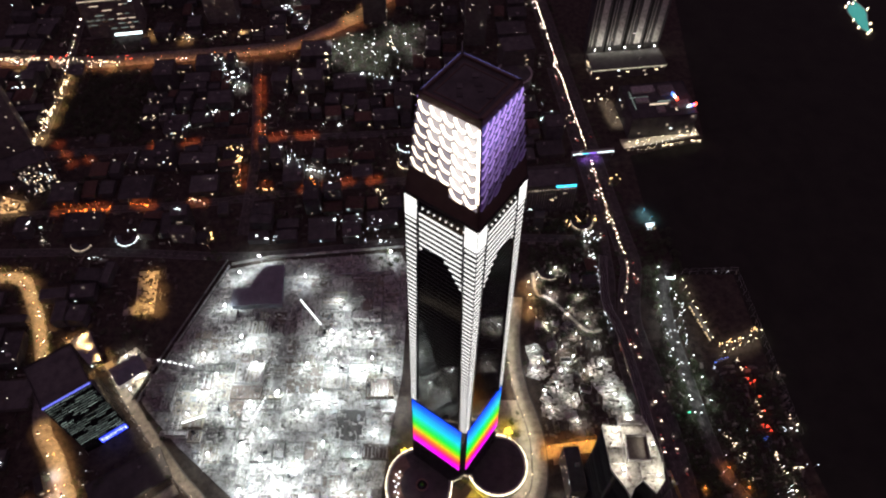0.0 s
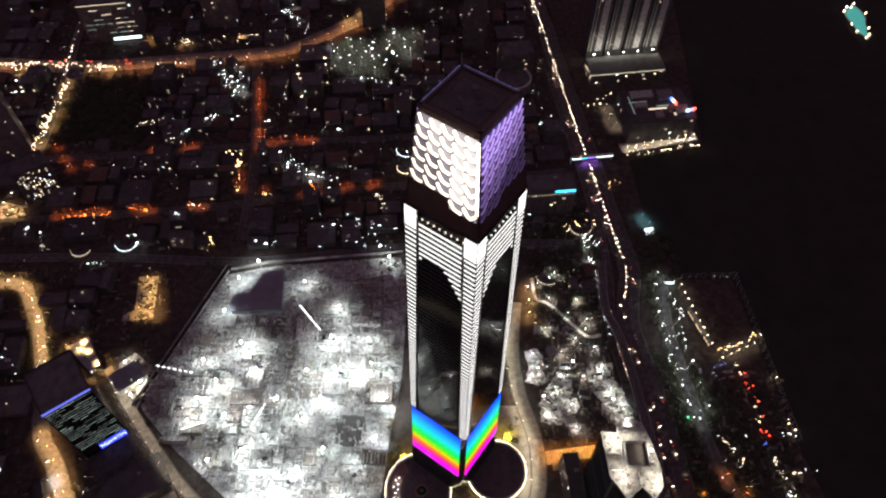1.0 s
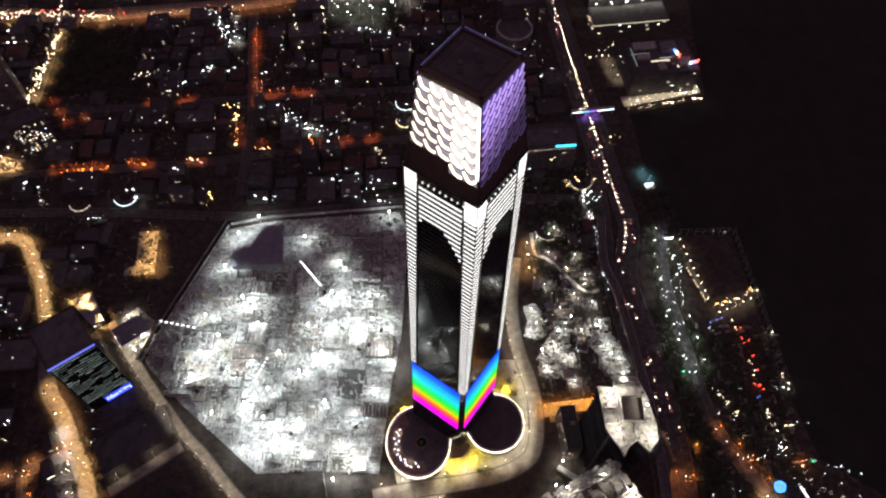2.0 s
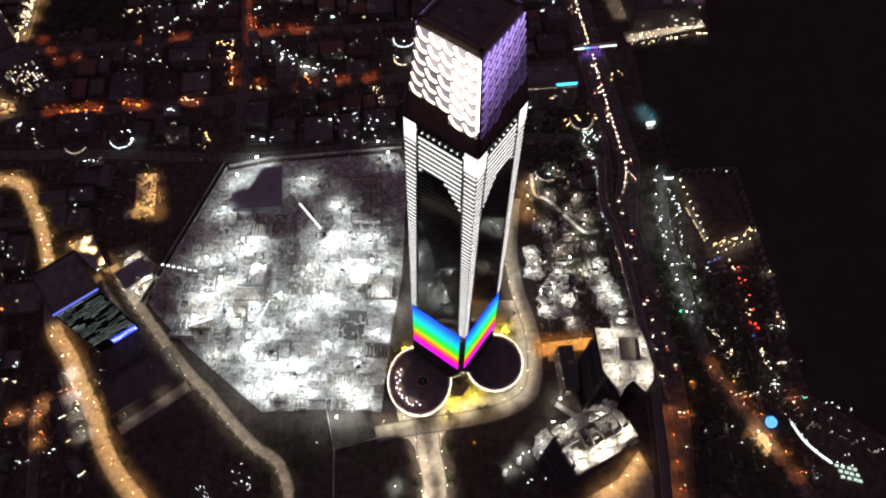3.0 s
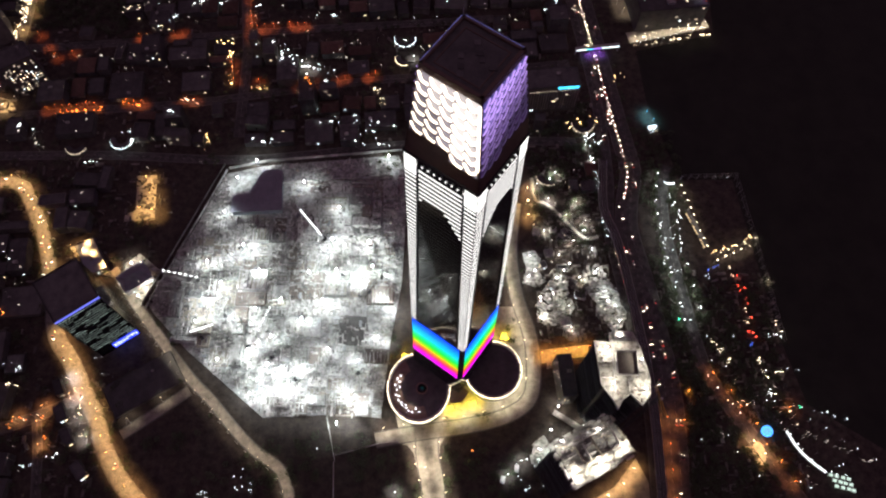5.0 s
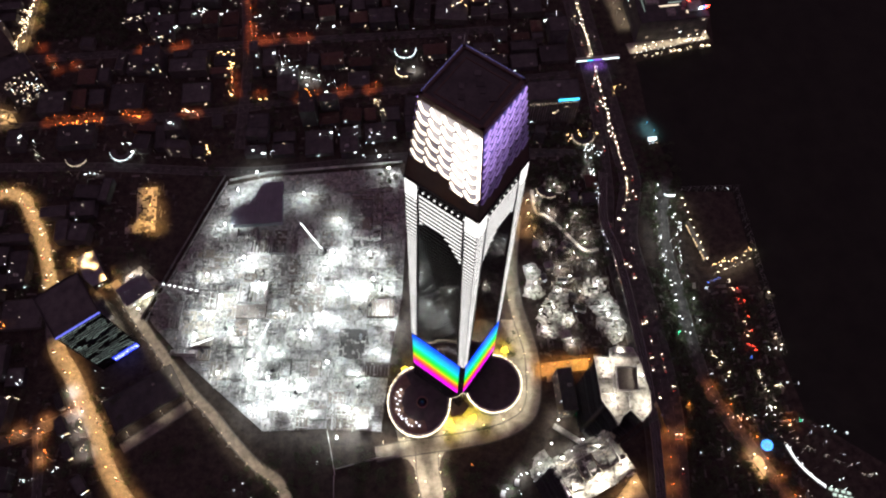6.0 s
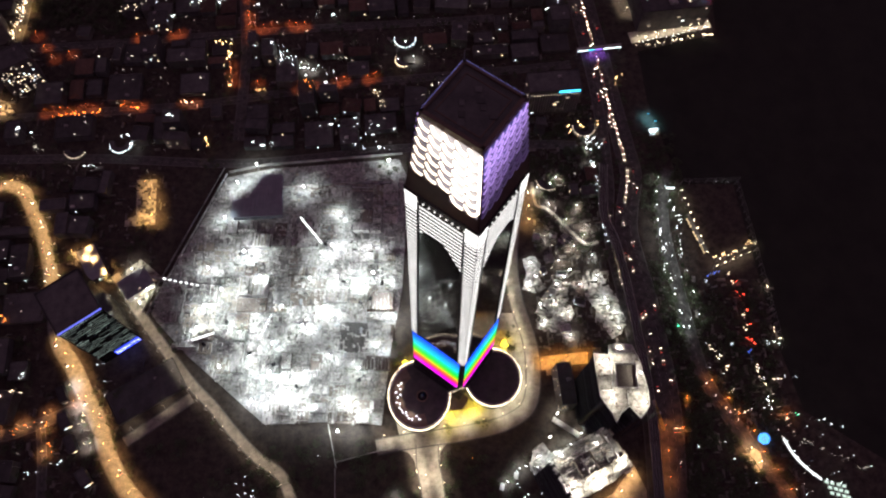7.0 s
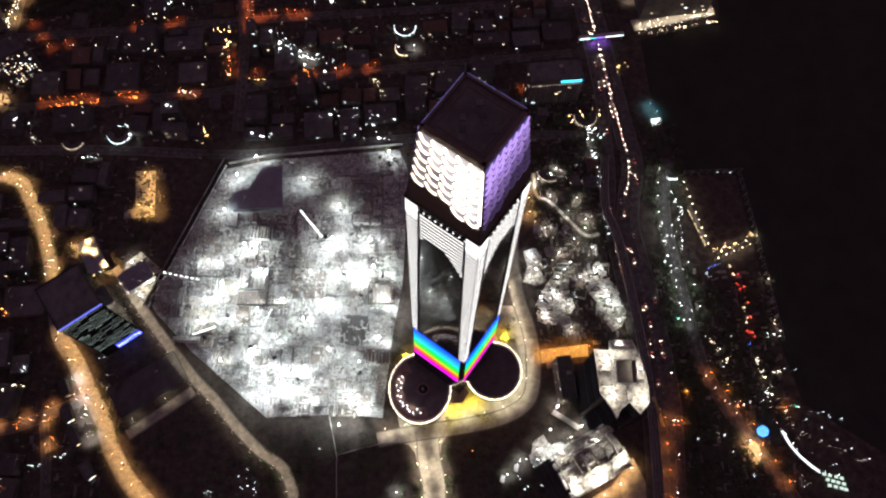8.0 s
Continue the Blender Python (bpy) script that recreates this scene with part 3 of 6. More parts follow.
lamp_set(amber_soft, [(x, y, a) for x, y, a in [(u, v, a - 90) for u, v, a in along(offset(R_SODIUM, 8.2), 17, 60)[:21]]]
         + [(u, v, a - 90) for u, v, a in along(offset(R_CURVE, 8), 19, 40)] + [(-388, 357, 0), (-366, 350, 0), (-350, 333, 0), (-374, 362, 0)] + [(-520, 760, 0), (-516, 735, 0), (-512, 705, 0), (-514, 680, 0), (-520, 650, 0), (-560, 780, 0), (-590, 778, 0), (-470, 790, 0), (-430, 860, 0), (-380, 850, 0), (-300, 862, 0), (-130, 930, 0), (-150, 905, 0)] + [(-326, 440, 0), (-318, 420, 0), (-313, 400, 0), (-326, 402, 0), (-375, 352, 0), (-352, 338, 0)])
lane_lamp = street_lamp(8, G_AMBER, (1.0, 0.42, 0.15), 9000, size=0.5, label="dim amber lamp over a narrow lane", group="lane lamps", cone=130.0)
lamp_set(lane_lamp, along(offset(R_LOW, 5), 26, 70)[:6] + along(offset(R_LOWB, 4), 22, 4)[:2])
frontage = street_lamp(9, G_SOFT, (1.0, 0.93, 0.88), 12500, size=0.5, label="white lamp lighting a row of shop roofs", group="shop lamps", cone=125.0)
lamp_set(frontage, [(-358, 219, 0), (-350, 199, 0), (-342, 182, 0), (-333, 164, 0), (-332, 244, 0)])
dusty = street_lamp(10, G_SOFT, WARM, 2700, size=0.4, label="warm lamp beside the dusty site road", group="site road lamps", cone=130.0, reach=3.5)
lamp_set(dusty, [(u, v, a + 90) for u, v, a in along(offset(R_DIAG, -6.5), 13, 24)[:27]] + [(-290, 178, 120), (-262, 198, 120)])
haze = street_lamp(12, G_ORANGE, (1.0, 0.38, 0.13), 12000, size=0.5, label="orange lamp beside the broad city highway", group="highway lamps", cone=138.0)
lamp_set(haze, [(x, y, a + 90) for x, y, a in along(offset(R_HIGH, -15), 24, 6) if not -575 < x < -445 or RNG.random() < 0.4])
warm = street_lamp(10, G_SOFT, WARM, 8200, size=0.7, label="street lamp with warm white light", group="warm street lamps", cone=124.0)
lamp_set(warm, [(x, y, a) for x, y, a in along(offset(R_RING, 8), 19, 8)]
         + [(212, 724, 0), (215, 706, 0), (220, 690, 0)] + [(-14, 140, 0), (-16, 110, 0), (5, 90, 0), (-318, 330, 0), (-308, 318, 0), (-310, 340, 0), ]
         + along(offset(R_STEM, 11.5), 15, 4)[:8] + [(x, y, a + 180) for x, y, a in along(offset(R_STEM, -11.5), 15, 11)[:8]])
white = street_lamp(8, G_WHITE, WHITE, 7500, size=0.7, label="street lamp with cold white light", group="white street lamps", cone=140.0)
cold = [(-49, 636), (-55, 611), (-36, 612), (-194, 611), (-170, 603), (-160, 594), (-131, 614), (-350, 489), (162, 508), (166, 472), (158, 490), (115, 447), (93, 354), (89, 332), (127, 338),
        (155, 361), (160, 339), (167, 314), (174, 299), (-81, 845), (-75, 871), (-57, 839), (-123, 857), (-106, 851), (-154, 838), (-135, 807), (-116, 772), (-84, 761), (-292, 799), (-302, 780), (-281, 781), (-299, 752), (-246, 922), (-231, 937)]
lamp_set(white, [(x, y, RNG.uniform(0, 360)) for x, y in cold] + [(RNG.uniform(-320, -270), RNG.uniform(745, 800), 0) for i in range(8)])
grove = street_lamp(16, G_DOT, (1.0, 0.96, 1.0), 13000, size=0.6, label="tall white lamp over a grove of lit trees", group="grove lamps", cone=140.0)
lamp_set(grove, [(x, y, RNG.uniform(0, 360)) for x, y in ((-158, 836), (-150, 814), (-132, 828), (-118, 808), (-108, 832), (-98, 786), (-92, 812), (-84, 846), (-76, 872), (-60, 850), (-50, 828), (-48, 870), (-128, 792), (-140, 850))])
shade = street_lamp(12, G_WHITE, WHITE, 3600, size=0.6, label="white lamp among roadside trees", group="tree lined road lamps")
lamp_set(shade, along(offset(R_PROM, -9), 17, 20)[:11] + along(offset(R_PROM, 10), 24, 26)[:7])
dots = street_lamp(6, G_DOT, WHITE, 0, "path_lamp", 0.6, label="small white path lamp", group="path lamps")
far = [(263, 268), (263, 245), (258, 228), (265, 217), (277, 203), (284, 193), (289, 268), (276, 256), (276, 239), (311, 245), (315, 234), (318, 218), (329, 236), (338, 237), (346, 237), (327, 174), (332, 167), (337, 160), (342, 153), (347, 146), (352, 141), (358, 140), (364, 139), (372, 139), (366, 146), (372, 148), (349, 188), (362, 180), (376, 171), (389, 162), (402, 154), (299, 206), (310, 205), (345, 201), (361, 196), (374, 191),
       (243, 168), (270, 174), (274, 158), (292, 138), (329, 133), (336, 128), (-112, 156), (-179, 138), (-178, 123), (-377, 185), (-389, 180), (311, 453), (300, 453), (-399, 853), (-375, 856), (-347, 857), (-389, 685), (128, 719), (137, 692)]
far += [(236 + 7.4 * i, 641 + 2.2 * i) for i in range(12)]
while len(far) < 72:
    x, y = RNG.choice(((RNG.uniform(-620, 120), RNG.uniform(490, 940)), (RNG.uniform(-480, -310), RNG.uniform(110, 480)), (RNG.uniform(95, 180), RNG.uniform(290, 560))))
    if all(away(x, y, ln) > wd / 2 + 1 for ln, wd in ROADS.values()):
        far.append((x, y))
lamp_set(dots, [(x, y, RNG.uniform(0, 360)) for x, y in far])
terrace = street_lamp(6, G_WARM, WARM, 4200, "path_lamp", 0.6, label="warm lamp along the mall terrace", group="terrace lamps", cone=112.0)
lamp_set(terrace, [(232 + 11 * i, 652 + 2.9 * i, 270) for i in range(9)])
ember = street_lamp(8, G_ORANGE, (1.0, 0.3, 0.08), 4000, size=0.6, label="dim reddish street lamp over the highway", group="reddish street lamps")
lamp_set(ember, [(x, y, a) for x, y, a in along([(214, 190), (213, 110), (208, 40)], 24)] + [(284, 200, 0), (296, 184, 0), (262, 232, 0), (302, 165, 0), (276, 215, 0), (312, 150, 0), (322, 132, 0), (236, 214, 0), (228, 186, 0), (330, 200, 0)])
clay = street_lamp(9, G_WARM, (1.0, 0.6, 0.25), 12000, size=0.8, label="amber lamp over bare ground beside the unfinished tower", group="bare ground lamps")
lamp_set(clay, [(90, 402, 0), (90, 418, 0), (90, 434, 0), (150, 118, 0), (165, 128, 0), (176, 142, 0), (138, 106, 0), (158, 100, 0), (130, 92, 0), (104, 84, 0), (298, 156, 0), (290, 168, 0), (-520, 545, 0), (-505, 535, 0), (-524, 532, 0)])
yard_lamp = street_lamp(9, G_WHITE, WHITE, 9000, size=0.6, label="cold white lamp over the site huts", group="site hut lamps", cone=130.0)
lamp_set(yard_lamp, [(x, y, 0) for x, y in [(100, 153), (109, 161), (121, 169), (73, 147), (61, 135), (-41, 118), (143, 170)]])
gold = street_lamp(6, G_YELLOW, (1.0, 0.7, 0.05), 14000, "lantern_cluster", 1.4, label="yellow forecourt lamp with its glare built as glowing balls", group="yellow forecourt lights", cone=180.0)
# glowing balls round the lamp imitate its wide yellow glare
bm = bmesh.new()
bmesh.ops.create_icosphere(bm, subdivisions=1, radius=0.75)
glare_ball = mesh_of("glare_ball", bm, G_YELLOW)
for i in range(11):
    a, q = i * 2.4, 0.9 + 0.28 * i
    shared("glare_ball", glare_ball, gold, Matrix.Translation((1.5 + q * math.cos(a), q * math.sin(a), 4.6 + (i % 4) * 0.9)))
lamp_set(gold, [(8, 193, 40), (31, 197, 120), (64, 266, 180), (-36, 245, 0)])


# ---- vehicles ----
def car_proto(label, group, far_off=False):
    ob = thing("car", 0, -5000, label=label, category="car", group=group)
    bm = bmesh.new()
    box(bm, -2.2, 2.2, -0.9, 0.9, 0.02 if far_off else 0.35, 0.95, 0.08)
    part("body", bm, CAR_PAINT, ob)
    bm = bmesh.new()
    box(bm, -1.5, 0.9, -0.78, 0.78, 0.954, 1.45, 0.25)
    part("cabin", bm, CAR_GLASS, ob, "dark window glass")
    for x in () if far_off else (-1.35, 1.35):
        for y in (-0.82, 0.82):
            bm = bmesh.new()
            drum(bm, 0, 0, 0.34, 0.34, -0.1, 0.1, 10)
            w = part("wheel", bm, RUBBER, ob)
            w.matrix_local = pose(x, y, 0.34, 90)
    for y in (-0.6, 0.6):
        bm = bmesh.new()
        box(bm, 2.13, 2.3, y - 0.28, y + 0.28, 0.55, 0.86)
        part("headlight", bm, G_HEAD, ob, "lit headlight")
        bm = bmesh.new()
        box(bm, -2.3, -2.13, y - 0.25, y + 0.25, 0.6, 0.85)
        part("tail_light", bm, G_TAIL, ob, "lit red tail light")
    return ob


coming = car_proto("car with lit headlights on the highway", "cars on the highway")
places = []
for lane in (-8.0, -3.6):
    ln = offset(R_MAIN, lane)
    s = RNG.uniform(0, 10)
    for x, y, a in along(ln, 6.8, s):
        if RNG.random() < ((0.16 if lane < -5 else 0.95) if y > 430 else 0.1) and y > 90:
            places.append((x, y, a))
for lane in (3.0, 7.0):
    for x, y, a in along(offset(R_MAIN, lane), 6.5, 3):
        if RNG.random() < (0.02 if y > 560 else 0.07) and y > 90:
            places.append((x, y, a + 180))
for x, y, a in along(offset(R_BACK, 2), 7, 3):
    if RNG.random() < 0.22:
        places.append((x, y, a + 180))
for ln, q, flip in ((offset(R_HIGH[:26], -6), 0.42, 0), (offset(R_HIGH[:16], -10), 0.35, 0), (offset(R_WEST, -2), 0.4, 0), (offset(R_CURVE, -3), 0.25, 180), (offset(R_CURVE, 3), 0.2, 0), (offset(R_SODIUM, -4), 0.1, 0), (offset(R_SODIUM, 4), 0.12, 180)):
    for x, y, a in along(ln, 6.5, RNG.uniform(0, 5)):
        if RNG.random() < q:
            places.append((x, y, a + flip))
distant = car_proto("distant car with lit headlights on a city street", "cars in the city", True)
n_near = n_far = 0
for x, y, a in places:
    m = pose(x + RNG.uniform(-0.4, 0.4), y + RNG.uniform(-1, 1), 0.07, 0, 0, a)
    if y > 480 or x < 0:
        if n_far == 0:
            distant.matrix_basis = m
        else:
            copy_thing(distant, m)
        n_far += 1
    else:
        if n_near == 0:
            coming.matrix_basis = m
        else:
            copy_thing(coming, m)
        n_near += 1


# ---- buildings ----
def pane_mesh(name, w, h, material):
    bm = bmesh.new()
    box(bm, -w / 2, w / 2, -0.12, 0.06, 0, h)
    return mesh_of(name, bm, material)


PANES = {k: [pane_mesh("window", w, h, m) for m in (G_WIN_WARM, G_WIN_COOL, G_WIN_DIM, PANE_OFF)] for k, (w, h) in {"small": (1.5, 1.4), "wide": (3.2, 1.5), "tall": (1.6, 2.2)}.items()}


def building(x, y, w, d, h, turn=0.0, lit=0.12, pitched=False, kind="small", label="", most=26, name="building", category="building", wall=None, roof=None, step=3.6, gap=3.4, sides=(0, 1, 3)):
    ob = thing(name, x, y, 0, turn, label, category)
    bm = bmesh.new()
    box(bm, -w / 2, w / 2, -d / 2, d / 2, 0, h)
    part("wall", bm, wall or WALL, ob)
    bm = bmesh.new()
    if pitched:
        e, r = 0.7, min(w, d) * 0.28
        lo = [bm.verts.new(p) for p in ((-w / 2 - e, -d / 2 - e, h + 0.01), (w / 2 + e, -d / 2 - e, h + 0.01), (w / 2 + e, d / 2 + e, h + 0.01), (-w / 2 - e, d / 2 + e, h + 0.01))]
        if w >= d:
            ra, rb = bm.verts.new((-w / 2 + d / 3, 0, h + r)), bm.verts.new((w / 2 - d / 3, 0, h + r))
            fs = ((lo[0], lo[1], rb, ra), (lo[2], lo[3], ra, rb), (lo[1], lo[2], rb), (lo[3], lo[0], ra))
        else:
            ra, rb = bm.verts.new((0, -d / 2 + w / 3, h + r)), bm.verts.new((0, d / 2 - w / 3, h + r))
            fs = ((lo[1], lo[2], rb, ra), (lo[3], lo[0], ra, rb), (lo[0], lo[1], ra), (lo[2], lo[3], rb))
        for f in fs:
            bm.faces.new(f)
        bm.faces.new(lo[::-1])
        part("roof", bm, roof or TILE_ROOF, ob)
    else:
        box(bm, -w / 2 + 0.35, w / 2 - 0.35, -d / 2 + 0.35, d / 2 - 0.35, h + 0.004, h + 0.25)
        part("roof", bm, roof or DARK_ROOF, ob)
        bm = bmesh.new()
        o, i_ = [(-w / 2 - 0.1, -d / 2 - 0.1), (w / 2 + 0.1, -d / 2 - 0.1), (w / 2 + 0.1, d / 2 + 0.1), (-w / 2 - 0.1, d / 2 + 0.1)], [(-w / 2 + 0.3, -d / 2 + 0.3), (w / 2 - 0.3, -d / 2 + 0.3), (w / 2 - 0.3, d / 2 - 0.3), (-w / 2 + 0.3, d / 2 - 0.3)]
        cols = [[bm.verts.new((*p, q)) for p, q in ((o[c], h + 0.002), (o[c], h + 1.1), (i_[c], h + 1.1), (i_[c], h + 0.002))] for c in range(4)]
        for c in range(4):
            for q in range(4):
                bm.faces.new((cols[c][q], cols[(c + 1) % 4][q], cols[(c + 1) % 4][(q + 1) % 4], cols[c][(q + 1) % 4]))
        part("parapet", bm, wall or DARK_ROOF, ob)
        for i in range(int(w * d > 420)):
            bm = bmesh.new()
            a, b, s = RNG.uniform(-w / 3, w / 3), RNG.uniform(-d / 3, d / 3), RNG.uniform(1.2, 2.4)
            box(bm, a - s, a + s, b - s * 0.7, b + s * 0.7, h + 0.254, h + RNG.uniform(1.6, 3.2), 0.1)
            part("roof_plant", bm, CONCRETE, ob)
    slots = []
    for s in sides:
        span = w if s % 2 == 0 else d
        n = max(1, int((span - 1) / gap))
        for f in range(int(h / step)):
            for i in range(n):
                slots.append((s, (i - (n - 1) / 2) * gap, f * step + 1.1))
    RNG.shuffle(slots)
    for s, t, z in slots[:most]:
        r = RNG.random()
        if r > lit * 1.6 and RNG.random() < 0.93:
            continue
        me = PANES[kind][0 if r < lit * 0.4 else 1 if r < lit * 0.7 else 2 if r < lit * 1.6 else 3]
        m = (pose(t, -d / 2, z), pose(w / 2, t, z, 0, 0, 90), pose(-t, d / 2, z, 0, 0, 180), pose(-w / 2, -t, z, 0, 0, -90))[s]
        shared("window", me, ob, m)
    return ob


# blue-edged office block with the message screen
screen_block = thing("office_building", -331, 242.5, 0, math.degrees(math.atan2(24.5, 32)), "dark glass office tower with lit floors and a blue roof edge", "office building")
W, D, H = 41.0, 46.0, 98.0
bm = bmesh.new()
box(bm, 0, W, 0, D, 0, H)
part("wall", bm, GLASS_DARK, screen_block)
bm = bmesh.new()
box(bm, 0.4, W - 0.4, 0.4, D - 0.4, H + 0.004, H + 0.5)
part("roof", bm, DARK_ROOF, screen_block)
for x0, x1, y0, y1 in ((-0.3, W + 0.3, -0.3, 0.5), (-0.3, W + 0.3, D - 0.5, D + 0.3), (-0.3, 0.5, 0.5, D - 0.5), (W - 0.5, W + 0.3, 0.5, D - 0.5)):
    bm = bmesh.new()
    box(bm, x0, x1, y0, y1, H + 0.002, H + 1.8)
    part("parapet", bm, MULLION, screen_block)
bm = bmesh.new()
box(bm, 0, W, -0.62, -0.305, H - 1.2, H + 1.6)
part("edge_light", bm, glow("roof_edge_light", (0.16, 0.18, 0.9), 0.9), screen_block, "blue violet light line")
OFFICE = [glow("office_light", (0.75, 0.95, 0.85), p) for p in (0.05, 0.08, 0.12, 0.18, 0.3)]
for f in range(22):
    z = H - 5.0 - f * 3.7
    x = 1.0
    while x < W - 3:
        n = RNG.uniform(3, 12)
        if RNG.random() < (0.75 if z > 20 else 0.5):
            bm = bmesh.new()
            box(bm, x, min(x + n, W - 1), -0.22, -0.004, z, z + 0.75)
            part("office_window", bm, RNG.choice(OFFICE), screen_block)
        x += n + 0.8
for f in range(24):
    for x in (-0.006, W + 0.006):
        bm = bmesh.new()
        box(bm, x - 0.1, x + 0.1, 0.5, D - 0.5, f * 4 + 2, f * 4 + 2.5)
        part("spandrel", bm, MULLION, screen_block)
sign_blue, sign_white = glow("sign_blue", (0.03, 0.06, 0.95), 1.4), glow("sign_white", (0.85, 0.9, 1.0), 1.9)
bm = bmesh.new()
box(bm, W * 0.36, W - 1, -0.9, -0.23, 3, 12.5)
screen = part("message_screen", bm, sign_blue, screen_block, "blue message screen")
for i in range(12):
    bm = bmesh.new()
    box(bm, 16 + i * 2.0, 16 + i * 2.0 + RNG.uniform(0.5, 1.1), -1.0, -0.904, RNG.choice((5.0, 6.4, 7.6)), RNG.choice((9.6, 11.0)))
    part("sign_bar", bm, sign_white, screen)

# tower under construction, floodlit roof
DECK = [(-21.5, 23.5), (-18.6, -13.0), (-9.5, -27.0), (-6.5, -34.0), (-2.5, -26.5), (5.0, -21.0), (13.5, -30.5), (21.5, -20.5), (22.0, -7.0), (17.0, 17.5), (11.5, 31.5), (-8.0, 31.0), (-8.6, 22.5)]
shell = thing("unfinished_tower", 149, 206, 0, 0, "unfinished concrete tower with a brightly lit roof deck", "building site tower")
# core and floors take dark tones so the shaft reads as unlit
bm = bmesh.new()
box(bm, -16, 15, -18, 20, 0, 106)
part("core_wall", bm, DARK_ROOF, shell, "concrete core toned dark to look unlit")
for f in range(28):
    bm = bmesh.new()
    slab(bm, [(x * 0.97, y * 0.97) for x, y in DECK], f * 3.9 + 0.4, f * 3.9 + 0.75)
    part("floor_slab", bm, UNLIT_DARK, shell)
bm = bmesh.new()
slab(bm, DECK, 109.0, 110)
shell_deck = part("roof_deck", bm, STAINED, shell, "pale dusty roof deck")
for x0, x1, y0, y1, h in ((-5, 13, 14, 14.8, 4.2), (-5, 13, -6, -5.2, 4.2), (-5, -4.2, -5.2, 14, 4.2), (12.2, 13, -5.2, 14, 4.2), (-7.5, -6.8, -20, 21, 1.6), (-18, -8, 5, 5.5, 1.2), (-17, -8, -8, -7.5, 1.4), (4, 4.6, -19, -7, 2.0), (13, 18, -2, -1.4, 1.6), (-8, 11, 24, 24.6, 2.4)):
    bm = bmesh.new()
    box(bm, x0, x1, y0, y1, 110.004, 110 + h)
    part("upstand_wall", bm, PALE_CONCRETE, shell)
for p, q in zip(DECK, DECK[1:] + DECK[:1]):
    bm = bmesh.new()
    bar(bm, (p[0] * 0.985, p[1] * 0.985, 110.6), (q[0] * 0.985, q[1] * 0.985, 110.6 + RNG.uniform(0, 0.4)), 0.5, 1.2)
    part("edge_wall", bm, PALE_CONCRETE, shell)
bm = bmesh.new()
box(bm, -4.1, 12.1, -5.1, 13.9, 110.004, 110.3)
part("lift_shaft_cover", bm, RUST, shell, "rust brown lift shaft cover")
bm = bmesh.new()
box(bm, -6, 9, 25, 30.5, 110.004, 117, 0.3)
part("stair_tower", bm, PALE_CONCRETE, shell)
for i in range(180):
    x, y = RNG.uniform(-21, 20), RNG.uniform(-32, 29)
    if -6 < x < 14 and -7 < y < 31 or not inside(x * 1.1, y * 1.1, DECK):
        continue
    bm = bmesh.new()
    s, t = RNG.uniform(0.5, 2.6), RNG.uniform(0.5, 2.0)
    box(bm, x - s / 2, x + s / 2, y - t / 2, y + t / 2, 110.004, 110 + RNG.uniform(0.3, 1.6), 0.05)
    part("crate", bm, RNG.choice((WOOD, RUST, RUST, CONCRETE, STEEL)), shell_deck)



def deck_flood(x, y, z, watts, height=7.0, cone=158.0):
    ob = thing("deck_floodlight", x, y, z, 0, "portable floodlight on a roof deck, yard or podium", "floodlight", "roof deck floodlights")
    bm = bmesh.new()
    drum(bm, 0, 0, 0.5, 0.12, 0, height, 6)
    part("mast", bm, STEEL, ob)
    bm = bmesh.new()
    box(bm, -0.8, 0.8, -0.35, 0.35, height + 0.004, height + 0.8, 0.1)
    part("lamp_head", bm, G_WHITE, ob)
    down_light("deck_light", ob, height + 1.2, watts, (1.0, 0.93, 0.78), 0.5, cone)


for x, y, p in ((136, 222, 26000), (165, 188, 26000), (139, 192, 24000), (164, 212, 14000), (148, 232, 17000)):
    deck_flood(x, y, 110, p)
for x, y, p in ((100, 121, 42000), (120, 127, 42000), (139, 139, 34000), (92, 143, 22000), (120, 152, 9000)):
    deck_flood(x, y, 127, p)
# ground floods added to brighten the yards
for x, y, p in ((158, 336, 12000), (168, 305, 15000), (178, 284, 10000), (96, 338, 9000), (112, 198, 12000), (104, 176, 7000), (92, 158, 7000), (134, 180, 9000), (100, 308, 6000), (118, 330, 6000), (132, 346, 6000), (-320, 340, 22000), (-300, 318, 22000), (-306, 304, 12000), (-372, 356, 9000)):
    deck_flood(x, y, 0, p)
# podium floods added to brighten the apartment bays
for i in range(5):
    deck_flood(205 + 21 * i, 814 + 3.0 * i, 16.26, 5000, 3.0, 180.0)
frame_shell = thing("unfinished_tower", 116, 138, 0, 28, "unfinished concrete frame tower with formwork on top", "building site tower")
# shaft darkened by colour here too, against spill from the floods
bm = bmesh.new()
box(bm, -22, 22, -14, 14, 0, 124)
part("core_wall", bm, DARK_ROOF, frame_shell)
for f in range(30):
    bm = bmesh.new()
    box(bm, -24, 24, -16, 16, f * 4.0 + 0.5, f * 4.0 + 0.9)
    part("floor_slab", bm, UNLIT_DARK, frame_shell)
bm = bmesh.new()
box(bm, -25, 25, -17, 17, 126, 127)
frame_deck = part("roof_deck", bm, CONCRETE, frame_shell, "grey roof deck")
bm = bmesh.new()
slab(bm, [(-25, -17.5), (-10, -19.0), (10, -18.6), (27, -15.5), (27.5, -5), (8, -8), (-8, -7.5), (-12, -9), (-25, -6)], 127.004, 128.2)
part("edge_slab", bm, STAINED, frame_shell, "pale freshly cast edge slab")
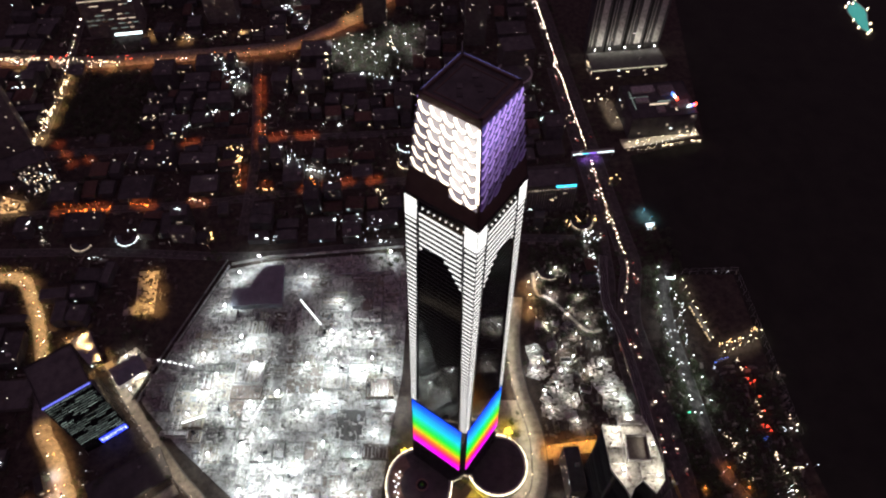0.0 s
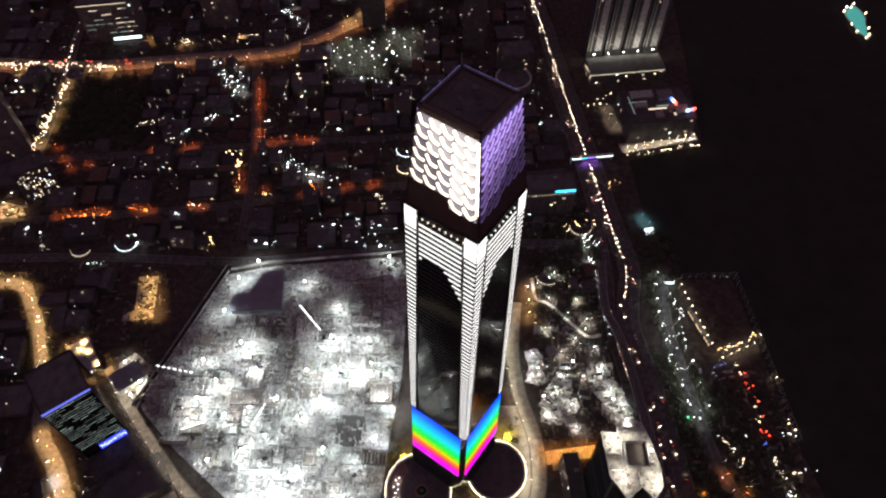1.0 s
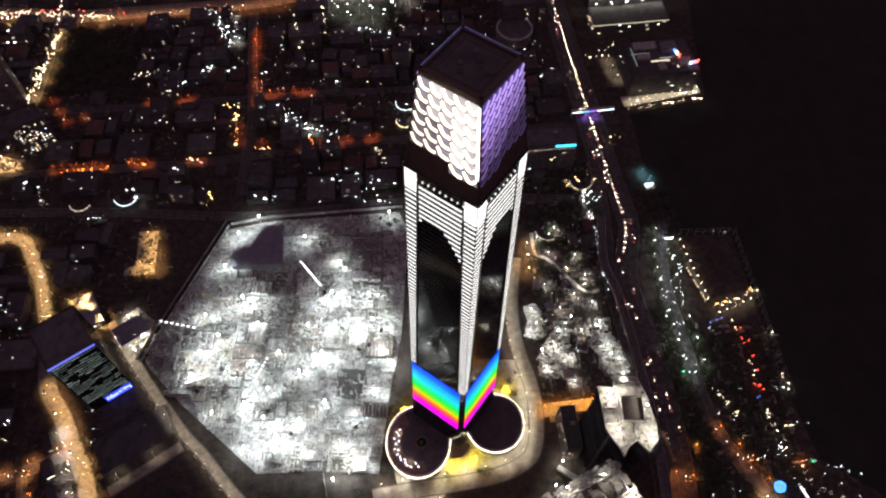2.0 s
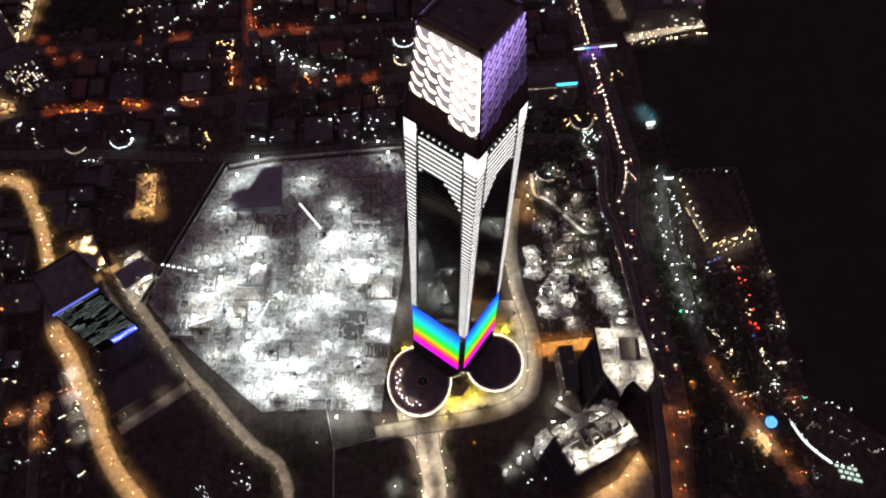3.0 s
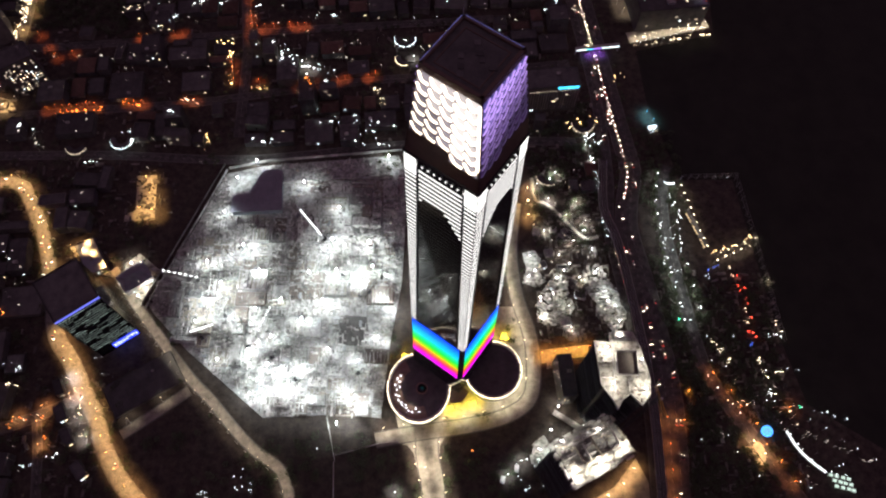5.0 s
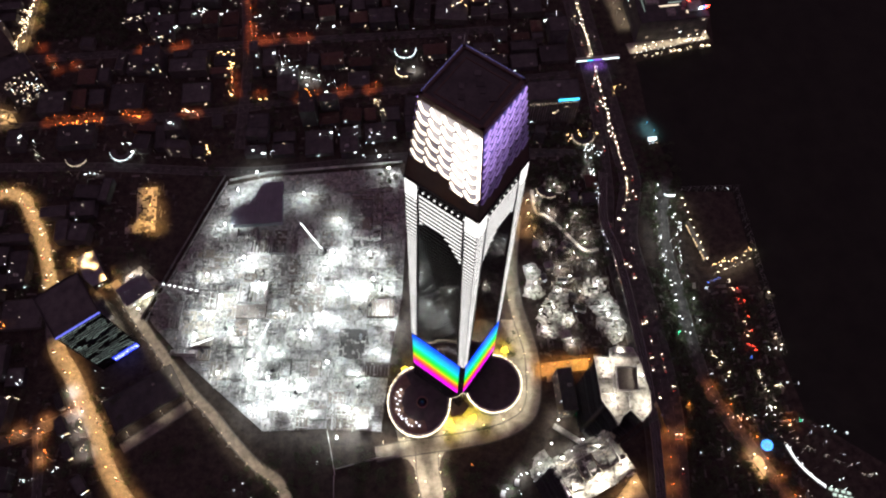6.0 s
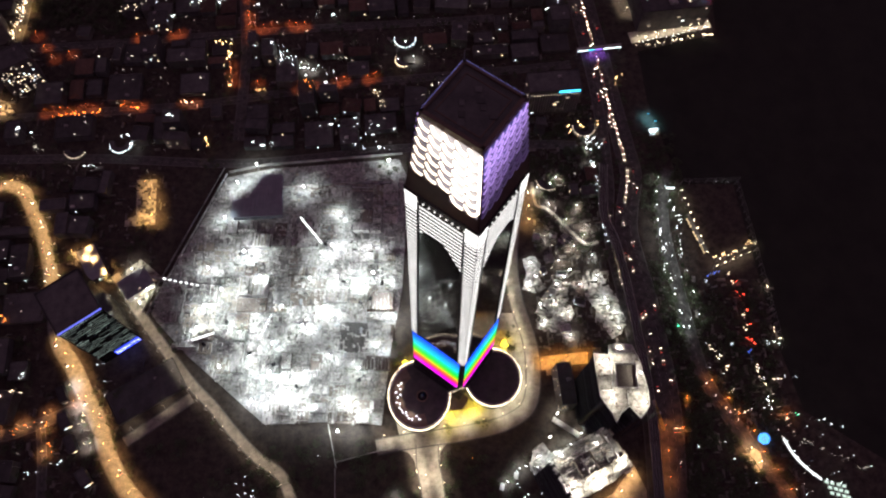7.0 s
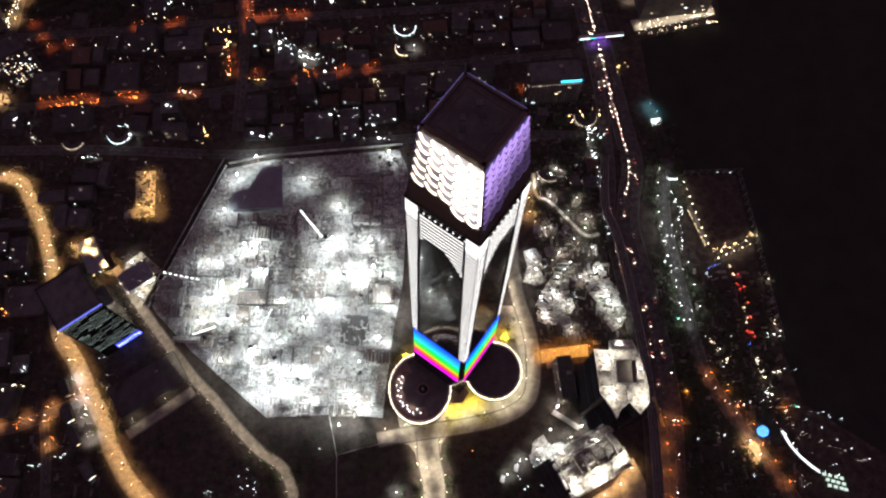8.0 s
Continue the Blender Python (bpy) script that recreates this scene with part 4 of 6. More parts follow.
for x0, x1, y0, y1, h in ((-11, 24, -7.4, -6.6, 4.5), (-11.6, -10.8, -7, 8, 4.5), (-5.6, -4.8, -6.4, 7, 3.8), (3, 3.7, -6.4, 9, 4.2), (12, 12.7, -6.4, 5, 3.4), (-11, 20, 9, 9.7, 3.6), (-22, -13, 2, 2.6, 3.0), (20, 20.7, -6.4, 12, 3.8)):
    bm = bmesh.new()
    box(bm, x0, x1, y0, y1, 128.204 if y1 < -6.5 else 127.004, 127 + h)
    part("wall_form", bm, RNG.choice((PALE_CONCRETE, CONCRETE, WOOD)), frame_shell)
for i in range(80):
    x, y = RNG.uniform(-24, 22), RNG.uniform(-16, 15)
    bm = bmesh.new()
    s, t = RNG.uniform(0.6, 3.5), RNG.uniform(0.5, 2.0)
    box(bm, x, x + s, y, y + t, 127.004, 127 + RNG.uniform(0.3, 2.2), 0.05)
    part("crate", bm, RNG.choice((WOOD, RUST, PALE_CONCRETE, PALE_CONCRETE, STEEL)), frame_deck)

# scaffold and props round the unfinished decks
for owner, hx, hy, top in ((frame_shell, 25, 17, 127),):
    for side in range(4):
        bm = bmesh.new()
        span, dep = (hx, hy) if side % 2 == 0 else (hy, hx)
        n = int(span * 2 / 2.6)
        turn_m = Matrix.Rotation(radians(90 * side), 4, "Z")
        for k in range(n + 1):
            u = -span + k * 2 * span / n
            if RNG.random() < 0.2:
                continue
            hgt = top + RNG.uniform(-1, 5.5)
            for v in (-dep - 0.6, -dep - 1.9):
                bar(bm, (u, v, top - 14), (u + RNG.uniform(-0.2, 0.2), v, hgt), 0.18, 0.18)
            for z in (top - 9, top - 5, top - 1, top + 2.5):
                if RNG.random() < 0.75 and z < hgt:
                    w2 = RNG.uniform(1.6, 3.4)
                    box(bm, u - w2 / 2, u + w2 / 2, -dep - 2.1, -dep - 0.5, z, z + 0.16)
            if RNG.random() < 0.4:
                bar(bm, (u, -dep - 1.9, top - 10), (u + 2.6, -dep - 1.9, top + RNG.uniform(-2, 3)), 0.14, 0.14)
        bmesh.ops.transform(bm, matrix=turn_m, verts=bm.verts)
        tagged(part("scaffold", bm, (PALE_CONCRETE, WOOD, PALE_CONCRETE, STEEL)[side], owner), kind="stuff")
for i in range(64):
    bm = bmesh.new()
    x, y, a = RNG.uniform(-22, 22), RNG.uniform(-15, 15), RNG.choice((0, 0, 90, 20, 70, 160))
    q = RNG.uniform(3, 9)
    dx, dy = q * math.cos(radians(a)) / 2, q * math.sin(radians(a)) / 2
    x, y = max(-20, min(20, x)), max(-12, min(12, y))
    bar(bm, (x - dx, y - dy, 131.7 + i * 0.02), (x + dx, y + dy, 132.4 + RNG.uniform(0, 1.8)), RNG.uniform(0.3, 0.8), 0.3)
    part("formwork_beam", bm, RNG.choice((WOOD, RUST, PALE_CONCRETE)), frame_deck)

# apartment slabs and the mall by the golf course
for i, (x, y) in enumerate(((208, 838), (234, 842), (262, 846), (288, 850))):
    b = thing("apartment_tower", x, y, 0, 8, "tall pale ribbed apartment tower, mostly dark", "apartment building", "apartment towers by the highway")
    bm = bmesh.new()
    box(bm, -12, 12, -9, 9, 0, 150)
    part("wall", bm, DARK_ROOF, b)
    for j in range(2):
        bm = bmesh.new()
        box(bm, -11 + j * 4, -10.2 + j * 4, -9.8, -9.004, 14, 150)
        part("rib", bm, PALE_CONCRETE, b)
    bm = bmesh.new()
    box(bm, -0.5, 8, -9.6, -9.004, 14, 148)
    part("pale_bay", bm, PALE_CONCRETE, b, "pale vertical bay")
    bm = bmesh.new()
    box(bm, -11.5, 11.5, -8.5, 8.5, 150.004, 152)
    part("roof", bm, DARK_ROOF, b)
    for f in range(14):
        for t in (-6.5, -3.8):
            shared("window", PANES["small"][RNG.choice((2, 3, 3, 3, 3))], b, pose(t, -9.0, 22 + f * 9))
car_park = building(247, 800, 104, 36, 16, 8, 0.3, kind="wide", label="low car park podium with a thin lit edge below apartment towers", most=26, wall=WALL, roof=DARK_ROOF)
bm = bmesh.new()
box(bm, -52, 52, -18.6, -18.15, 14.6, 15.4)
part("edge_light", bm, glow("car_park_edge_light", (1.0, 0.9, 0.66), 0.7), car_park, "thin warm light line")
mall = building(270, 698, 84, 62, 34, 8, 0.2, kind="wide", label="dark mall building with a lit lower terrace", most=34, wall=DARK_ROOF)
for x0, x1, y0, y1, m in ((-14, 10, -9, -7, G_WIN_DIM), (-2, 14, -4, -3, OFFICE[4]), (-36, -12, 6, 7, OFFICE[3]), (-34, -33, -14, 18, OFFICE[3]), (16, 18, -22, -18, G_WIN_DIM)):
    bm = bmesh.new()
    box(bm, x0, x1, y0, y1, 34.254, 35.0)
    part("roof_light", bm, m, mall, "dim strip of roof light")
for x0, x1, y0, y1, h in ((-30, -14, -4, 4, 3.0), (4, 24, 6, 22, 4.0), (20, 36, -20, -6, 2.4), (-30, 0, 14, 26, 2.0), (-8, 2, -24, -14, 2.6)):
    bm = bmesh.new()
    box(bm, x0, x1, y0, y1, 34.256, 34.25 + h, 0.3)
    part("roof_plant", bm, CONCRETE, mall)
bm = bmesh.new()
slab(bm, [(226, 644), (326, 670), (323, 684), (222, 660)], 0, 0.3)
tagged(part("terrace", bm, PAVING), "pale lit terrace in front of the mall", "terrace", kind="structure")
for x, y, turn, mats, label in ((290, 700, -62, (G_BLUE, G_WIN_COOL, G_RED), "standing roof sign glowing blue and red"), (309, 684, 18, (G_WIN_COOL, G_BLUE, G_RED), "low roof sign glowing white, blue and red")):
    sign = thing("roof_sign", x, y, 34.26, turn, label, "roof sign", "roof signs on the mall")
    for k, mt in enumerate(mats):
        bm = bmesh.new()
        box(bm, -6.6 + 4.4 * k, -2.4 + 4.4 * k, -0.3, 0.3, 2.004, 6.5)
        part("sign_panel", bm, mt, sign)
    for u in (-5, 0, 5):
        bm = bmesh.new()
        bar(bm, (u, 1.8, 0), (u, 0.1, 5.5), 0.25, 0.25)
        box(bm, u - 0.15, u + 0.15, -0.15, 0.15, 0, 2)
        part("strut", bm, STEEL, sign)

cyan_block = building(121, 554, 58, 26, 45, 6, 0.25, kind="wide", label="mid-rise block with a cyan roof sign", most=30)
bm = bmesh.new()
box(bm, 4, 27, -13.6, -13.15, 41.5, 45)
part("roof_sign", bm, G_CYAN, cyan_block, "glowing cyan sign")
for i in range(20):
    bm = bmesh.new()
    box(bm, -28.2 + i * 2.9, -27.7 + i * 2.9, -13.7, -13.15, 6, 40)
    part("facade_fin", bm, CONCRETE, cyan_block)
for i in range(17):
    bm = bmesh.new()
    box(bm, -27 + i * 3.2, -26.2 + i * 3.2, -14.0, -13.72, 38.5, 39.3)
    part("facade_lamp", bm, G_WIN_DIM, cyan_block, "small warm facade lamp")

# footbridge over the highway
br = thing("footbridge", 183, 629, 0, 8, "covered footbridge with cyan and violet lighting", "footbridge")
bm = bmesh.new()
box(bm, -27, 27, -2.2, 2.2, 7, 7.6)
part("deck", bm, CONCRETE, br)
bm = bmesh.new()
box(bm, -27, 27, -2.4, 2.4, 10.4, 10.8)
part("roof", bm, PALE_CONCRETE, br, "pale flat canopy")
for x in (-26, -9, 9, 26):
    bm = bmesh.new()
    box(bm, x - 0.5, x + 0.5, -0.8, 0.8, 0, 6.996)
    part("pier", bm, CONCRETE, br)
for x in range(-26, 27, 4):
    bm = bmesh.new()
    box(bm, x - 0.1, x + 0.1, -2.25, -2.05, 7.604, 10.396)
    part("post", bm, STEEL, br)
for x0, x1, m in ((-26, -14, G_WIN_COOL), (-14, -6, G_CYAN), (-5, 3, glow("violet_strip", (0.35, 0.15, 1.0), 2.0)), (5, 26, G_WIN_COOL)):
    bm = bmesh.new()
    box(bm, x0, x1, -2.7, -2.41, 9.6, 10.9)
    part("light_band", bm, m, br)

for x in (-8, 4):
    down_light("canopy_light", br, 6.6, 5000, (0.4, 0.14, 1.0), 0.4, 150.0).location = (x, -1.5, 6.6)

# tall blocks at the far edge
office = building(-478, 880, 74, 44, 62, 10, 0.1, kind="wide", label="large dark office block with a lit floor band", most=34)
bm = bmesh.new()
box(bm, -4, 34, -22.6, -22.15, 2, 6)
part("lit_shopfront", bm, G_WIN_COOL, office, "white lit shopfront band")
bm = bmesh.new()
box(bm, -36, 30, -22.5, -22.15, 60, 60.8)
part("edge_light", bm, G_WIN_DIM, office)
for f in range(6):
    x = -34.0
    while x < 30:
        n = RNG.uniform(3, 14)
        if RNG.random() < 0.6:
            bm = bmesh.new()
            box(bm, x, x + n, -22.4, -22.15, 14 + f * 7.5, 15 + f * 7.5)
            part("office_window", bm, RNG.choice((OFFICE[3], OFFICE[4], G_WIN_DIM)), office)
        x += n + RNG.uniform(1, 5)
building(-106, 905, 34, 22, 110, 5, 0.3, label="tall slab apartment block with sparse lit windows", most=34)
building(-545, 640, 42, 34, 120, 30, 0.35, label="tall apartment block with many lit windows", most=60)
building(-487, 575, 40, 26, 44, 35, 0.28, kind="small", label="office block with a grid of lit windows", most=110, gap=3.6, sides=(0,))
building(-160, 962, 30, 24, 95, 0, 0.2, label="dark tower block with sparse windows", most=40)
building(-330, 905, 44, 26, 70, 4, 0.2, label="dark tower block with sparse windows", most=34)
building(40, 860, 30, 26, 90, 0, 0.08, label="dark tower block with few lit windows", most=40)
building(95, 800, 44, 30, 40, 10, 0.08, label="dark office block with few lit windows", most=40)
building(-30, 930, 40, 26, 60, 0, 0.2, label="dark tower block with sparse windows", most=40)



def courtyard(x, y, r, h, a0, a1, light, label):
    ob = thing("round_building", x, y, 0, 0, label, "building")
    bm = bmesh.new()
    ring(bm, 0, 0, r - 5, r, 0, h, 30, 1.0, a0, a1)
    part("wall", bm, WALL, ob)
    bm = bmesh.new()
    ring(bm, 0, 0, r - 5.4, r + 0.4, h + 0.004, h + 0.6, 30, 1.0, a0, a1)
    part("roof", bm, DARK_ROOF, ob)
    bm = bmesh.new()
    box(bm, -0.7, 0.7, -0.35, 0.35, 0, 0.7)
    me = mesh_of("rim_lamp", bm, light)
    for i in range(int((a1 - a0) / 11)):
        a = a0 + 6 + i * 11 + RNG.uniform(-3, 3)
        shared("rim_lamp", me, ob, pose((r + 0.6) * math.cos(radians(a)), (r + 0.6) * math.sin(radians(a)), h - 1.2, 0, 0, a + 90))


courtyard(-48, 640, 12, 8, 165, 375, G_WIN_COOL, "curved low building with a white lit edge")
courtyard(-48, 610, 10, 8, 150, 300, G_WIN_WARM, "curved low building with a warm beaded edge")
courtyard(-360, 491, 12, 7, 170, 370, G_WIN_COOL, "curved low building with a faint lit edge")
courtyard(-409, 482, 11, 7, 190, 350, G_WIN_DIM, "curved low building with a few dim edge lamps")
courtyard(115, 452, 13, 8, 190, 300, G_WIN_DIM, "curved low building round a bright court")
courtyard(158, 520, 12, 8, 170, 400, G_WIN_DIM, "round low building with a warm lit edge")
for x, y, w, t in ((-345, 190, 9, -60), (-334, 168, 8, -58), (-352, 214, 7, -62), (-316, 138, 9, -50)):
    building(x - 12, y - 4, 16, w, 7, t, 1.2, kind="wide", label="roadside shop with bright white shopfronts", most=14, sides=(1,), gap=3.6)

# round hall beyond the tower
hall = thing("round_hall", 92, 770, label="dark round hall with a pale rim", category="hall")
bm = bmesh.new()
drum(bm, 0, 0, 24, 24, 0, 14, 40)
part("wall", bm, WALL, hall)
bm = bmesh.new()
ring(bm, 0, 0, 22, 24.6, 14.004, 15.6, 40)
part("rim", bm, PALE_CONCRETE, hall)
bm = bmesh.new()
drum(bm, 0, 0, 22, 8, 14.004, 18, 40)
part("roof", bm, DARK_ROOF, hall)

# buildings at the site's western corner
building(-313, 324, 30, 22, 9, 38, 0.9, pitched=True, label="small house under bright warm floodlights", most=8, wall=PALE_CONCRETE, roof=METAL_SHEET)
building(-362, 346, 40, 20, 8, -58, 0.6, label="long low shed beside an amber lit yard", most=10, roof=METAL_SHEET)
building(-285, 215, 70, 34, 3.5, 33, 0.0, label="dark parcel with a low unlit roof", most=0, roof=DARK_ROOF)
building(118, 222, 14, 40, 30, 6, 0.5, label="narrow block with a few white and green lights", most=24)
bm = bmesh.new()
slab(bm, [(92, 240), (104, 242), (104, 236), (112, 237), (112, 245), (146, 249), (146, 261), (92, 254)], 0, 0.1)
tagged(part("yard", bm, PALE_ROAD), "open yard under orange lamps beside the drive", "yard", kind="structure")
lamp_set(street_lamp(8, G_ORANGE, (1.0, 0.42, 0.08), 9000, size=0.5, label="orange lamp over the yard", group="yard lamps"), [(98, 250, 0), (110, 252, 0), (122, 254, 0), (134, 256, 0), (144, 257, 0)])


# pale site huts with flat sheet roofs below the unfinished frame tower
for x, y, w, d, t in ((120, 186, 14.2, 2.2, -32), (98, 156, 4, 1.8, 70), (113, 159, 4, 1.8, 30), (71, 141, 3, 1.8, 80), (58, 131, 3, 1.8, 75)):
    hut = thing("site_hut", x, y, 0, t, "pale sheet-roofed site hut on bare ground", "site hut", "site huts below the frame tower")
    bm = bmesh.new()
    box(bm, -w, w, -d, d, 0.2, 2.7)
    part("wall", bm, PALE_CONCRETE, hut)
    bm = bmesh.new()
    box(bm, -w - 0.25, w + 0.25, -d - 0.25, d + 0.25, 2.7, 2.95)
    for i in range(7):
        u = -w + (i + 0.5) * w * 2 / 7
        box(bm, u - 0.12, u + 0.12, -d - 0.2, d + 0.2, 2.95, 3.05)
    part("roof", bm, PALE_CONCRETE, hut)
    bm = bmesh.new()
    box(bm, -w + 0.6, -w + 1.6, -d - 0.06, -d, 0.2, 2.3)
    part("door", bm, METAL_SHEET, hut)
    bm = bmesh.new()
    box(bm, -w, w, -d + 0.2, d - 0.2, 0, 0.2)
    part("skid", bm, STEEL, hut)

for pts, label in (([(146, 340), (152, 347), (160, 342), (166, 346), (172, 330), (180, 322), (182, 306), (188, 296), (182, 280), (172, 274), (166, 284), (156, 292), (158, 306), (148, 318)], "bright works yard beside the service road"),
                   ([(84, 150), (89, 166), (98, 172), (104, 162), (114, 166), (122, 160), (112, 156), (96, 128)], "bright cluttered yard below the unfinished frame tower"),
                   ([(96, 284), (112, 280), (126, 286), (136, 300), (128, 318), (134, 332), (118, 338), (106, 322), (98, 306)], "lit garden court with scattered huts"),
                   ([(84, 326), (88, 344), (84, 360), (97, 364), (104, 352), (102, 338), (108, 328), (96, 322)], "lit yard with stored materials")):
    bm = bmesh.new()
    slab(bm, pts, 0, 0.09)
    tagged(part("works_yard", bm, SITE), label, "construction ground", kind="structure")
    bm = bmesh.new()
    for i in range(520):
        x, y = RNG.uniform(min(p[0] for p in pts), max(p[0] for p in pts)), RNG.uniform(min(p[1] for p in pts), max(p[1] for p in pts))
        if not inside(x, y, pts):
            continue
        s, t, h = RNG.uniform(0.3, 1.6), RNG.uniform(0.2, 1.0), RNG.uniform(0.2, 2.4)
        box(bm, x - s, x + s, y - t, y + t, 0.09, 0.09 + h)
    tagged(part("rubble", bm, SCRAP), "boards, crates and scraps on a lit works yard", "rubble", kind="stuff")
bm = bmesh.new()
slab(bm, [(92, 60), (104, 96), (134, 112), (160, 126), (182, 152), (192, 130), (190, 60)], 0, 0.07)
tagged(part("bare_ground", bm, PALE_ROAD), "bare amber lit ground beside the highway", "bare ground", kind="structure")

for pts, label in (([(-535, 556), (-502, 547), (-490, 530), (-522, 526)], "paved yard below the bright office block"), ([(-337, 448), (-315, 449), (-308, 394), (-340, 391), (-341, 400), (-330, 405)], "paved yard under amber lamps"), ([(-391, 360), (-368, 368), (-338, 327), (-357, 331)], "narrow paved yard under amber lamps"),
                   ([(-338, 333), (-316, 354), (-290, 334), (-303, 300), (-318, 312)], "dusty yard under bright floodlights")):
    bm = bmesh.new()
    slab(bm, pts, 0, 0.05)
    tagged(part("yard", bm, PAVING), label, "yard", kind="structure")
    bm = bmesh.new()
    for i in range(70):
        x, y = RNG.uniform(min(p[0] for p in pts), max(p[0] for p in pts)), RNG.uniform(min(p[1] for p in pts), max(p[1] for p in pts))
        if inside(x, y, pts):
            q, t = RNG.uniform(0.4, 2.6), RNG.uniform(0.3, 1.2)
            box(bm, x - q, x + q, y - t, y + t, 0.05, 0.05 + RNG.uniform(0.4, 2.4))
    tagged(part("stored_goods", bm, CLUTTER), "crates, sheds and stored goods on a lit yard", "clutter", kind="stuff")

# low city blocks
BLOCKED = [SITE_EDGE, [(-60, 160), (95, 160), (95, 320), (-60, 320)], [(-395, 225), (-300, 225), (-280, 290), (-345, 325), (-395, 300)]]
WIDE = [(247, 800, 62), (270, 698, 60), (121, 554, 36), (183, 629, 34), (-478, 880, 48), (-106, 905, 28), (-545, 640, 32), (-487, 575, 30), (-160, 962, 26), (-330, 905, 32), (40, 860, 28), (95, 800, 32), (-30, 930, 30), (92, 770, 34), (-313, 324, 26), (-362, 346, 28), (-324, 420, 36), (-512, 541, 24),
        (-48, 630, 22), (-48, 608, 14), (-360, 491, 16), (-409, 482, 15), (115, 452, 18), (158, 520, 16), (-357, 186, 14), (-346, 164, 14), (-364, 210, 14), (-328, 134, 14)]
LOTS = []
HEIGHTS = []
LABELS = {True: "low house with a dark clay tile roof", False: "low dark flat-roofed city block"}
GROVE = [(-174, 846), (-128, 872), (-70, 896), (-38, 876), (-40, 808), (-72, 768), (-104, 764), (-158, 800)]
PARK = [(-508, 640), (-392, 655), (-385, 782), (-498, 772)]


def lots(x0, x1, y0, y1, least, depth):
    """Uneven building lots from repeated random cuts."""
    w, d = x1 - x0, y1 - y0
    if depth == 0 or max(w, d) < least or (max(w, d) < least * 1.9 and RNG.random() < 0.3):
        return [(x0, x1, y0, y1)]
    t = RNG.uniform(0.3, 0.7)
    if w > d * RNG.uniform(0.75, 1.3):
        return lots(x0, x0 + w * t, y0, y1, least, depth - 1) + lots(x0 + w * t, x1, y0, y1, least, depth - 1)
    return lots(x0, x1, y0, y0 + d * t, least, depth - 1) + lots(x0, x1, y0 + d * t, y1, least, depth - 1)


for x0, x1, y0, y1 in lots(-640, 150, 486, 1010, 35, 11) + lots(-520, -300, 60, 486, 33, 9) + lots(100, 172, 430, 552, 24, 6):
    bx_, by_ = (x0 + x1) / 2 + RNG.uniform(-1, 1), (y0 + y1) / 2 + RNG.uniform(-1, 1)
    w, d = min(44, (x1 - x0) * RNG.uniform(0.68, 0.92)), min(36, (y1 - y0) * RNG.uniform(0.6, 0.9))
    if min(w, d) < 6 or RNG.random() < 0.1:
        continue
    r = max(w, d) / 2 + 1.5
    ok = not inside(bx_, by_, PARK) and not inside(bx_, by_, GROVE) and not any(inside(bx_, by_, p) for p in BLOCKED) and all(math.hypot(bx_ - a, by_ - b) > c + r * 0.6 for a, b, c in WIDE)
    ok = ok and all(away(bx_, by_, ln) > wd / 2 + r * 0.85 for ln, wd in ROADS.values()) and not any(away(bx_, by_, p + p[:1]) < r for p in BLOCKED[:1])
    if ok:
        h = RNG.choice((5, 6, 7, 9, 10, 13)) if RNG.random() < 0.9 else RNG.uniform(18, 32)
        pitched = h < 12 and w * d < 500 and RNG.random() < 0.3
        building(bx_, by_, w, d, h, RNG.choice((5, 6, 7, 6, -3)), 0.3, pitched, label=LABELS[pitched], most=1 if h < 14 else 9, name="house" if pitched else "city_block", category="house" if pitched else "building", sides=(0, 0, 1, 3), wall=RNG.choice((WALL, DARK_ROOF, DARK_ROOF, DARK_ROOF)))
        LOTS.append((bx_, by_, r))
        HEIGHTS.append((bx_, by_, w / 2 + 1, d / 2 + 1, h))


# small lamps and lit signs in the city, uncountable
LAMPS_NORTH = ((-627, 800, -461, 795, 4, 80, "w"), (-620, 804, -420, 806, 3, 12, "r"), (-519, 632, -515, 760, 5, 80, "w"), (-577, 741, -552, 735, 5, 6, "c"), (-318, 797, -277, 740, 12, 26, "c"), (-404, 845, -255, 871, 3, 16, "w"), (-243, 928, -203, 880, 3, 14, "c"), (-171, 849, -71, 801, 20, 16, "c"), (-117, 777, -69, 754, 6, 12, "c"), (-83, 863, -72, 813, 6, 8, "w"))
LAMPS_MID = ((-198, 764, -191, 736, 2, 5, "w"), (-168, 812, -159, 764, 2, 9, "w"), (-394, 676, -375, 676, 3, 9, "w"), (-335, 672, -325, 672, 4, 4, "c"), (-305, 691, -266, 702, 6, 9, "c"), (-236, 692, -224, 692, 2, 3, "c"), (-255, 621, -248, 568, 2, 14, "y"), (-275, 633, -258, 633, 2, 5, "y"), (-200, 626, -175, 598, 8, 18, "c"), (-172, 598, -126, 588, 8, 18, "c"), (-144, 677, -129, 678, 2, 5, "c"))
LAMPS_SOUTH = ((-453, 526, -392, 533, 2, 16, "o"), (-370, 502, -352, 502, 2, 5, "c"), (-306, 511, -297, 511, 2, 3, "c"), (-266, 497, -265, 480, 2, 6, "y"), (-210, 490, -190, 488, 6, 7, "c"), (-123, 524, -63, 504, 12, 18, "c"), (-300, 550, -285, 543, 4, 8, "w"), (-82, 574, -68, 536, 3, 9, "w"), (-225, 566, -207, 566, 2, 5, "y"), (-477, 502, -461, 502, 2, 5, "c"), (-120, 487, -56, 492, 2, 8, "c"), (-153, 558, -153, 558, 6, 4, "o"), (-371, 540, -348, 540, 4, 6, "o"))
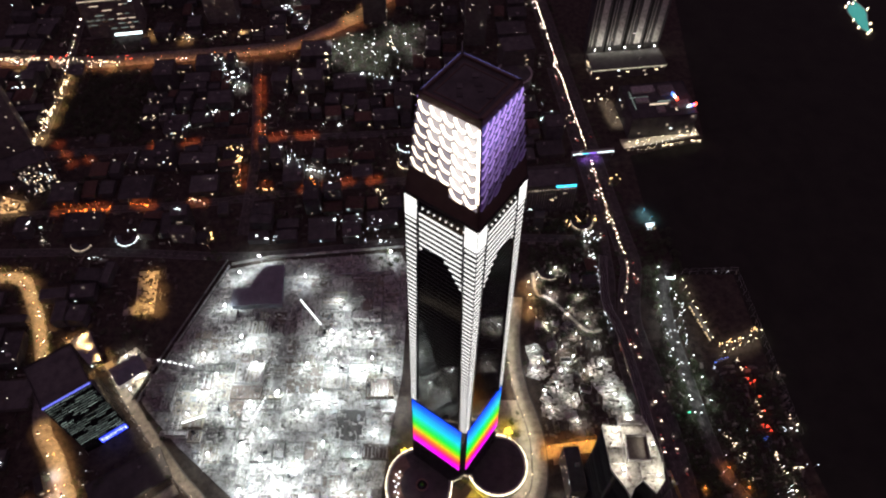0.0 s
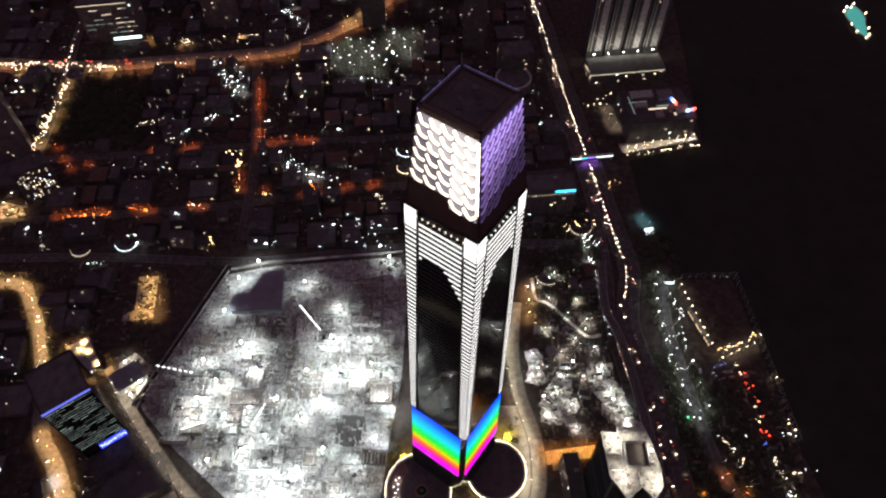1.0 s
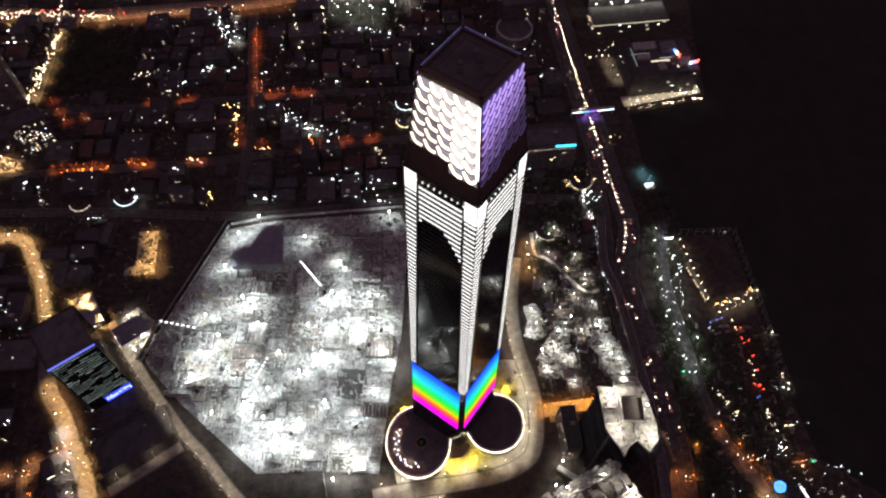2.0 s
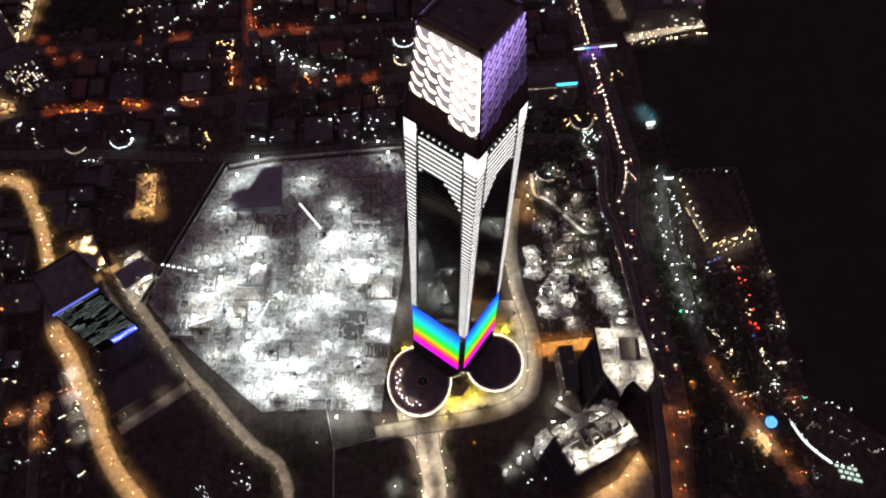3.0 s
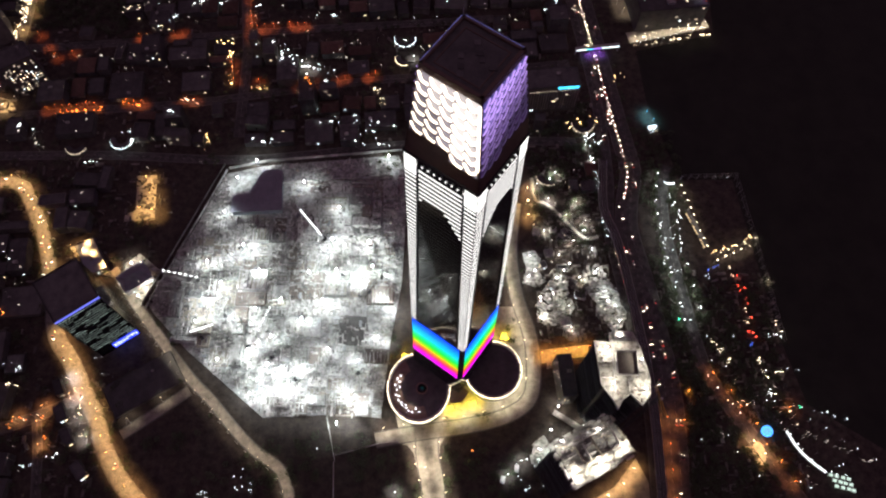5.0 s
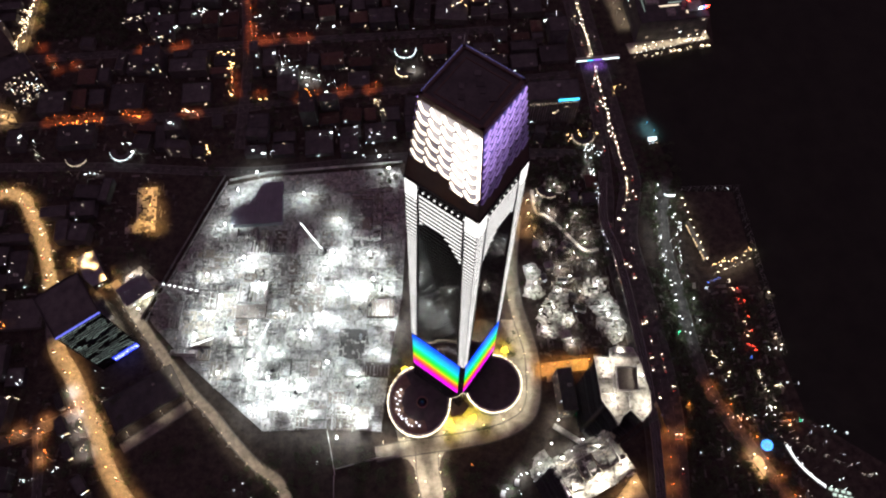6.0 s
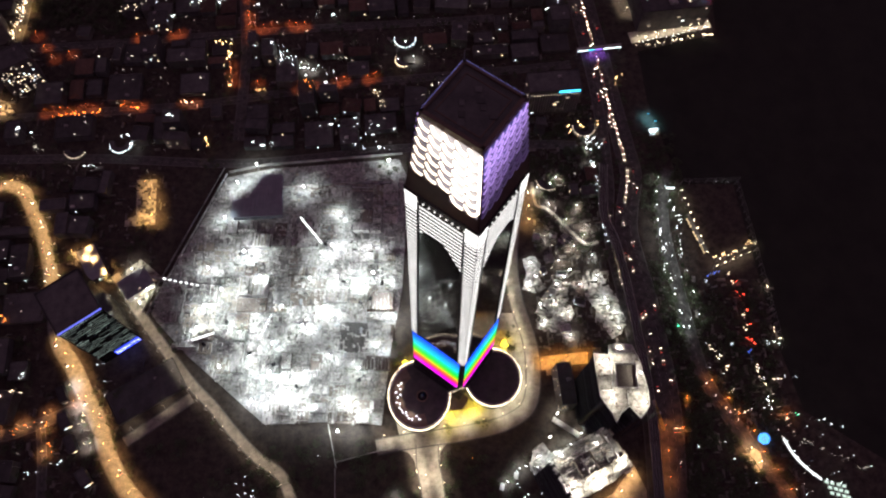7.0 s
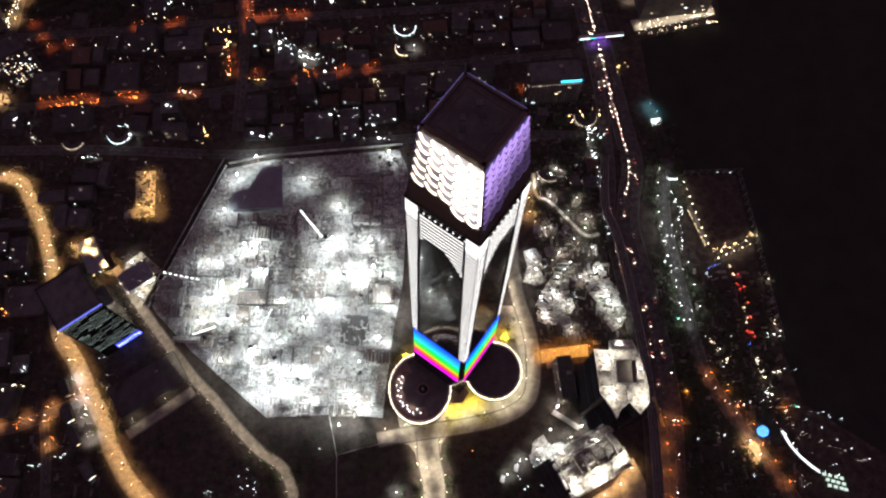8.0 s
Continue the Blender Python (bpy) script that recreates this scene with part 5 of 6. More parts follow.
LAMPS_EAST = ((187, 725, 222, 748, 6, 10, "w"), (144, 517, 169, 528, 8, 14, "y"), (161, 507, 179, 495, 4, 9, "c"), (125, 687, 144, 703, 4, 5, "c"), (82, 816, 122, 823, 15, 10, "d"), (105, 867, 110, 746, 4, 8, "d"), (163, 709, 153, 677, 3, 4, "w"), (196, 587, 211, 593, 4, 5, "y"), (227, 635, 323, 656, 2, 26, "w"), (236, 648, 320, 668, 2, 14, "w"))
# many of the dim "d" lamps are added to fill in for city haze
LAMPS_WEST = ((-366, 318, -317, 203, 3, 10, "c"), (-459, 344, -386, 330, 6, 8, "c"), (-428, 235, -397, 224, 4, 6, "c"), (-443, 290, -432, 281, 4, 4, "o"), (-460, 130, -390, 150, 20, 12, "d"), (-480, 250, -420, 400, 30, 24, "d"), (-620, 500, 60, 760, 120, 250, "d"), (-600, 760, 100, 900, 80, 180, "d"), (96, 300, 160, 470, 26, 22, "d"), (236, 400, 250, 280, 9, 18, "c"), (318, 215, 345, 140, 14, 26, "d"))
LAMPS_LANES = ((-396, 462, -372, 463, 0.5, 6, "c"), (-463, 501, -446, 470, 2, 6, "d"), (163, 506, 168, 452, 3, 16, "c"), (168, 452, 173, 381, 2, 18, "c"), (-20, 560, 130, 800, 40, 60, "d"), (-30, 690, 110, 770, 20, 16, "c"), (10, 700, 60, 745, 8, 10, "y"), (-215, 118, -205, 108, 3, 10, "c"), (-186, 127, -168, 117, 5, 10, "c"), (70, 136, 84, 120, 4, 4, "c"), (28, 158, 32, 156, 3, 4, "o"), (80, 150, 92, 120, 6, 5, "c"), (-389, 133, -336, 153, 2, 9, "c"), (-404, 173, -381, 187, 3, 7, "o"), (-374, 182, -362, 156, 2, 6, "o"), (-423, 203, -401, 214, 2, 7, "w"), (-352, 218, -330, 165, 2, 9, "w"), (-430, 120, -370, 100, 8, 8, "o"))
LAMPS_RANGE = ((247, 428, 255, 401, 3, 12, "c"), (233, 401, 232, 336, 2, 12, "c"), (252, 401, 249, 355, 2, 8, "c"), (280, 362, 310, 369, 3, 14, "y"), (319, 376, 327, 383, 2, 5, "y"), (275, 342, 288, 348, 1, 7, "b"), (271, 339, 274, 334, 2, 5, "c"), (295, 350, 301, 334, 2, 6, "w"), (301, 328, 311, 308, 1, 5, "r"), (306, 303, 307, 283, 2, 7, "w"), (303, 277, 310, 274, 1, 4, "r"), (302, 268, 309, 260, 2, 4, "b"))
LAMPS_SHORE = ((269, 267, 275, 247, 3, 9, "w"), (281, 250, 284, 220, 3, 9, "w"), (309, 254, 314, 231, 2, 9, "w"), (320, 233, 340, 237, 1, 6, "w"), (313, 226, 317, 201, 2, 6, "c"), (274, 206, 306, 201, 3, 8, "w"), (326, 271, 340, 270, 2, 6, "c"), (335, 289, 335, 277, 1, 3, "w"), (341, 201, 342, 200, 1, 2, "g"), (357, 199, 387, 189, 2, 5, "c"), (342, 178, 402, 149, 2, 22, "d"), (330, 199, 338, 183, 2, 5, "w"), (262, 179, 268, 164, 1, 5, "d"))
heads = {k: bmesh.new() for k in "wcyodrbg"}
stalks = bmesh.new()
for x0, y0, x1, y1, wd, n, k in LAMPS_NORTH + LAMPS_MID + LAMPS_SOUTH + LAMPS_EAST + LAMPS_WEST + LAMPS_RANGE + LAMPS_SHORE + LAMPS_LANES:
    for i in range(n):
        u = RNG.random()
        x, y = x0 + (x1 - x0) * u + RNG.gauss(0, wd * 0.6), y0 + (y1 - y0) * u + RNG.gauss(0, wd * 0.6)
        if k == "d" and (inside(x, y, SITE_EDGE) or inside(x, y, PARK) or any(away(x, y, ln) < w2 / 2 + 1 for ln, w2 in ROADS.values())):
            continue
        z = RNG.uniform(3, 7)
        for a, b, hw, hd, h in HEIGHTS:
            if abs(x - a) < hw and abs(y - b) < hd:
                z = max(z, h + RNG.uniform(1.2, 3))
        s = 0.24 + 0.42 * RNG.random() ** 3 + (0.06 if y > 700 else 0)
        s *= (0.75 if y < 480 else 1) * (0.8 if k == "d" else 1)
        w2 = s * RNG.choice((1, 1, 1.4, 2.2))
        box(heads[k], x - w2, x + w2, y - s * 0.6, y + s * 0.6, z, z + s * 1.4)
        box(stalks, x - 0.1, x + 0.1, y + 0.0, y + 0.2, 0, z - 0.004)
for k, mt, label in (("w", G_FAR_W, "many small warm white lamps along the city streets"), ("c", G_FAR_C, "many small cold white lamps between dark buildings"), ("y", G_AMBER, "many small yellow lamps along lit lanes"), ("o", G_ORANGE, "many small orange lamps along dark lanes"), ("d", G_DOT2, "scattered dim lamps and lit signs, partly filling in for city haze"), ("r", G_RED, "small red lamps along the driving range"), ("b", G_BLUE, "small blue lamps along the driving range"), ("g", G_GREEN, "small green lamps beside the dark lawn")):
    tagged(part("distant_lamps", heads[k], mt), label, "lamps", kind="stuff")
tagged(part("lamp_stalks", stalks, STEEL), "thin steel stalks carrying the small city lamps", "lamp posts", kind="stuff")

# elevated rail line
via = tagged(new("rail_viaduct"), "elevated concrete rail viaduct with thin pale edges", "viaduct")
line = smooth([(176, 470), (172, 410), (183, 371), (194, 291), (201, 211), (200, 116), (193, 0)], 5)
bm = bmesh.new()
strip(bm, line, -4.2, 4.2, 8.6, 9.8)
deck_ob = part("deck", bm, ASPHALT, via, "dark rail deck")
for d in (-4.4, 4.1):
    bm = bmesh.new()
    strip(bm, line, d, d + 0.3, 8.8, 10.9)
    part("parapet", bm, CONCRETE, via)
for d in (-2.6, -1.1, 1.1, 2.6):
    bm = bmesh.new()
    strip(bm, line, d, d + 0.16, 9.804, 10.0)
    part("rail", bm, STEEL, deck_ob)
for x, y, a in along(line, 26, 5):
    bm = bmesh.new()
    drum(bm, x, y, 1.1, 1.0, 0, 8.596, 12)
    part("pier", bm, CONCRETE, via)

# ---- construction site ----
def flood_mast(height, watts, cone):
    ob = thing("floodlight_mast", 0, -5000, label="tall steel mast with a cluster of white floodlights", category="floodlight", group="site floodlight masts")
    bm = bmesh.new()
    for x in (-0.5, 0.5):
        for y in (-0.5, 0.5):
            bar(bm, (x, y, 0), (x * 0.7, y * 0.7, height), 0.16, 0.16)
    for i in range(int(height / 3)):
        s = 0.5 - 0.15 * i * 3 / height
        bar(bm, (-s, -s, i * 3), (s, -s, i * 3 + 3), 0.08, 0.08)
        bar(bm, (-s, s, i * 3), (-s, -s, i * 3 + 3), 0.08, 0.08)
    part("lattice_mast", bm, STEEL, ob)
    for a in range(0, 4, 2):
        bm = bmesh.new()
        box(bm, 0.6, 0.95, -0.7, 0.7, height - 0.4, height + 0.9)
        lamp = part("floodlight", bm, G_WHITE, ob, "glowing white floodlight")
        lamp.matrix_local = pose(0, 0, 0, 0, 0, a * 90 + 45)
    down_light("mast_light", ob, height + 1.4, watts, (0.9, 1.0, 1.0), 0.7, cone)
    return ob


MASTS = [(-203, 356, 1), (-220, 314, 1), (-205, 279, 1), (-164, 231, 1), (-149, 209, 1), (-113, 364, 1), (-106, 329, 1), (-117, 297, 1), (-70, 334, 1), (-54, 298, 1), (-86, 204, 1), (-238, 299, 0), (-242, 276, 0), (-186, 331, 0),
         (-76, 190, 0), (-80, 238, 0), (-166, 262, 0), (-138, 280, 0), (-132, 232, 0), (-186, 248, 0), (-76, 366, 0), (-96, 178, 0), (-230, 398, 0), (-222, 440, 0), (-204, 462, 0), (-60, 470, 0), (-150, 436, 0), (-240, 340, 0), (-160, 300, 0), (-135, 330, 0), (-110, 250, 0), (-215, 238, 0), (-125, 200, 0), (-62, 262, 0), (-180, 205, 0), (-110, 405, 0), (-185, 290, 0)]
big, little = flood_mast(21, 102000, 164), flood_mast(13, 29000, 160)
nb = nl = 0
for x, y, b in MASTS:
    m = pose(x, y, 0, 0, 0, RNG.uniform(0, 90))
    p = big if b else little
    if (nb if b else nl) == 0:
        p.matrix_basis = m
    else:
        copy_thing(p, m)
    nb, nl = nb + b, nl + 1 - b

shed = thing("site_shed", -196, 420, label="large dark metal sheet shed on the construction site", category="shed")
bm = bmesh.new()
slab(bm, [(-28, -20), (-29, -1), (-12, 2), (1, 31), (20, 32), (24, -16)], 0, 9)
part("wall", bm, METAL_SHEET, shed)
bm = bmesh.new()
slab(bm, [(-29, -21), (-30, -0.5), (-13, 3), (0, 32), (21, 33), (25, -17)], 9.004, 9.6)
shed_roof = part("roof", bm, METAL_SHEET, shed, "blue grey sheet roof")
for i in range(12):
    bm = bmesh.new()
    x = -27 + i * 4.3
    bar(bm, (x, -19 + i * 0.33, 9.75), (x, (0 if x < -12 else 28), 9.75), 0.25, 0.28)
    part("roof_seam", bm, METAL_SHEET, shed_roof)

wall_line = [(-298, 293), (-239, 454)]
hoarding = tagged(new("hoarding"), "tall pale hoarding beside the dark drainage strip", "fence")
for i, (x, y, a) in enumerate(along(wall_line, 6.0)):
    bm = bmesh.new()
    box(bm, 0, 5.9, -0.15, 0.15, 0, 4.2)
    part("hoarding_panel", bm, CONCRETE, hoarding).matrix_local = pose(x, y, 0, 0, 0, a)
    if i % 2 == 0:
        bm = bmesh.new()
        box(bm, 0, 11.9, 6.0, 6.3, 0, 3.2)
        part("hoarding_panel", bm, CONCRETE, hoarding).matrix_local = pose(x, y, 0, 0, 0, a)
south = tagged(new("hoarding"), "thin pale hoarding round the dark parcels south of the site", "fence")
for x, y, a in along([(-107, 186), (-102, 167), (-98, 151), (-95, 106), (-92, 40)], 6.0) + along([(-97, 151), (-60, 161), (-44, 163)], 6.0):
    bm = bmesh.new()
    box(bm, 0, 5.9, -0.2, 0.2, 0, 3.4)
    part("hoarding_panel", bm, PALE_CONCRETE, south).matrix_local = pose(x, y, 0, 0, 0, a)
north = tagged(new("hoarding"), "long hoarding along the street behind the site", "fence")
for x, y, a in along([(-236, 458), (-196, 468), (-54, 484)], 8.0) + along([(-175, 440), (-58, 450)], 8):
    bm = bmesh.new()
    box(bm, 0, 7.9, -0.15, 0.15, 0, 4.5)
    part("hoarding_panel", bm, PALE_CONCRETE, north).matrix_local = pose(x, y, 0, 0, 0, a)


def tower_crane(x, y, mast, jib, turn, label, lit=False, mast_mat=None, jib_mat=None):
    ob = thing("tower_crane", x, y, 0, turn, label, "crane", "cranes on the site")
    bm = bmesh.new()
    for a in (-1, 1):
        for b in (-1, 1):
            bar(bm, (a, b, 0), (a, b, mast), 0.22, 0.22)
    for i in range(int(mast / 3)):
        s = 1 if i % 2 else -1
        for a in (-1, 1):
            bar(bm, (a, -s, i * 3), (a, s, i * 3 + 3), 0.12, 0.12)
            bar(bm, (-s, a, i * 3), (s, a, i * 3 + 3), 0.12, 0.12)
    part("lattice_mast", bm, mast_mat or STEEL, ob)
    bm = bmesh.new()
    for p, q in (((-0.8, 0), (-0.8, 0)), ((0.8, 0), (0.8, 0)), ((0, 1.6), (0, 1.6))):
        bar(bm, (-9, p[0], mast + 1 + p[1]), (jib, q[0], mast + 1 + q[1]), 0.26, 0.26)
    for i in range(int(jib / 2.5)):
        bar(bm, (i * 2.5, -0.8, mast + 1), (i * 2.5 + 1.25, 0, mast + 2.6), 0.14, 0.14)
        bar(bm, (i * 2.5 + 1.25, 0, mast + 2.6), (i * 2.5 + 2.5, 0.8, mast + 1), 0.14, 0.14)
    jib_ob = part("jib", bm, jib_mat or STEEL, ob, "lattice jib")
    bm = bmesh.new()
    box(bm, -9, -5.5, -1.2, 1.2, mast - 1.2, mast + 0.85)
    part("counterweight", bm, CONCRETE, ob)
    bm = bmesh.new()
    box(bm, 0.2, 2.0, 1.05, 2.6, mast - 1.6, mast + 0.6, 0.1)
    part("cab", bm, STEEL, ob)
    if lit:
        for i in range(7):
            bm = bmesh.new()
            box(bm, 2 + i * jib / 8, 2 + i * jib / 8 + jib / (17 if "dashed" in label else 9), -0.5, 0.5, mast + 2.75, mast + 3.1)
            part("jib_light", bm, glow("jib_light", (0.95, 1.0, 1.0), 3.0), jib_ob, "white jib light")
    return ob


tower_crane(-142, 379, 55, 42, -50, "tower crane with a white lit jib", True)
tower_crane(-213, 264, 38, 25, 201, "tower crane with a white lit jib", True)
tower_crane(-270, 314, 48, 44, -11, "tower crane with a dashed white lit jib", True)
tower_crane(-173, 256, 38, 31, 69, "tower crane with a dashed white lit jib", True)
tower_crane(171, 178, 128, 15, -77, "slender dark crane with a short yellow jib", mast_mat=UNLIT_DARK, jib_mat=YELLOW_STEEL)

def in_site(x, y, margin):
    return inside(x, y, SITE_EDGE) and away(x, y, SITE_EDGE + SITE_EDGE[:1]) > margin and not (-232 < x < -166 and 392 < y < 460)


# irregular plots of decks, formwork rows and slabs
def split(x0, x1, y0, y1, depth):
    w, d = x1 - x0, y1 - y0
    if depth == 0 or max(w, d) < 11 or (max(w, d) < 30 and RNG.random() < 0.2):
        return [(x0, x1, y0, y1)]
    t = RNG.uniform(0.28, 0.72)
    if w > d * RNG.uniform(0.7, 1.4):
        return split(x0, x0 + w * t, y0, y1, depth - 1) + split(x0 + w * t, x1, y0, y1, depth - 1)
    return split(x0, x1, y0, y0 + d * t, depth - 1) + split(x0, x1, y0 + d * t, y1, depth - 1)


DECKS = []
for x0, x1, y0, y1 in split(-292, -48, 186, 398, 8) + split(-164, -48, 398, 446, 4):
    x, y, w, d = (x0 + x1) / 2, (y0 + y1) / 2, x1 - x0 - RNG.uniform(0.3, 3), y1 - y0 - RNG.uniform(0.3, 3)
    if not in_site(x, y, min(w, d) / 2 - 1) or min(w, d) < 4 or RNG.random() < 0.1 or (-104 - w / 2 < x < -72 + w / 2 and 257 - d / 2 < y < 289 + d / 2):
        continue
    style, h = RNG.choice(("slab", "slab", "ribs", "cells", "low", "low")), RNG.choice((0.3, 0.6, 1.2, 2.2, 4.0, 6.0))
    if style == "low":
        h = 0.25
    mt = RNG.choice((PALE_CONCRETE, PALE_CONCRETE, CONCRETE, CONCRETE, CONCRETE, WOOD, RUST))
    dk = thing("concrete_deck", x, y, 0.08, RNG.choice((0, 0, 0, 1, -1.5)), {"slab": "unfinished pale concrete deck with column stubs", "ribs": "deck with rows of formwork ribs", "cells": "concrete deck divided by low cell walls", "low": "thin blinding slab with loose boards"}[style], "concrete deck", "concrete decks")
    bm = bmesh.new()
    box(bm, -w / 2, w / 2, -d / 2, d / 2, 0, h, 0.04)
    part("deck_slab", bm, mt, dk)
    DECKS += [(x, y, w * 0.92, d * 0.92, h + 0.084)] * int(1 + w * d / 80)
    if style == "ribs":
        n = max(3, min(7, int(max(w, d) / 2.4)))
        for i in range(n):
            bm = bmesh.new()
            t = (i + 0.5) / n - 0.5
            if w > d:
                box(bm, t * w - 0.3, t * w + 0.3, -d / 2 + 0.4, d * RNG.uniform(0.1, 0.48), h + 0.004, h + RNG.uniform(0.6, 2.4))
            else:
                box(bm, -w / 2 + 0.4, w * RNG.uniform(0.1, 0.48), t * d - 0.3, t * d + 0.3, h + 0.004, h + RNG.uniform(0.6, 2.4))
            part("formwork_rib", bm, RNG.choice((WOOD, CONCRETE, PALE_CONCRETE)), dk)
    elif style == "cells":
        for i in range(RNG.randint(3, 6)):
            a, hh = RNG.uniform(-0.45, 0.45), RNG.uniform(1.2, 3.5)
            bm = bmesh.new()
            if i % 2:
                box(bm, a * w, a * w + 0.5, -d / 2 + 0.3, d / 2 - 0.3, h + 0.004, h + hh)
            else:
                box(bm, -w / 2 + 0.3, w / 2 - 0.3, a * d, a * d + 0.5, h + 0.004, h + hh + 0.05)
            part("cell_wall", bm, RNG.choice((PALE_CONCRETE, CONCRETE)), dk)
    for i in range(RNG.randint(0, 1)):
        a, b, s, t = RNG.uniform(-w / 2 + 1, w / 2 - 1.5), RNG.uniform(-d / 2 + 1, d / 2 - 1.5), RNG.uniform(0.4, 1.6), RNG.uniform(0.4, 1.2)
        bm = bmesh.new()
        box(bm, a - s / 2, a + s / 2, b - t / 2, b + t / 2, h + 0.008, h + RNG.uniform(0.6, 3.2))
        part("column_stub", bm, RNG.choice((CONCRETE, PALE_CONCRETE, RUST)), dk)

# flat irregular pad, darker than the decks around it
bm = bmesh.new()
slab(bm, [(-103, 287), (-96, 288.5), (-75, 287), (-72, 270), (-74, 258), (-90, 256), (-101, 260)], 0.08, 0.4)
tagged(part("dark_pad", bm, ASPHALT), "dark irregular flat pad between the pale decks", "paving", kind="structure")


def excavator(label):
    ob = thing("excavator", 0, -5000, label=label, category="excavator", group="excavators on the site")
    for y in (-1.3, 1.3):
        bm = bmesh.new()
        box(bm, -2.2, 2.2, y - 0.4, y + 0.4, 0, 1.0, 0.2)
        part("track", bm, RUBBER, ob, "black crawler track")
    bm = bmesh.new()
    box(bm, -2.4, 1.6, -1.4, 1.4, 1.004, 2.4, 0.15)
    part("body", bm, MULLION, ob)
    bm = bmesh.new()
    box(bm, 0.2, 1.8, 0.2, 1.4, 2.404, 3.4, 0.2)
    part("cab", bm, CAR_GLASS, ob, "dark glass cab")
    bm = bmesh.new()
    bar(bm, (1.4, -0.3, 2.0), (5.0, -0.3, 5.4), 0.6, 0.8)
    bar(bm, (5.0, -0.3, 5.4), (7.4, -0.3, 2.4), 0.5, 0.6)
    part("boom", bm, MULLION, ob)
    bm = bmesh.new()
    box(bm, 6.8, 8.0, -0.9, 0.3, 1.2, 2.4, 0.2)
    part("bucket", bm, RUST, ob)
    return ob


digger = excavator("dark crawler excavator on the pale construction ground")
for i, (x, y, a) in enumerate(((-190, 254, 20), (-217, 286, 100), (-83, 309, -60), (-164, 242, 200), (-211, 361, 10), (-101, 329, 150), (-124, 373, 60), (-73, 311, -120), (-80, 229, 40), (-62, 330, 80), (-236, 262, 130), (-140, 222, 300))):
    m = pose(x, y, max((q[4] for q in DECKS if abs(x - q[0]) < q[2] / 2 + 1 and abs(y - q[1]) < q[3] / 2 + 1), default=0.084), 0, 0, a)
    if i == 0:
        digger.matrix_basis = m
    else:
        copy_thing(digger, m)

# stacks, containers and pits between them
KINDS = [("timber_stack", WOOD, "stack of timber formwork panels", 3.2, 2.0, 1.4), ("rebar_bundle", RUST, "rusty bundle of reinforcing bars", 8.0, 1.0, 0.6), ("site_container", BLUE_TARP, "painted steel site container", 6.1, 2.5, 2.6),
         ("concrete_block", PALE_CONCRETE, "pale precast concrete block", 3.0, 1.8, 1.2), ("scaffold_stack", STEEL, "stack of steel scaffold frames", 4.0, 1.6, 1.3)]
protos = {}
for name, mt, label, a, b, h in KINDS:
    ob = thing(name, 0, -5000, label=label, category=name.replace("_", " "), group=name.replace("_", " ") + "s")
    n = {"timber_stack": 3, "rebar_bundle": 3, "site_container": 1, "concrete_block": 1, "scaffold_stack": 2}[name]
    for i in range(n):
        bm = bmesh.new()
        if name == "rebar_bundle":
            bar(bm, (-a / 2, (i % 3 - 1) * 0.32, 0.15 + 0.28 * (i // 3)), (a / 2, (i % 3 - 1) * 0.3, 0.15 + 0.28 * (i // 3)), 0.26, 0.26)
            part("bar", bm, mt, ob)
        elif name == "site_container":
            wave = [(-a / 2 + k * a / 36, b / 2 - (0.06 if k % 4 > 1 else 0)) for k in range(37)]
            slab(bm, [(x, -y) for x, y in wave] + wave[::-1], 0.0, h)
            part("body", bm, mt, ob)
            bm = bmesh.new()
            box(bm, a / 2 + 0.002, a / 2 + 0.08, -b / 2 + 0.1, b / 2 - 0.1, 0.2, h - 0.1)
            part("door", bm, STEEL, ob)
        else:
            e = 0.12 * (i % 2)
            box(bm, -a / 2 + e, a / 2 - e, -b / 2, b / 2 - e, i * h / n, (i + 1) * h / n - 0.03, 0.03)
            part("panel" if n > 1 else "block", bm, mt, ob)
    protos[name] = [ob, 0]
for i in range(210):
    x, y = RNG.uniform(-290, -50), RNG.uniform(185, 470)
    if not in_site(x, y, 4) or (y > 395 and RNG.random() < 0.5):
        continue
    k = RNG.choice([q[0] for q in KINDS])
    ob, n = protos[k]
    m = pose(x, y, 0.08, 0, 0, RNG.choice((0, 90, 0, 90, 15, 70)))
    if n == 0:
        ob.matrix_basis = m
    else:
        copy_thing(ob, m)
    protos[k][1] += 1

# rubble, boards and scraps
bm = bmesh.new()
for i in range(8500):
    x, y = RNG.uniform(-295, -40), RNG.uniform(184, 474)
    if not in_site(x, y, 1.5) or noise.noise((x * 0.05, y * 0.05, 3)) < RNG.uniform(-0.6, 0.15):
        continue
    s, t, h, a = RNG.uniform(0.5, 3.2), RNG.uniform(0.3, 0.9), RNG.choice((0.3, 0.6, 1.0, 2.0, 3.0)) * RNG.uniform(0.6, 1.3), RNG.choice((0, 0, math.pi / 2, math.pi / 2, RNG.uniform(0, 3)))
    c, n = math.cos(a), math.sin(a)
    q = [(x + c * p * s - n * r * t, y + n * p * s + c * r * t) for p, r in ((-1, -1), (1, -1), (1, 1), (-1, 1))]
    hexa(bm, [(*v, 0.08) for v in q] + [(*v, 0.08 + h) for v in q])
tagged(part("rubble", bm, SCRAP), "scattered boards, rubble and building scraps", "rubble", kind="stuff")


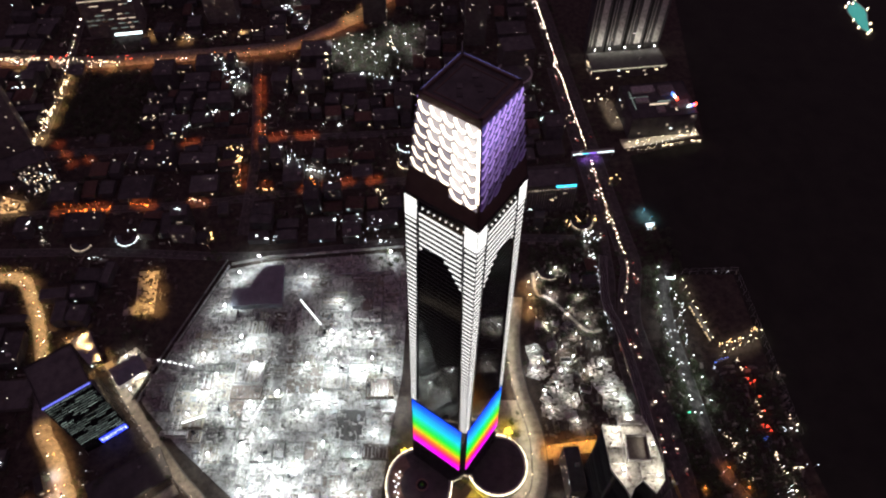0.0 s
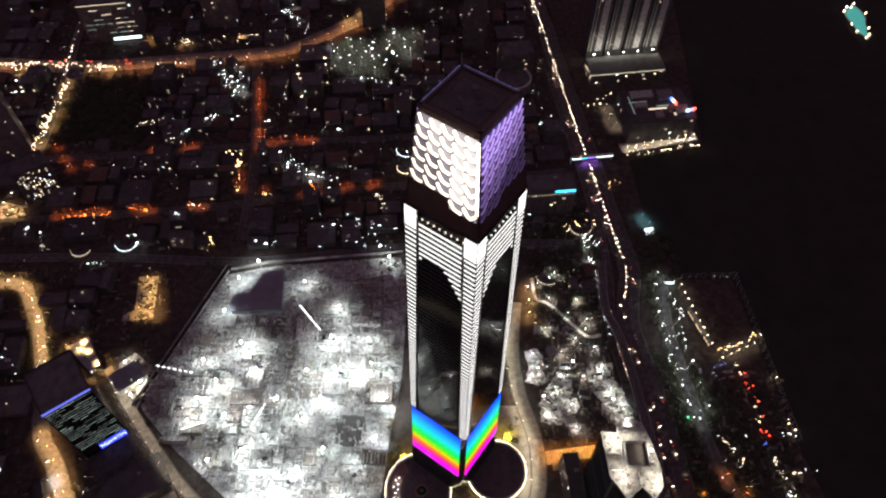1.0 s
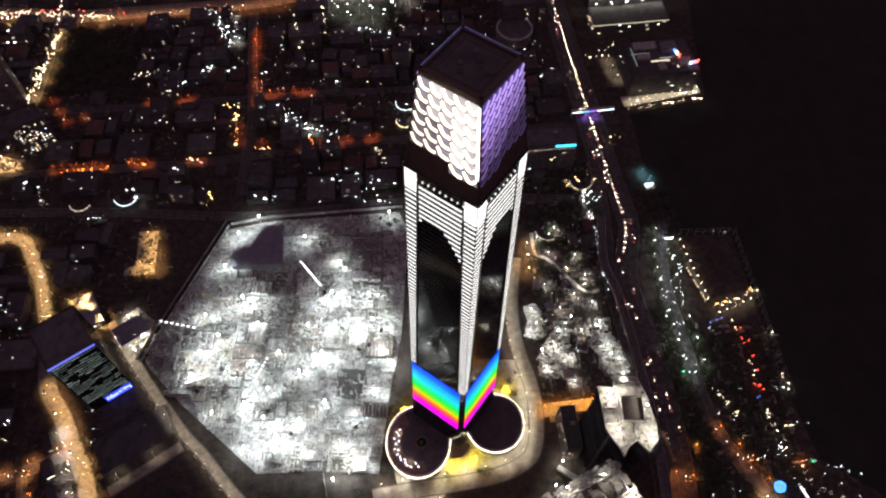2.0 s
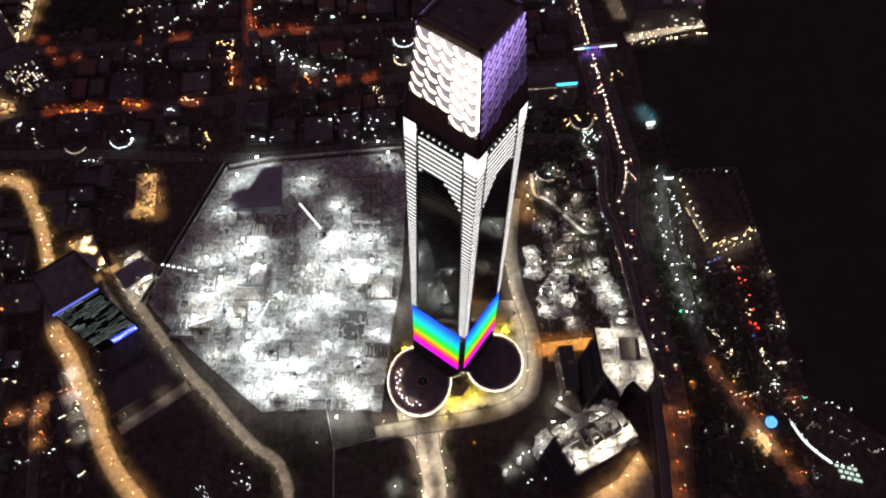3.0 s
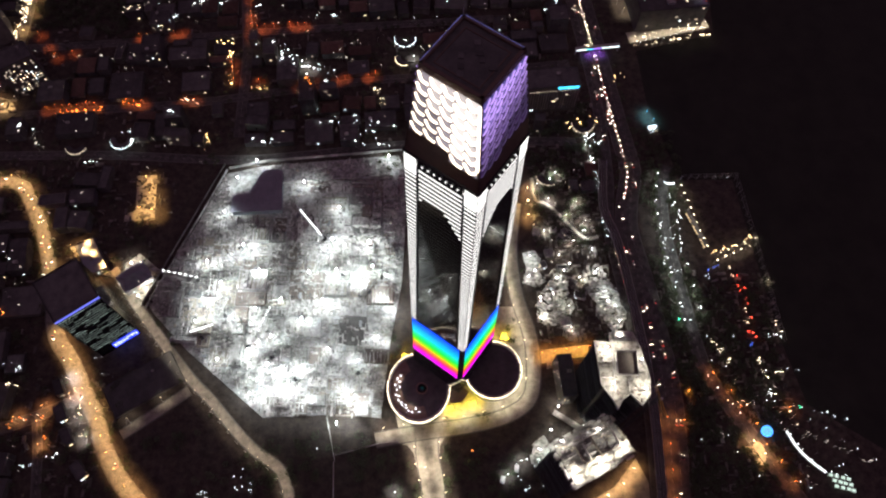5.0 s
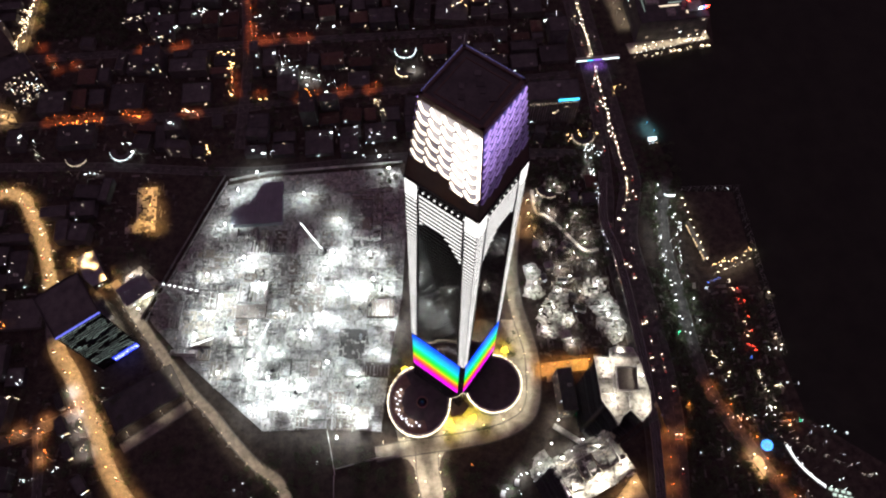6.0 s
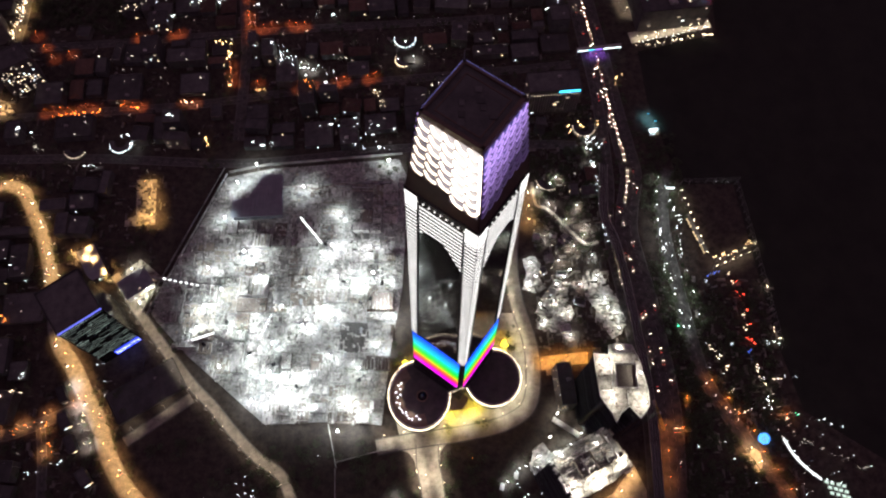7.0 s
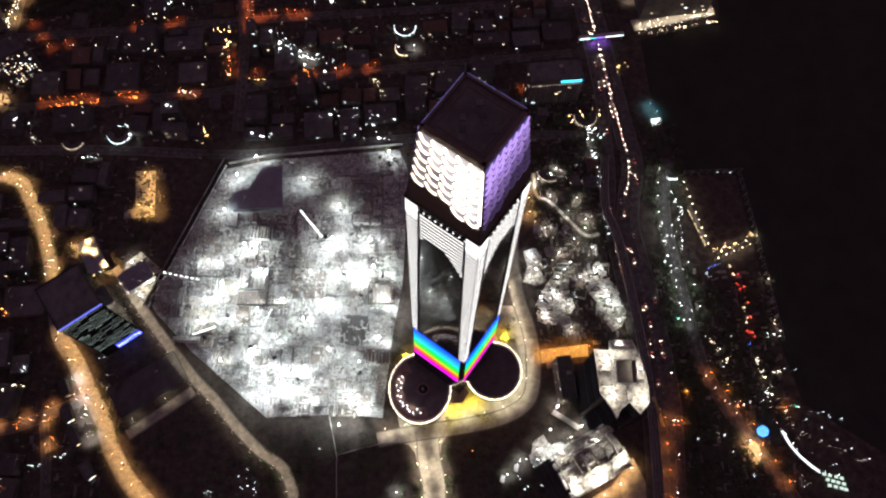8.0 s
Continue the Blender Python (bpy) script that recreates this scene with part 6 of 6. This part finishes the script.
bm = bmesh.new()
for i in range(2600):
    x, y, w, d, z = RNG.choice(DECKS)
    x, y = x + RNG.uniform(-w / 2, w / 2), y + RNG.uniform(-d / 2, d / 2)
    s, t, h, a = RNG.uniform(0.3, 2.4), RNG.uniform(0.15, 0.7), RNG.choice((0.2, 0.4, 0.8, 1.6, 2.6)) * RNG.uniform(0.6, 1.3), RNG.choice((0, math.pi / 2, math.pi / 2, math.pi / 2, RNG.uniform(0, 3)))
    c, n = math.cos(a), math.sin(a)
    q = [(x + c * p * s - n * r * t, y + n * p * s + c * r * t) for p, r in ((-1, -1), (1, -1), (1, 1), (-1, 1))]
    hexa(bm, [(*v, z) for v in q] + [(*v, z + h) for v in q])
tagged(part("deck_clutter", bm, DARK_SCRAP), "boards, props and tools lying on the concrete decks", "building scraps", kind="stuff")

# ---- trees ----
def tree(height, seed):
    r = random.Random(seed)
    ob = thing("tree", 0, -5000, label="leafy street tree with an uneven dark crown", category="tree", group="street trees")
    bm = bmesh.new()
    drum(bm, 0, 0, 0.3, 0.16, 0, height * 0.55, 7)
    for i in range(5):
        a = i * 1.3 + r.uniform(0, 0.6)
        bar(bm, (0, 0, height * (0.35 + 0.04 * i)), (math.cos(a) * height * 0.25, math.sin(a) * height * 0.25, height * (0.6 + 0.05 * i)), 0.14, 0.14)
    part("trunk", bm, BARK, ob)
    verts, faces = [], []
    clumps = [(r.gauss(0, 0.2) * height, r.gauss(0, 0.2) * height, height * r.uniform(0.5, 0.98), height * r.uniform(0.09, 0.17)) for i in range(16)]
    for cx, cy, cz, cr in clumps:
        for j in range(34):
            d = Vector((r.gauss(0, 1), r.gauss(0, 1), r.gauss(0, 0.8))).normalized() * cr * r.uniform(0.5, 1.05)
            u = Vector((r.gauss(0, 1), r.gauss(0, 1), r.gauss(0, 1))).normalized() * 0.32
            v = u.orthogonal().normalized() * 0.22
            c = Vector((cx, cy, cz)) + d
            k = len(verts)
            verts += [c - u, c + v, c + u, c - v]
            faces.append((k, k + 1, k + 2, k + 3))
    me = bpy.data.meshes.new("crown")
    me.from_pydata([tuple(v) for v in verts], [], faces)
    me.materials.append(LEAF)
    cr = new("crown", me)
    cr.parent = ob
    return ob


trees = [tree(9, 3), tree(7, 8), tree(11, 12)]
spots = [(-250, 462), (-262, 463), (-256, 470), (-60, 458), (-70, 466), (-52, 462), (-62, 474), (-40, 470), (70, 262), (66, 276), (72, 284), (58, 268), (-44, 246), (-40, 254), (-46, 262), (8, 184), (36, 188), (-4, 186), (44, 190)]
spots += [(x, y) for x, y, a in along(offset(R_PROM, -9), 9, 6)][:16] + [(x, y) for x, y, a in along(offset(R_PROM, 9.5), 14, 3)][:12] + [(230 + RNG.uniform(-8, 8), 288 + RNG.uniform(-12, 12)) for i in range(6)]
spots += [(190, 318), (192, 296), (186, 268), (140, 290), (142, 312), (82, 338)]
spots += [(100 + RNG.uniform(0, 40), 360 + RNG.uniform(0, 70)) for i in range(6)]
for i, (x, y) in enumerate(spots):
    m = pose(x, y, 0.02, 0, 0, RNG.uniform(0, 360))
    t = trees[i % 3]
    if i < 3:
        t.matrix_basis = m
    else:
        copy_thing(t, m)

# dense crowns between the houses, one joined canopy
r = random.Random(31)
verts, faces = [], []
n = 0
edges = []
for ln, d, q in ((R_SODIUM, 10.5, 0.45), (R_SODIUM, -10.5, 0.45), (R_CURVE, 10, 0.5), (R_CURVE, -10, 0.5), (R_DIAG, 7.5, 0.22), (R_DIAG, -7.5, 0.22), (R_MAIN, 14, 0.5), (R_MAIN, -14, 0.4), (R_PROM, 7, 0.5), (R_PROM, -7, 0.5), (R_OH, 6, 0.3), (R_OH, -6, 0.3), (R_OH2, 6, 0.3), (R_OH2, -6, 0.3), (R_OV, 6, 0.3), (R_HIGH, -15, 0.3), (R_HIGH, 15, 0.3), (R_RING, 9, 0.2)):
    edges += [(x + r.uniform(-1.5, 1.5), y + r.uniform(-1.5, 1.5)) for x, y, a in along(offset(ln, d), 5, r.uniform(0, 4)) if r.random() < q and y > 60]
while n < 4500 + len(edges):
    side = n >= 4500
    x, y = edges[n - 4500] if side else r.choice(((r.uniform(-640, 150), r.uniform(486, 980)), (r.uniform(-640, 150), r.uniform(486, 980)), (r.uniform(-520, -300), r.uniform(60, 480)), (r.uniform(95, 178), r.uniform(262, 560)), (r.uniform(225, 330), r.uniform(110, 330)), (r.uniform(206, 262), r.uniform(110, 520)), (r.uniform(-290, 95), r.uniform(30, 170)), (r.uniform(-505, -390), r.uniform(645, 780)), (r.uniform(-172, -40), r.uniform(764, 892))))
    n += 1
    if any(away(x, y, ln) < wd / 2 + (0.2 if side else 1.5) for ln, wd in ROADS.values()) or any(math.hypot(x - a, y - b) < c * 0.8 for a, b, c in LOTS) or any(inside(x, y, p) for p in BLOCKED) or any(math.hypot(x - a, y - b) < c * 0.8 for a, b, c in WIDE[:18]) or (noise.noise((x * 0.012, y * 0.012, 0)) < -0.25 and not inside(x, y, GROVE)):
        continue
    if inside(x, y, [(110, 150), (205, 180), (205, 262), (92, 262), (84, 150)]) or inside(x, y, [(144, 346), (166, 352), (188, 322), (192, 284), (172, 268), (148, 296)]) or (84 < x < 192 and 272 < y < 358) or (88 < x < 150 and y < 430 and r.random() < 0.6):
        continue
    top, wide = (r.uniform(3, 7), r.uniform(1.6, 3.4)) if side else (r.uniform(4.5, 9.5), r.uniform(2.5, 5.0))
    for k in range(44):
        a, q = r.uniform(0, 6.283), wide * math.sqrt(r.random())
        c = Vector((x + math.cos(a) * q, y + math.sin(a) * q, top * (1 - 0.55 * (q / wide) ** 2) * r.uniform(0.65, 1.05)))
        u = Vector((r.gauss(0, 1), r.gauss(0, 1), r.gauss(0, 0.5))).normalized() * r.uniform(0.5, 0.95)
        v = u.cross(Vector((r.gauss(0, 0.5), r.gauss(0, 0.5), 1))).normalized() * 0.55
        i = len(verts)
        verts += [c - u, c + v, c + u, c - v]
        faces.append((i, i + 1, i + 2, i + 3))
me = bpy.data.meshes.new("tree_canopy")
me.from_pydata([tuple(v) for v in verts], [], faces)
me.materials.append(LEAF)
tagged(new("tree_canopy", me), "dense dark tree crowns between houses and streets", "trees", kind="stuff")

# low walls, sheds and stored goods round the houses
bm = bmesh.new()
n = 0
while n < 3600:
    n += 1
    x, y = r.choice(((r.uniform(-620, 140), r.uniform(486, 940)), (r.uniform(-620, 140), r.uniform(486, 800)), (r.uniform(-480, -290), r.uniform(110, 480)), (r.uniform(95, 178), r.uniform(262, 560)), (r.uniform(215, 340), r.uniform(110, 340))))
    if any(away(x, y, ln) < wd / 2 + 2 for ln, wd in ROADS.values()) or any(abs(x - a) < c + 1 and abs(y - b) < d + 1 for a, b, c, d, e in HEIGHTS) or any(inside(x, y, p) for p in BLOCKED):
        continue
    s, t, h, a = r.uniform(0.5, 4.5), r.uniform(0.3, 1.6), r.uniform(0.4, 2.8), r.choice((0.06, 0.06, 1.6, 1.6, r.uniform(0, 3)))
    c, q = math.cos(a), math.sin(a)
    pts = [(x + c * u * s - q * v * t, y + q * u * s + c * v * t) for u, v in ((-1, -1), (1, -1), (1, 1), (-1, 1))]
    hexa(bm, [(*v, 0) for v in pts] + [(*v, h) for v in pts])
tagged(part("yard_clutter", bm, CLUTTER), "low walls, sheds and stored goods around the houses", "clutter", kind="stuff")

# huts and small structures east of the drive
for i in range(16):
    x, y = RNG.uniform(96, 142), RNG.uniform(272, 405)
    if away(x, y, R_RING) < 14 or away(x, y, R_PATH) < 7:
        continue
    building(x, y, RNG.uniform(5, 12), RNG.uniform(4, 8), RNG.uniform(2.6, 5), RNG.uniform(-40, 40), 0.5, RNG.random() < 0.3, label="small low pavilion among dark trees", most=2, name="pavilion", category="pavilion", wall=CONCRETE, roof=RNG.choice((CONCRETE, DARK_ROOF, PALE_CONCRETE)))
garden = street_lamp(7, G_WHITE, (1.0, 0.96, 0.86), 9500, size=0.6, label="white garden lamp beside small pavilions", group="garden lamps")
lamp_set(garden, [(x, y, a) for x, y, a in along(offset(R_PATH, 3.5), 26, 10)] + [(121, 455, 0), (104, 446, 0), (102, 290, 0), (112, 312, 0), (126, 300, 0), (120, 356, 0), (136, 372, 0), (106, 384, 0), (140, 330, 0), (128, 276, 0), (150, 395, 0), (142, 420, 0)])
walkway = tagged(new("covered_walkway"), "long covered walkway with a white light band", "walkway")
line = smooth([(325, 178), (332, 163), (342, 151), (354, 141)], 4)
bm = bmesh.new()
strip(bm, line, -1.5, 1.5, 4.6, 4.9)
roof_ob = part("canopy", bm, PALE_CONCRETE, walkway)
bm = bmesh.new()
strip(bm, line, -0.9, 0.9, 4.904, 5.1)
part("light_band", bm, glow("walkway_light", (0.95, 1.0, 1.0), 1.6), roof_ob)
for x, y, a in along(line, 8, 2):
    bm = bmesh.new()
    drum(bm, x, y, 0.18, 0.18, 0, 4.596, 6)
    part("post", bm, STEEL, walkway)
for i in range(12):
    st = thing("market_stall", 360 + 5 * (i % 4) + 1.5 * (i // 4) + RNG.uniform(-0.6, 0.6), 139 - 5 * (i // 4) - 1.2 * (i % 4), 0, -12, "small market stall with a glowing white roof", "stall", "market stalls")
    bm = bmesh.new()
    box(bm, -1.8, 1.8, -1.4, 1.4, 2.5, 3.3, 0.7)
    part("roof", bm, glow("stall_light", (0.8, 1.0, 0.88), 0.7), st)
    for a in (-1.6, 1.6):
        for b in (-1.2, 1.2):
            bm = bmesh.new()
            drum(bm, a, b, 0.08, 0.08, 0, 2.496, 6)
            part("post", bm, STEEL, st)
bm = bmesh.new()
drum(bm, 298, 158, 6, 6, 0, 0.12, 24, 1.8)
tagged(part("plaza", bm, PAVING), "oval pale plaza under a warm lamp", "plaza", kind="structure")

# ---- golf club side ----
cyan = street_lamp(7, G_CYAN, (0.3, 0.8, 1.0), 6000, size=0.8, label="cyan floodlight beside a small kiosk", group="cyan floodlights")
lamp_set(cyan, [(233, 540, 270), (240, 530, 270)])
green = street_lamp(6, G_GREEN, (0.05, 1.0, 0.35), 3500, size=1.4, label="green garden floodlight among trees", group="garden lights")
lamp_set(green, [(236, 287, 0), (126, 213, 90)])
red = street_lamp(5, G_RED, (1, 0.1, 0.05), 400, size=0.9, label="red lamp along the dark field", group="red lamps")
lamp_set(red, [(303, 336, 0), (308, 322, 0), (309, 305, 0), (310, 290, 0), (309, 274, 0), (311, 270, 0)])
poles = street_lamp(8, G_WARM, WARM, 900, size=0.7, label="warm lamp on the driving range fence", group="fence lamps")
lamp_set(poles, [(258 + 2.2 * i, 440 - 9 * i, 0) for i in range(9)] + [(284 + 4.5 * i, 352 + (6 if i % 2 else 0) + 2 * i, 0) for i in range(9)] + [(328, 378, 0), (333, 330, 0), (318, 212, 0), (314, 228, 0), (336, 275, 0)])
fence = tagged(new("net_fence"), "thin steel net fence along the dark driving range", "fence")
for x, y, a in along([(322, 453), (330, 376), (339, 272)], 9) + along([(262, 452), (320, 455)], 9):
    bm = bmesh.new()
    drum(bm, 0, 0, 0.25, 0.2, 0, 11, 6)
    part("post", bm, STEEL, fence).matrix_local = pose(x, y, 0)
    for h in (5.5, 10.6):
        bm = bmesh.new()
        box(bm, 0, 9, -0.06, 0.06, h, h + 0.15)
        part("rail", bm, STEEL, fence).matrix_local = pose(x, y, 0, 0, 0, a)
bays = thing("range_bays", 263, 413, 0, -71, "long open canopy with warm lights over driving range bays", "canopy")
bm = bmesh.new()
box(bm, 0, 46, -2.5, 2.5, 4.0, 4.3)
part("canopy", bm, DARK_ROOF, bays)
for k in range(12):
    bm = bmesh.new()
    box(bm, k * 4 + 0.6, k * 4 + 0.8, -2.2, -2.0, 0, 3.996)
    part("post", bm, STEEL, bays)
    if k not in (0, 4, 8):
        bm = bmesh.new()
        box(bm, k * 4 + 0.3, k * 4 + 3.1, -3.0, -2.55, 3.6, 4.2)
        part("bay_light", bm, G_BAY, bays, "warm bay light")
pool = thing("swimming_pool", 616, 925, 0.05, 3, "long lit turquoise swimming pool beyond the golf course", "swimming pool")
shore = []
for i in range(48):
    a = radians(i * 7.5)
    q = 10.5 * (1 + 0.2 * math.sin(2 * a + 0.7) + 0.16 * math.sin(3 * a) + 0.08 * math.sin(7 * a))
    shore.append((q * math.cos(a), 3.6 * q * math.sin(a)))
bm = bmesh.new()
slab(bm, [(x * 1.14, y * 1.06) for x, y in shore], 0, 0.2)
part("rim", bm, PALE_CONCRETE, pool)
bm = bmesh.new()
slab(bm, shore, 0.2, 0.26)
part("water", bm, POOL, pool, "glowing turquoise water")
for i in (2, 7, 11, 15, 20, 26, 29, 34, 38, 43):
    bm = bmesh.new()
    drum(bm, shore[i][0] * 1.3, shore[i][1] * 1.1, 0.9, 0.6, 0, 3.2, 8)
    part("pool_lamp", bm, G_FAR_W if i % 3 else G_FAR_C, pool, "small bright poolside lamp")
globe = thing("light_sculpture", 306, 177, label="round blue light sculpture on a plinth", category="light sculpture")
bm = bmesh.new()
bmesh.ops.create_icosphere(bm, subdivisions=2, radius=3.6, matrix=Matrix.Translation((0, 0, 6.4)))
part("core", bm, glow("globe_core", (0.5, 0.75, 1.0), 0.35), globe, "pale glowing core")
ball, bm = bmesh.new(), bmesh.new()
bmesh.ops.create_icosphere(ball, subdivisions=2, radius=5, matrix=Matrix.Translation((0, 0, 6.4)))
for e in ball.edges:
    bar(bm, e.verts[0].co, e.verts[1].co, 0.34, 0.34)
ball.free()
part("lattice_globe", bm, glow("blue_globe", (0.06, 0.32, 1.0), 2.2), globe, "bright blue lattice of light tubes")
bm = bmesh.new()
drum(bm, 0, 0, 2.5, 1.8, 0, 1.5, 16)
part("plinth", bm, CONCRETE, globe)
hut = building(238, 518, 12, 7, 4, 10, 1.0, label="small kiosk with a bright white roof light", most=6, roof=PALE_CONCRETE)
bm = bmesh.new()
box(bm, -5, 5, -2.6, 2.6, 4.3, 4.8)
part("light_panel", bm, G_WIN_COOL, hut)
gate = building(249, 448, 10, 5, 4, 0, 1.0, label="small gatehouse with a white light box", most=6)
bm = bmesh.new()
box(bm, -4.5, 4.5, -2.9, -2.6, 2.2, 4.4)
part("light_panel", bm, G_WIN_COOL, gate)
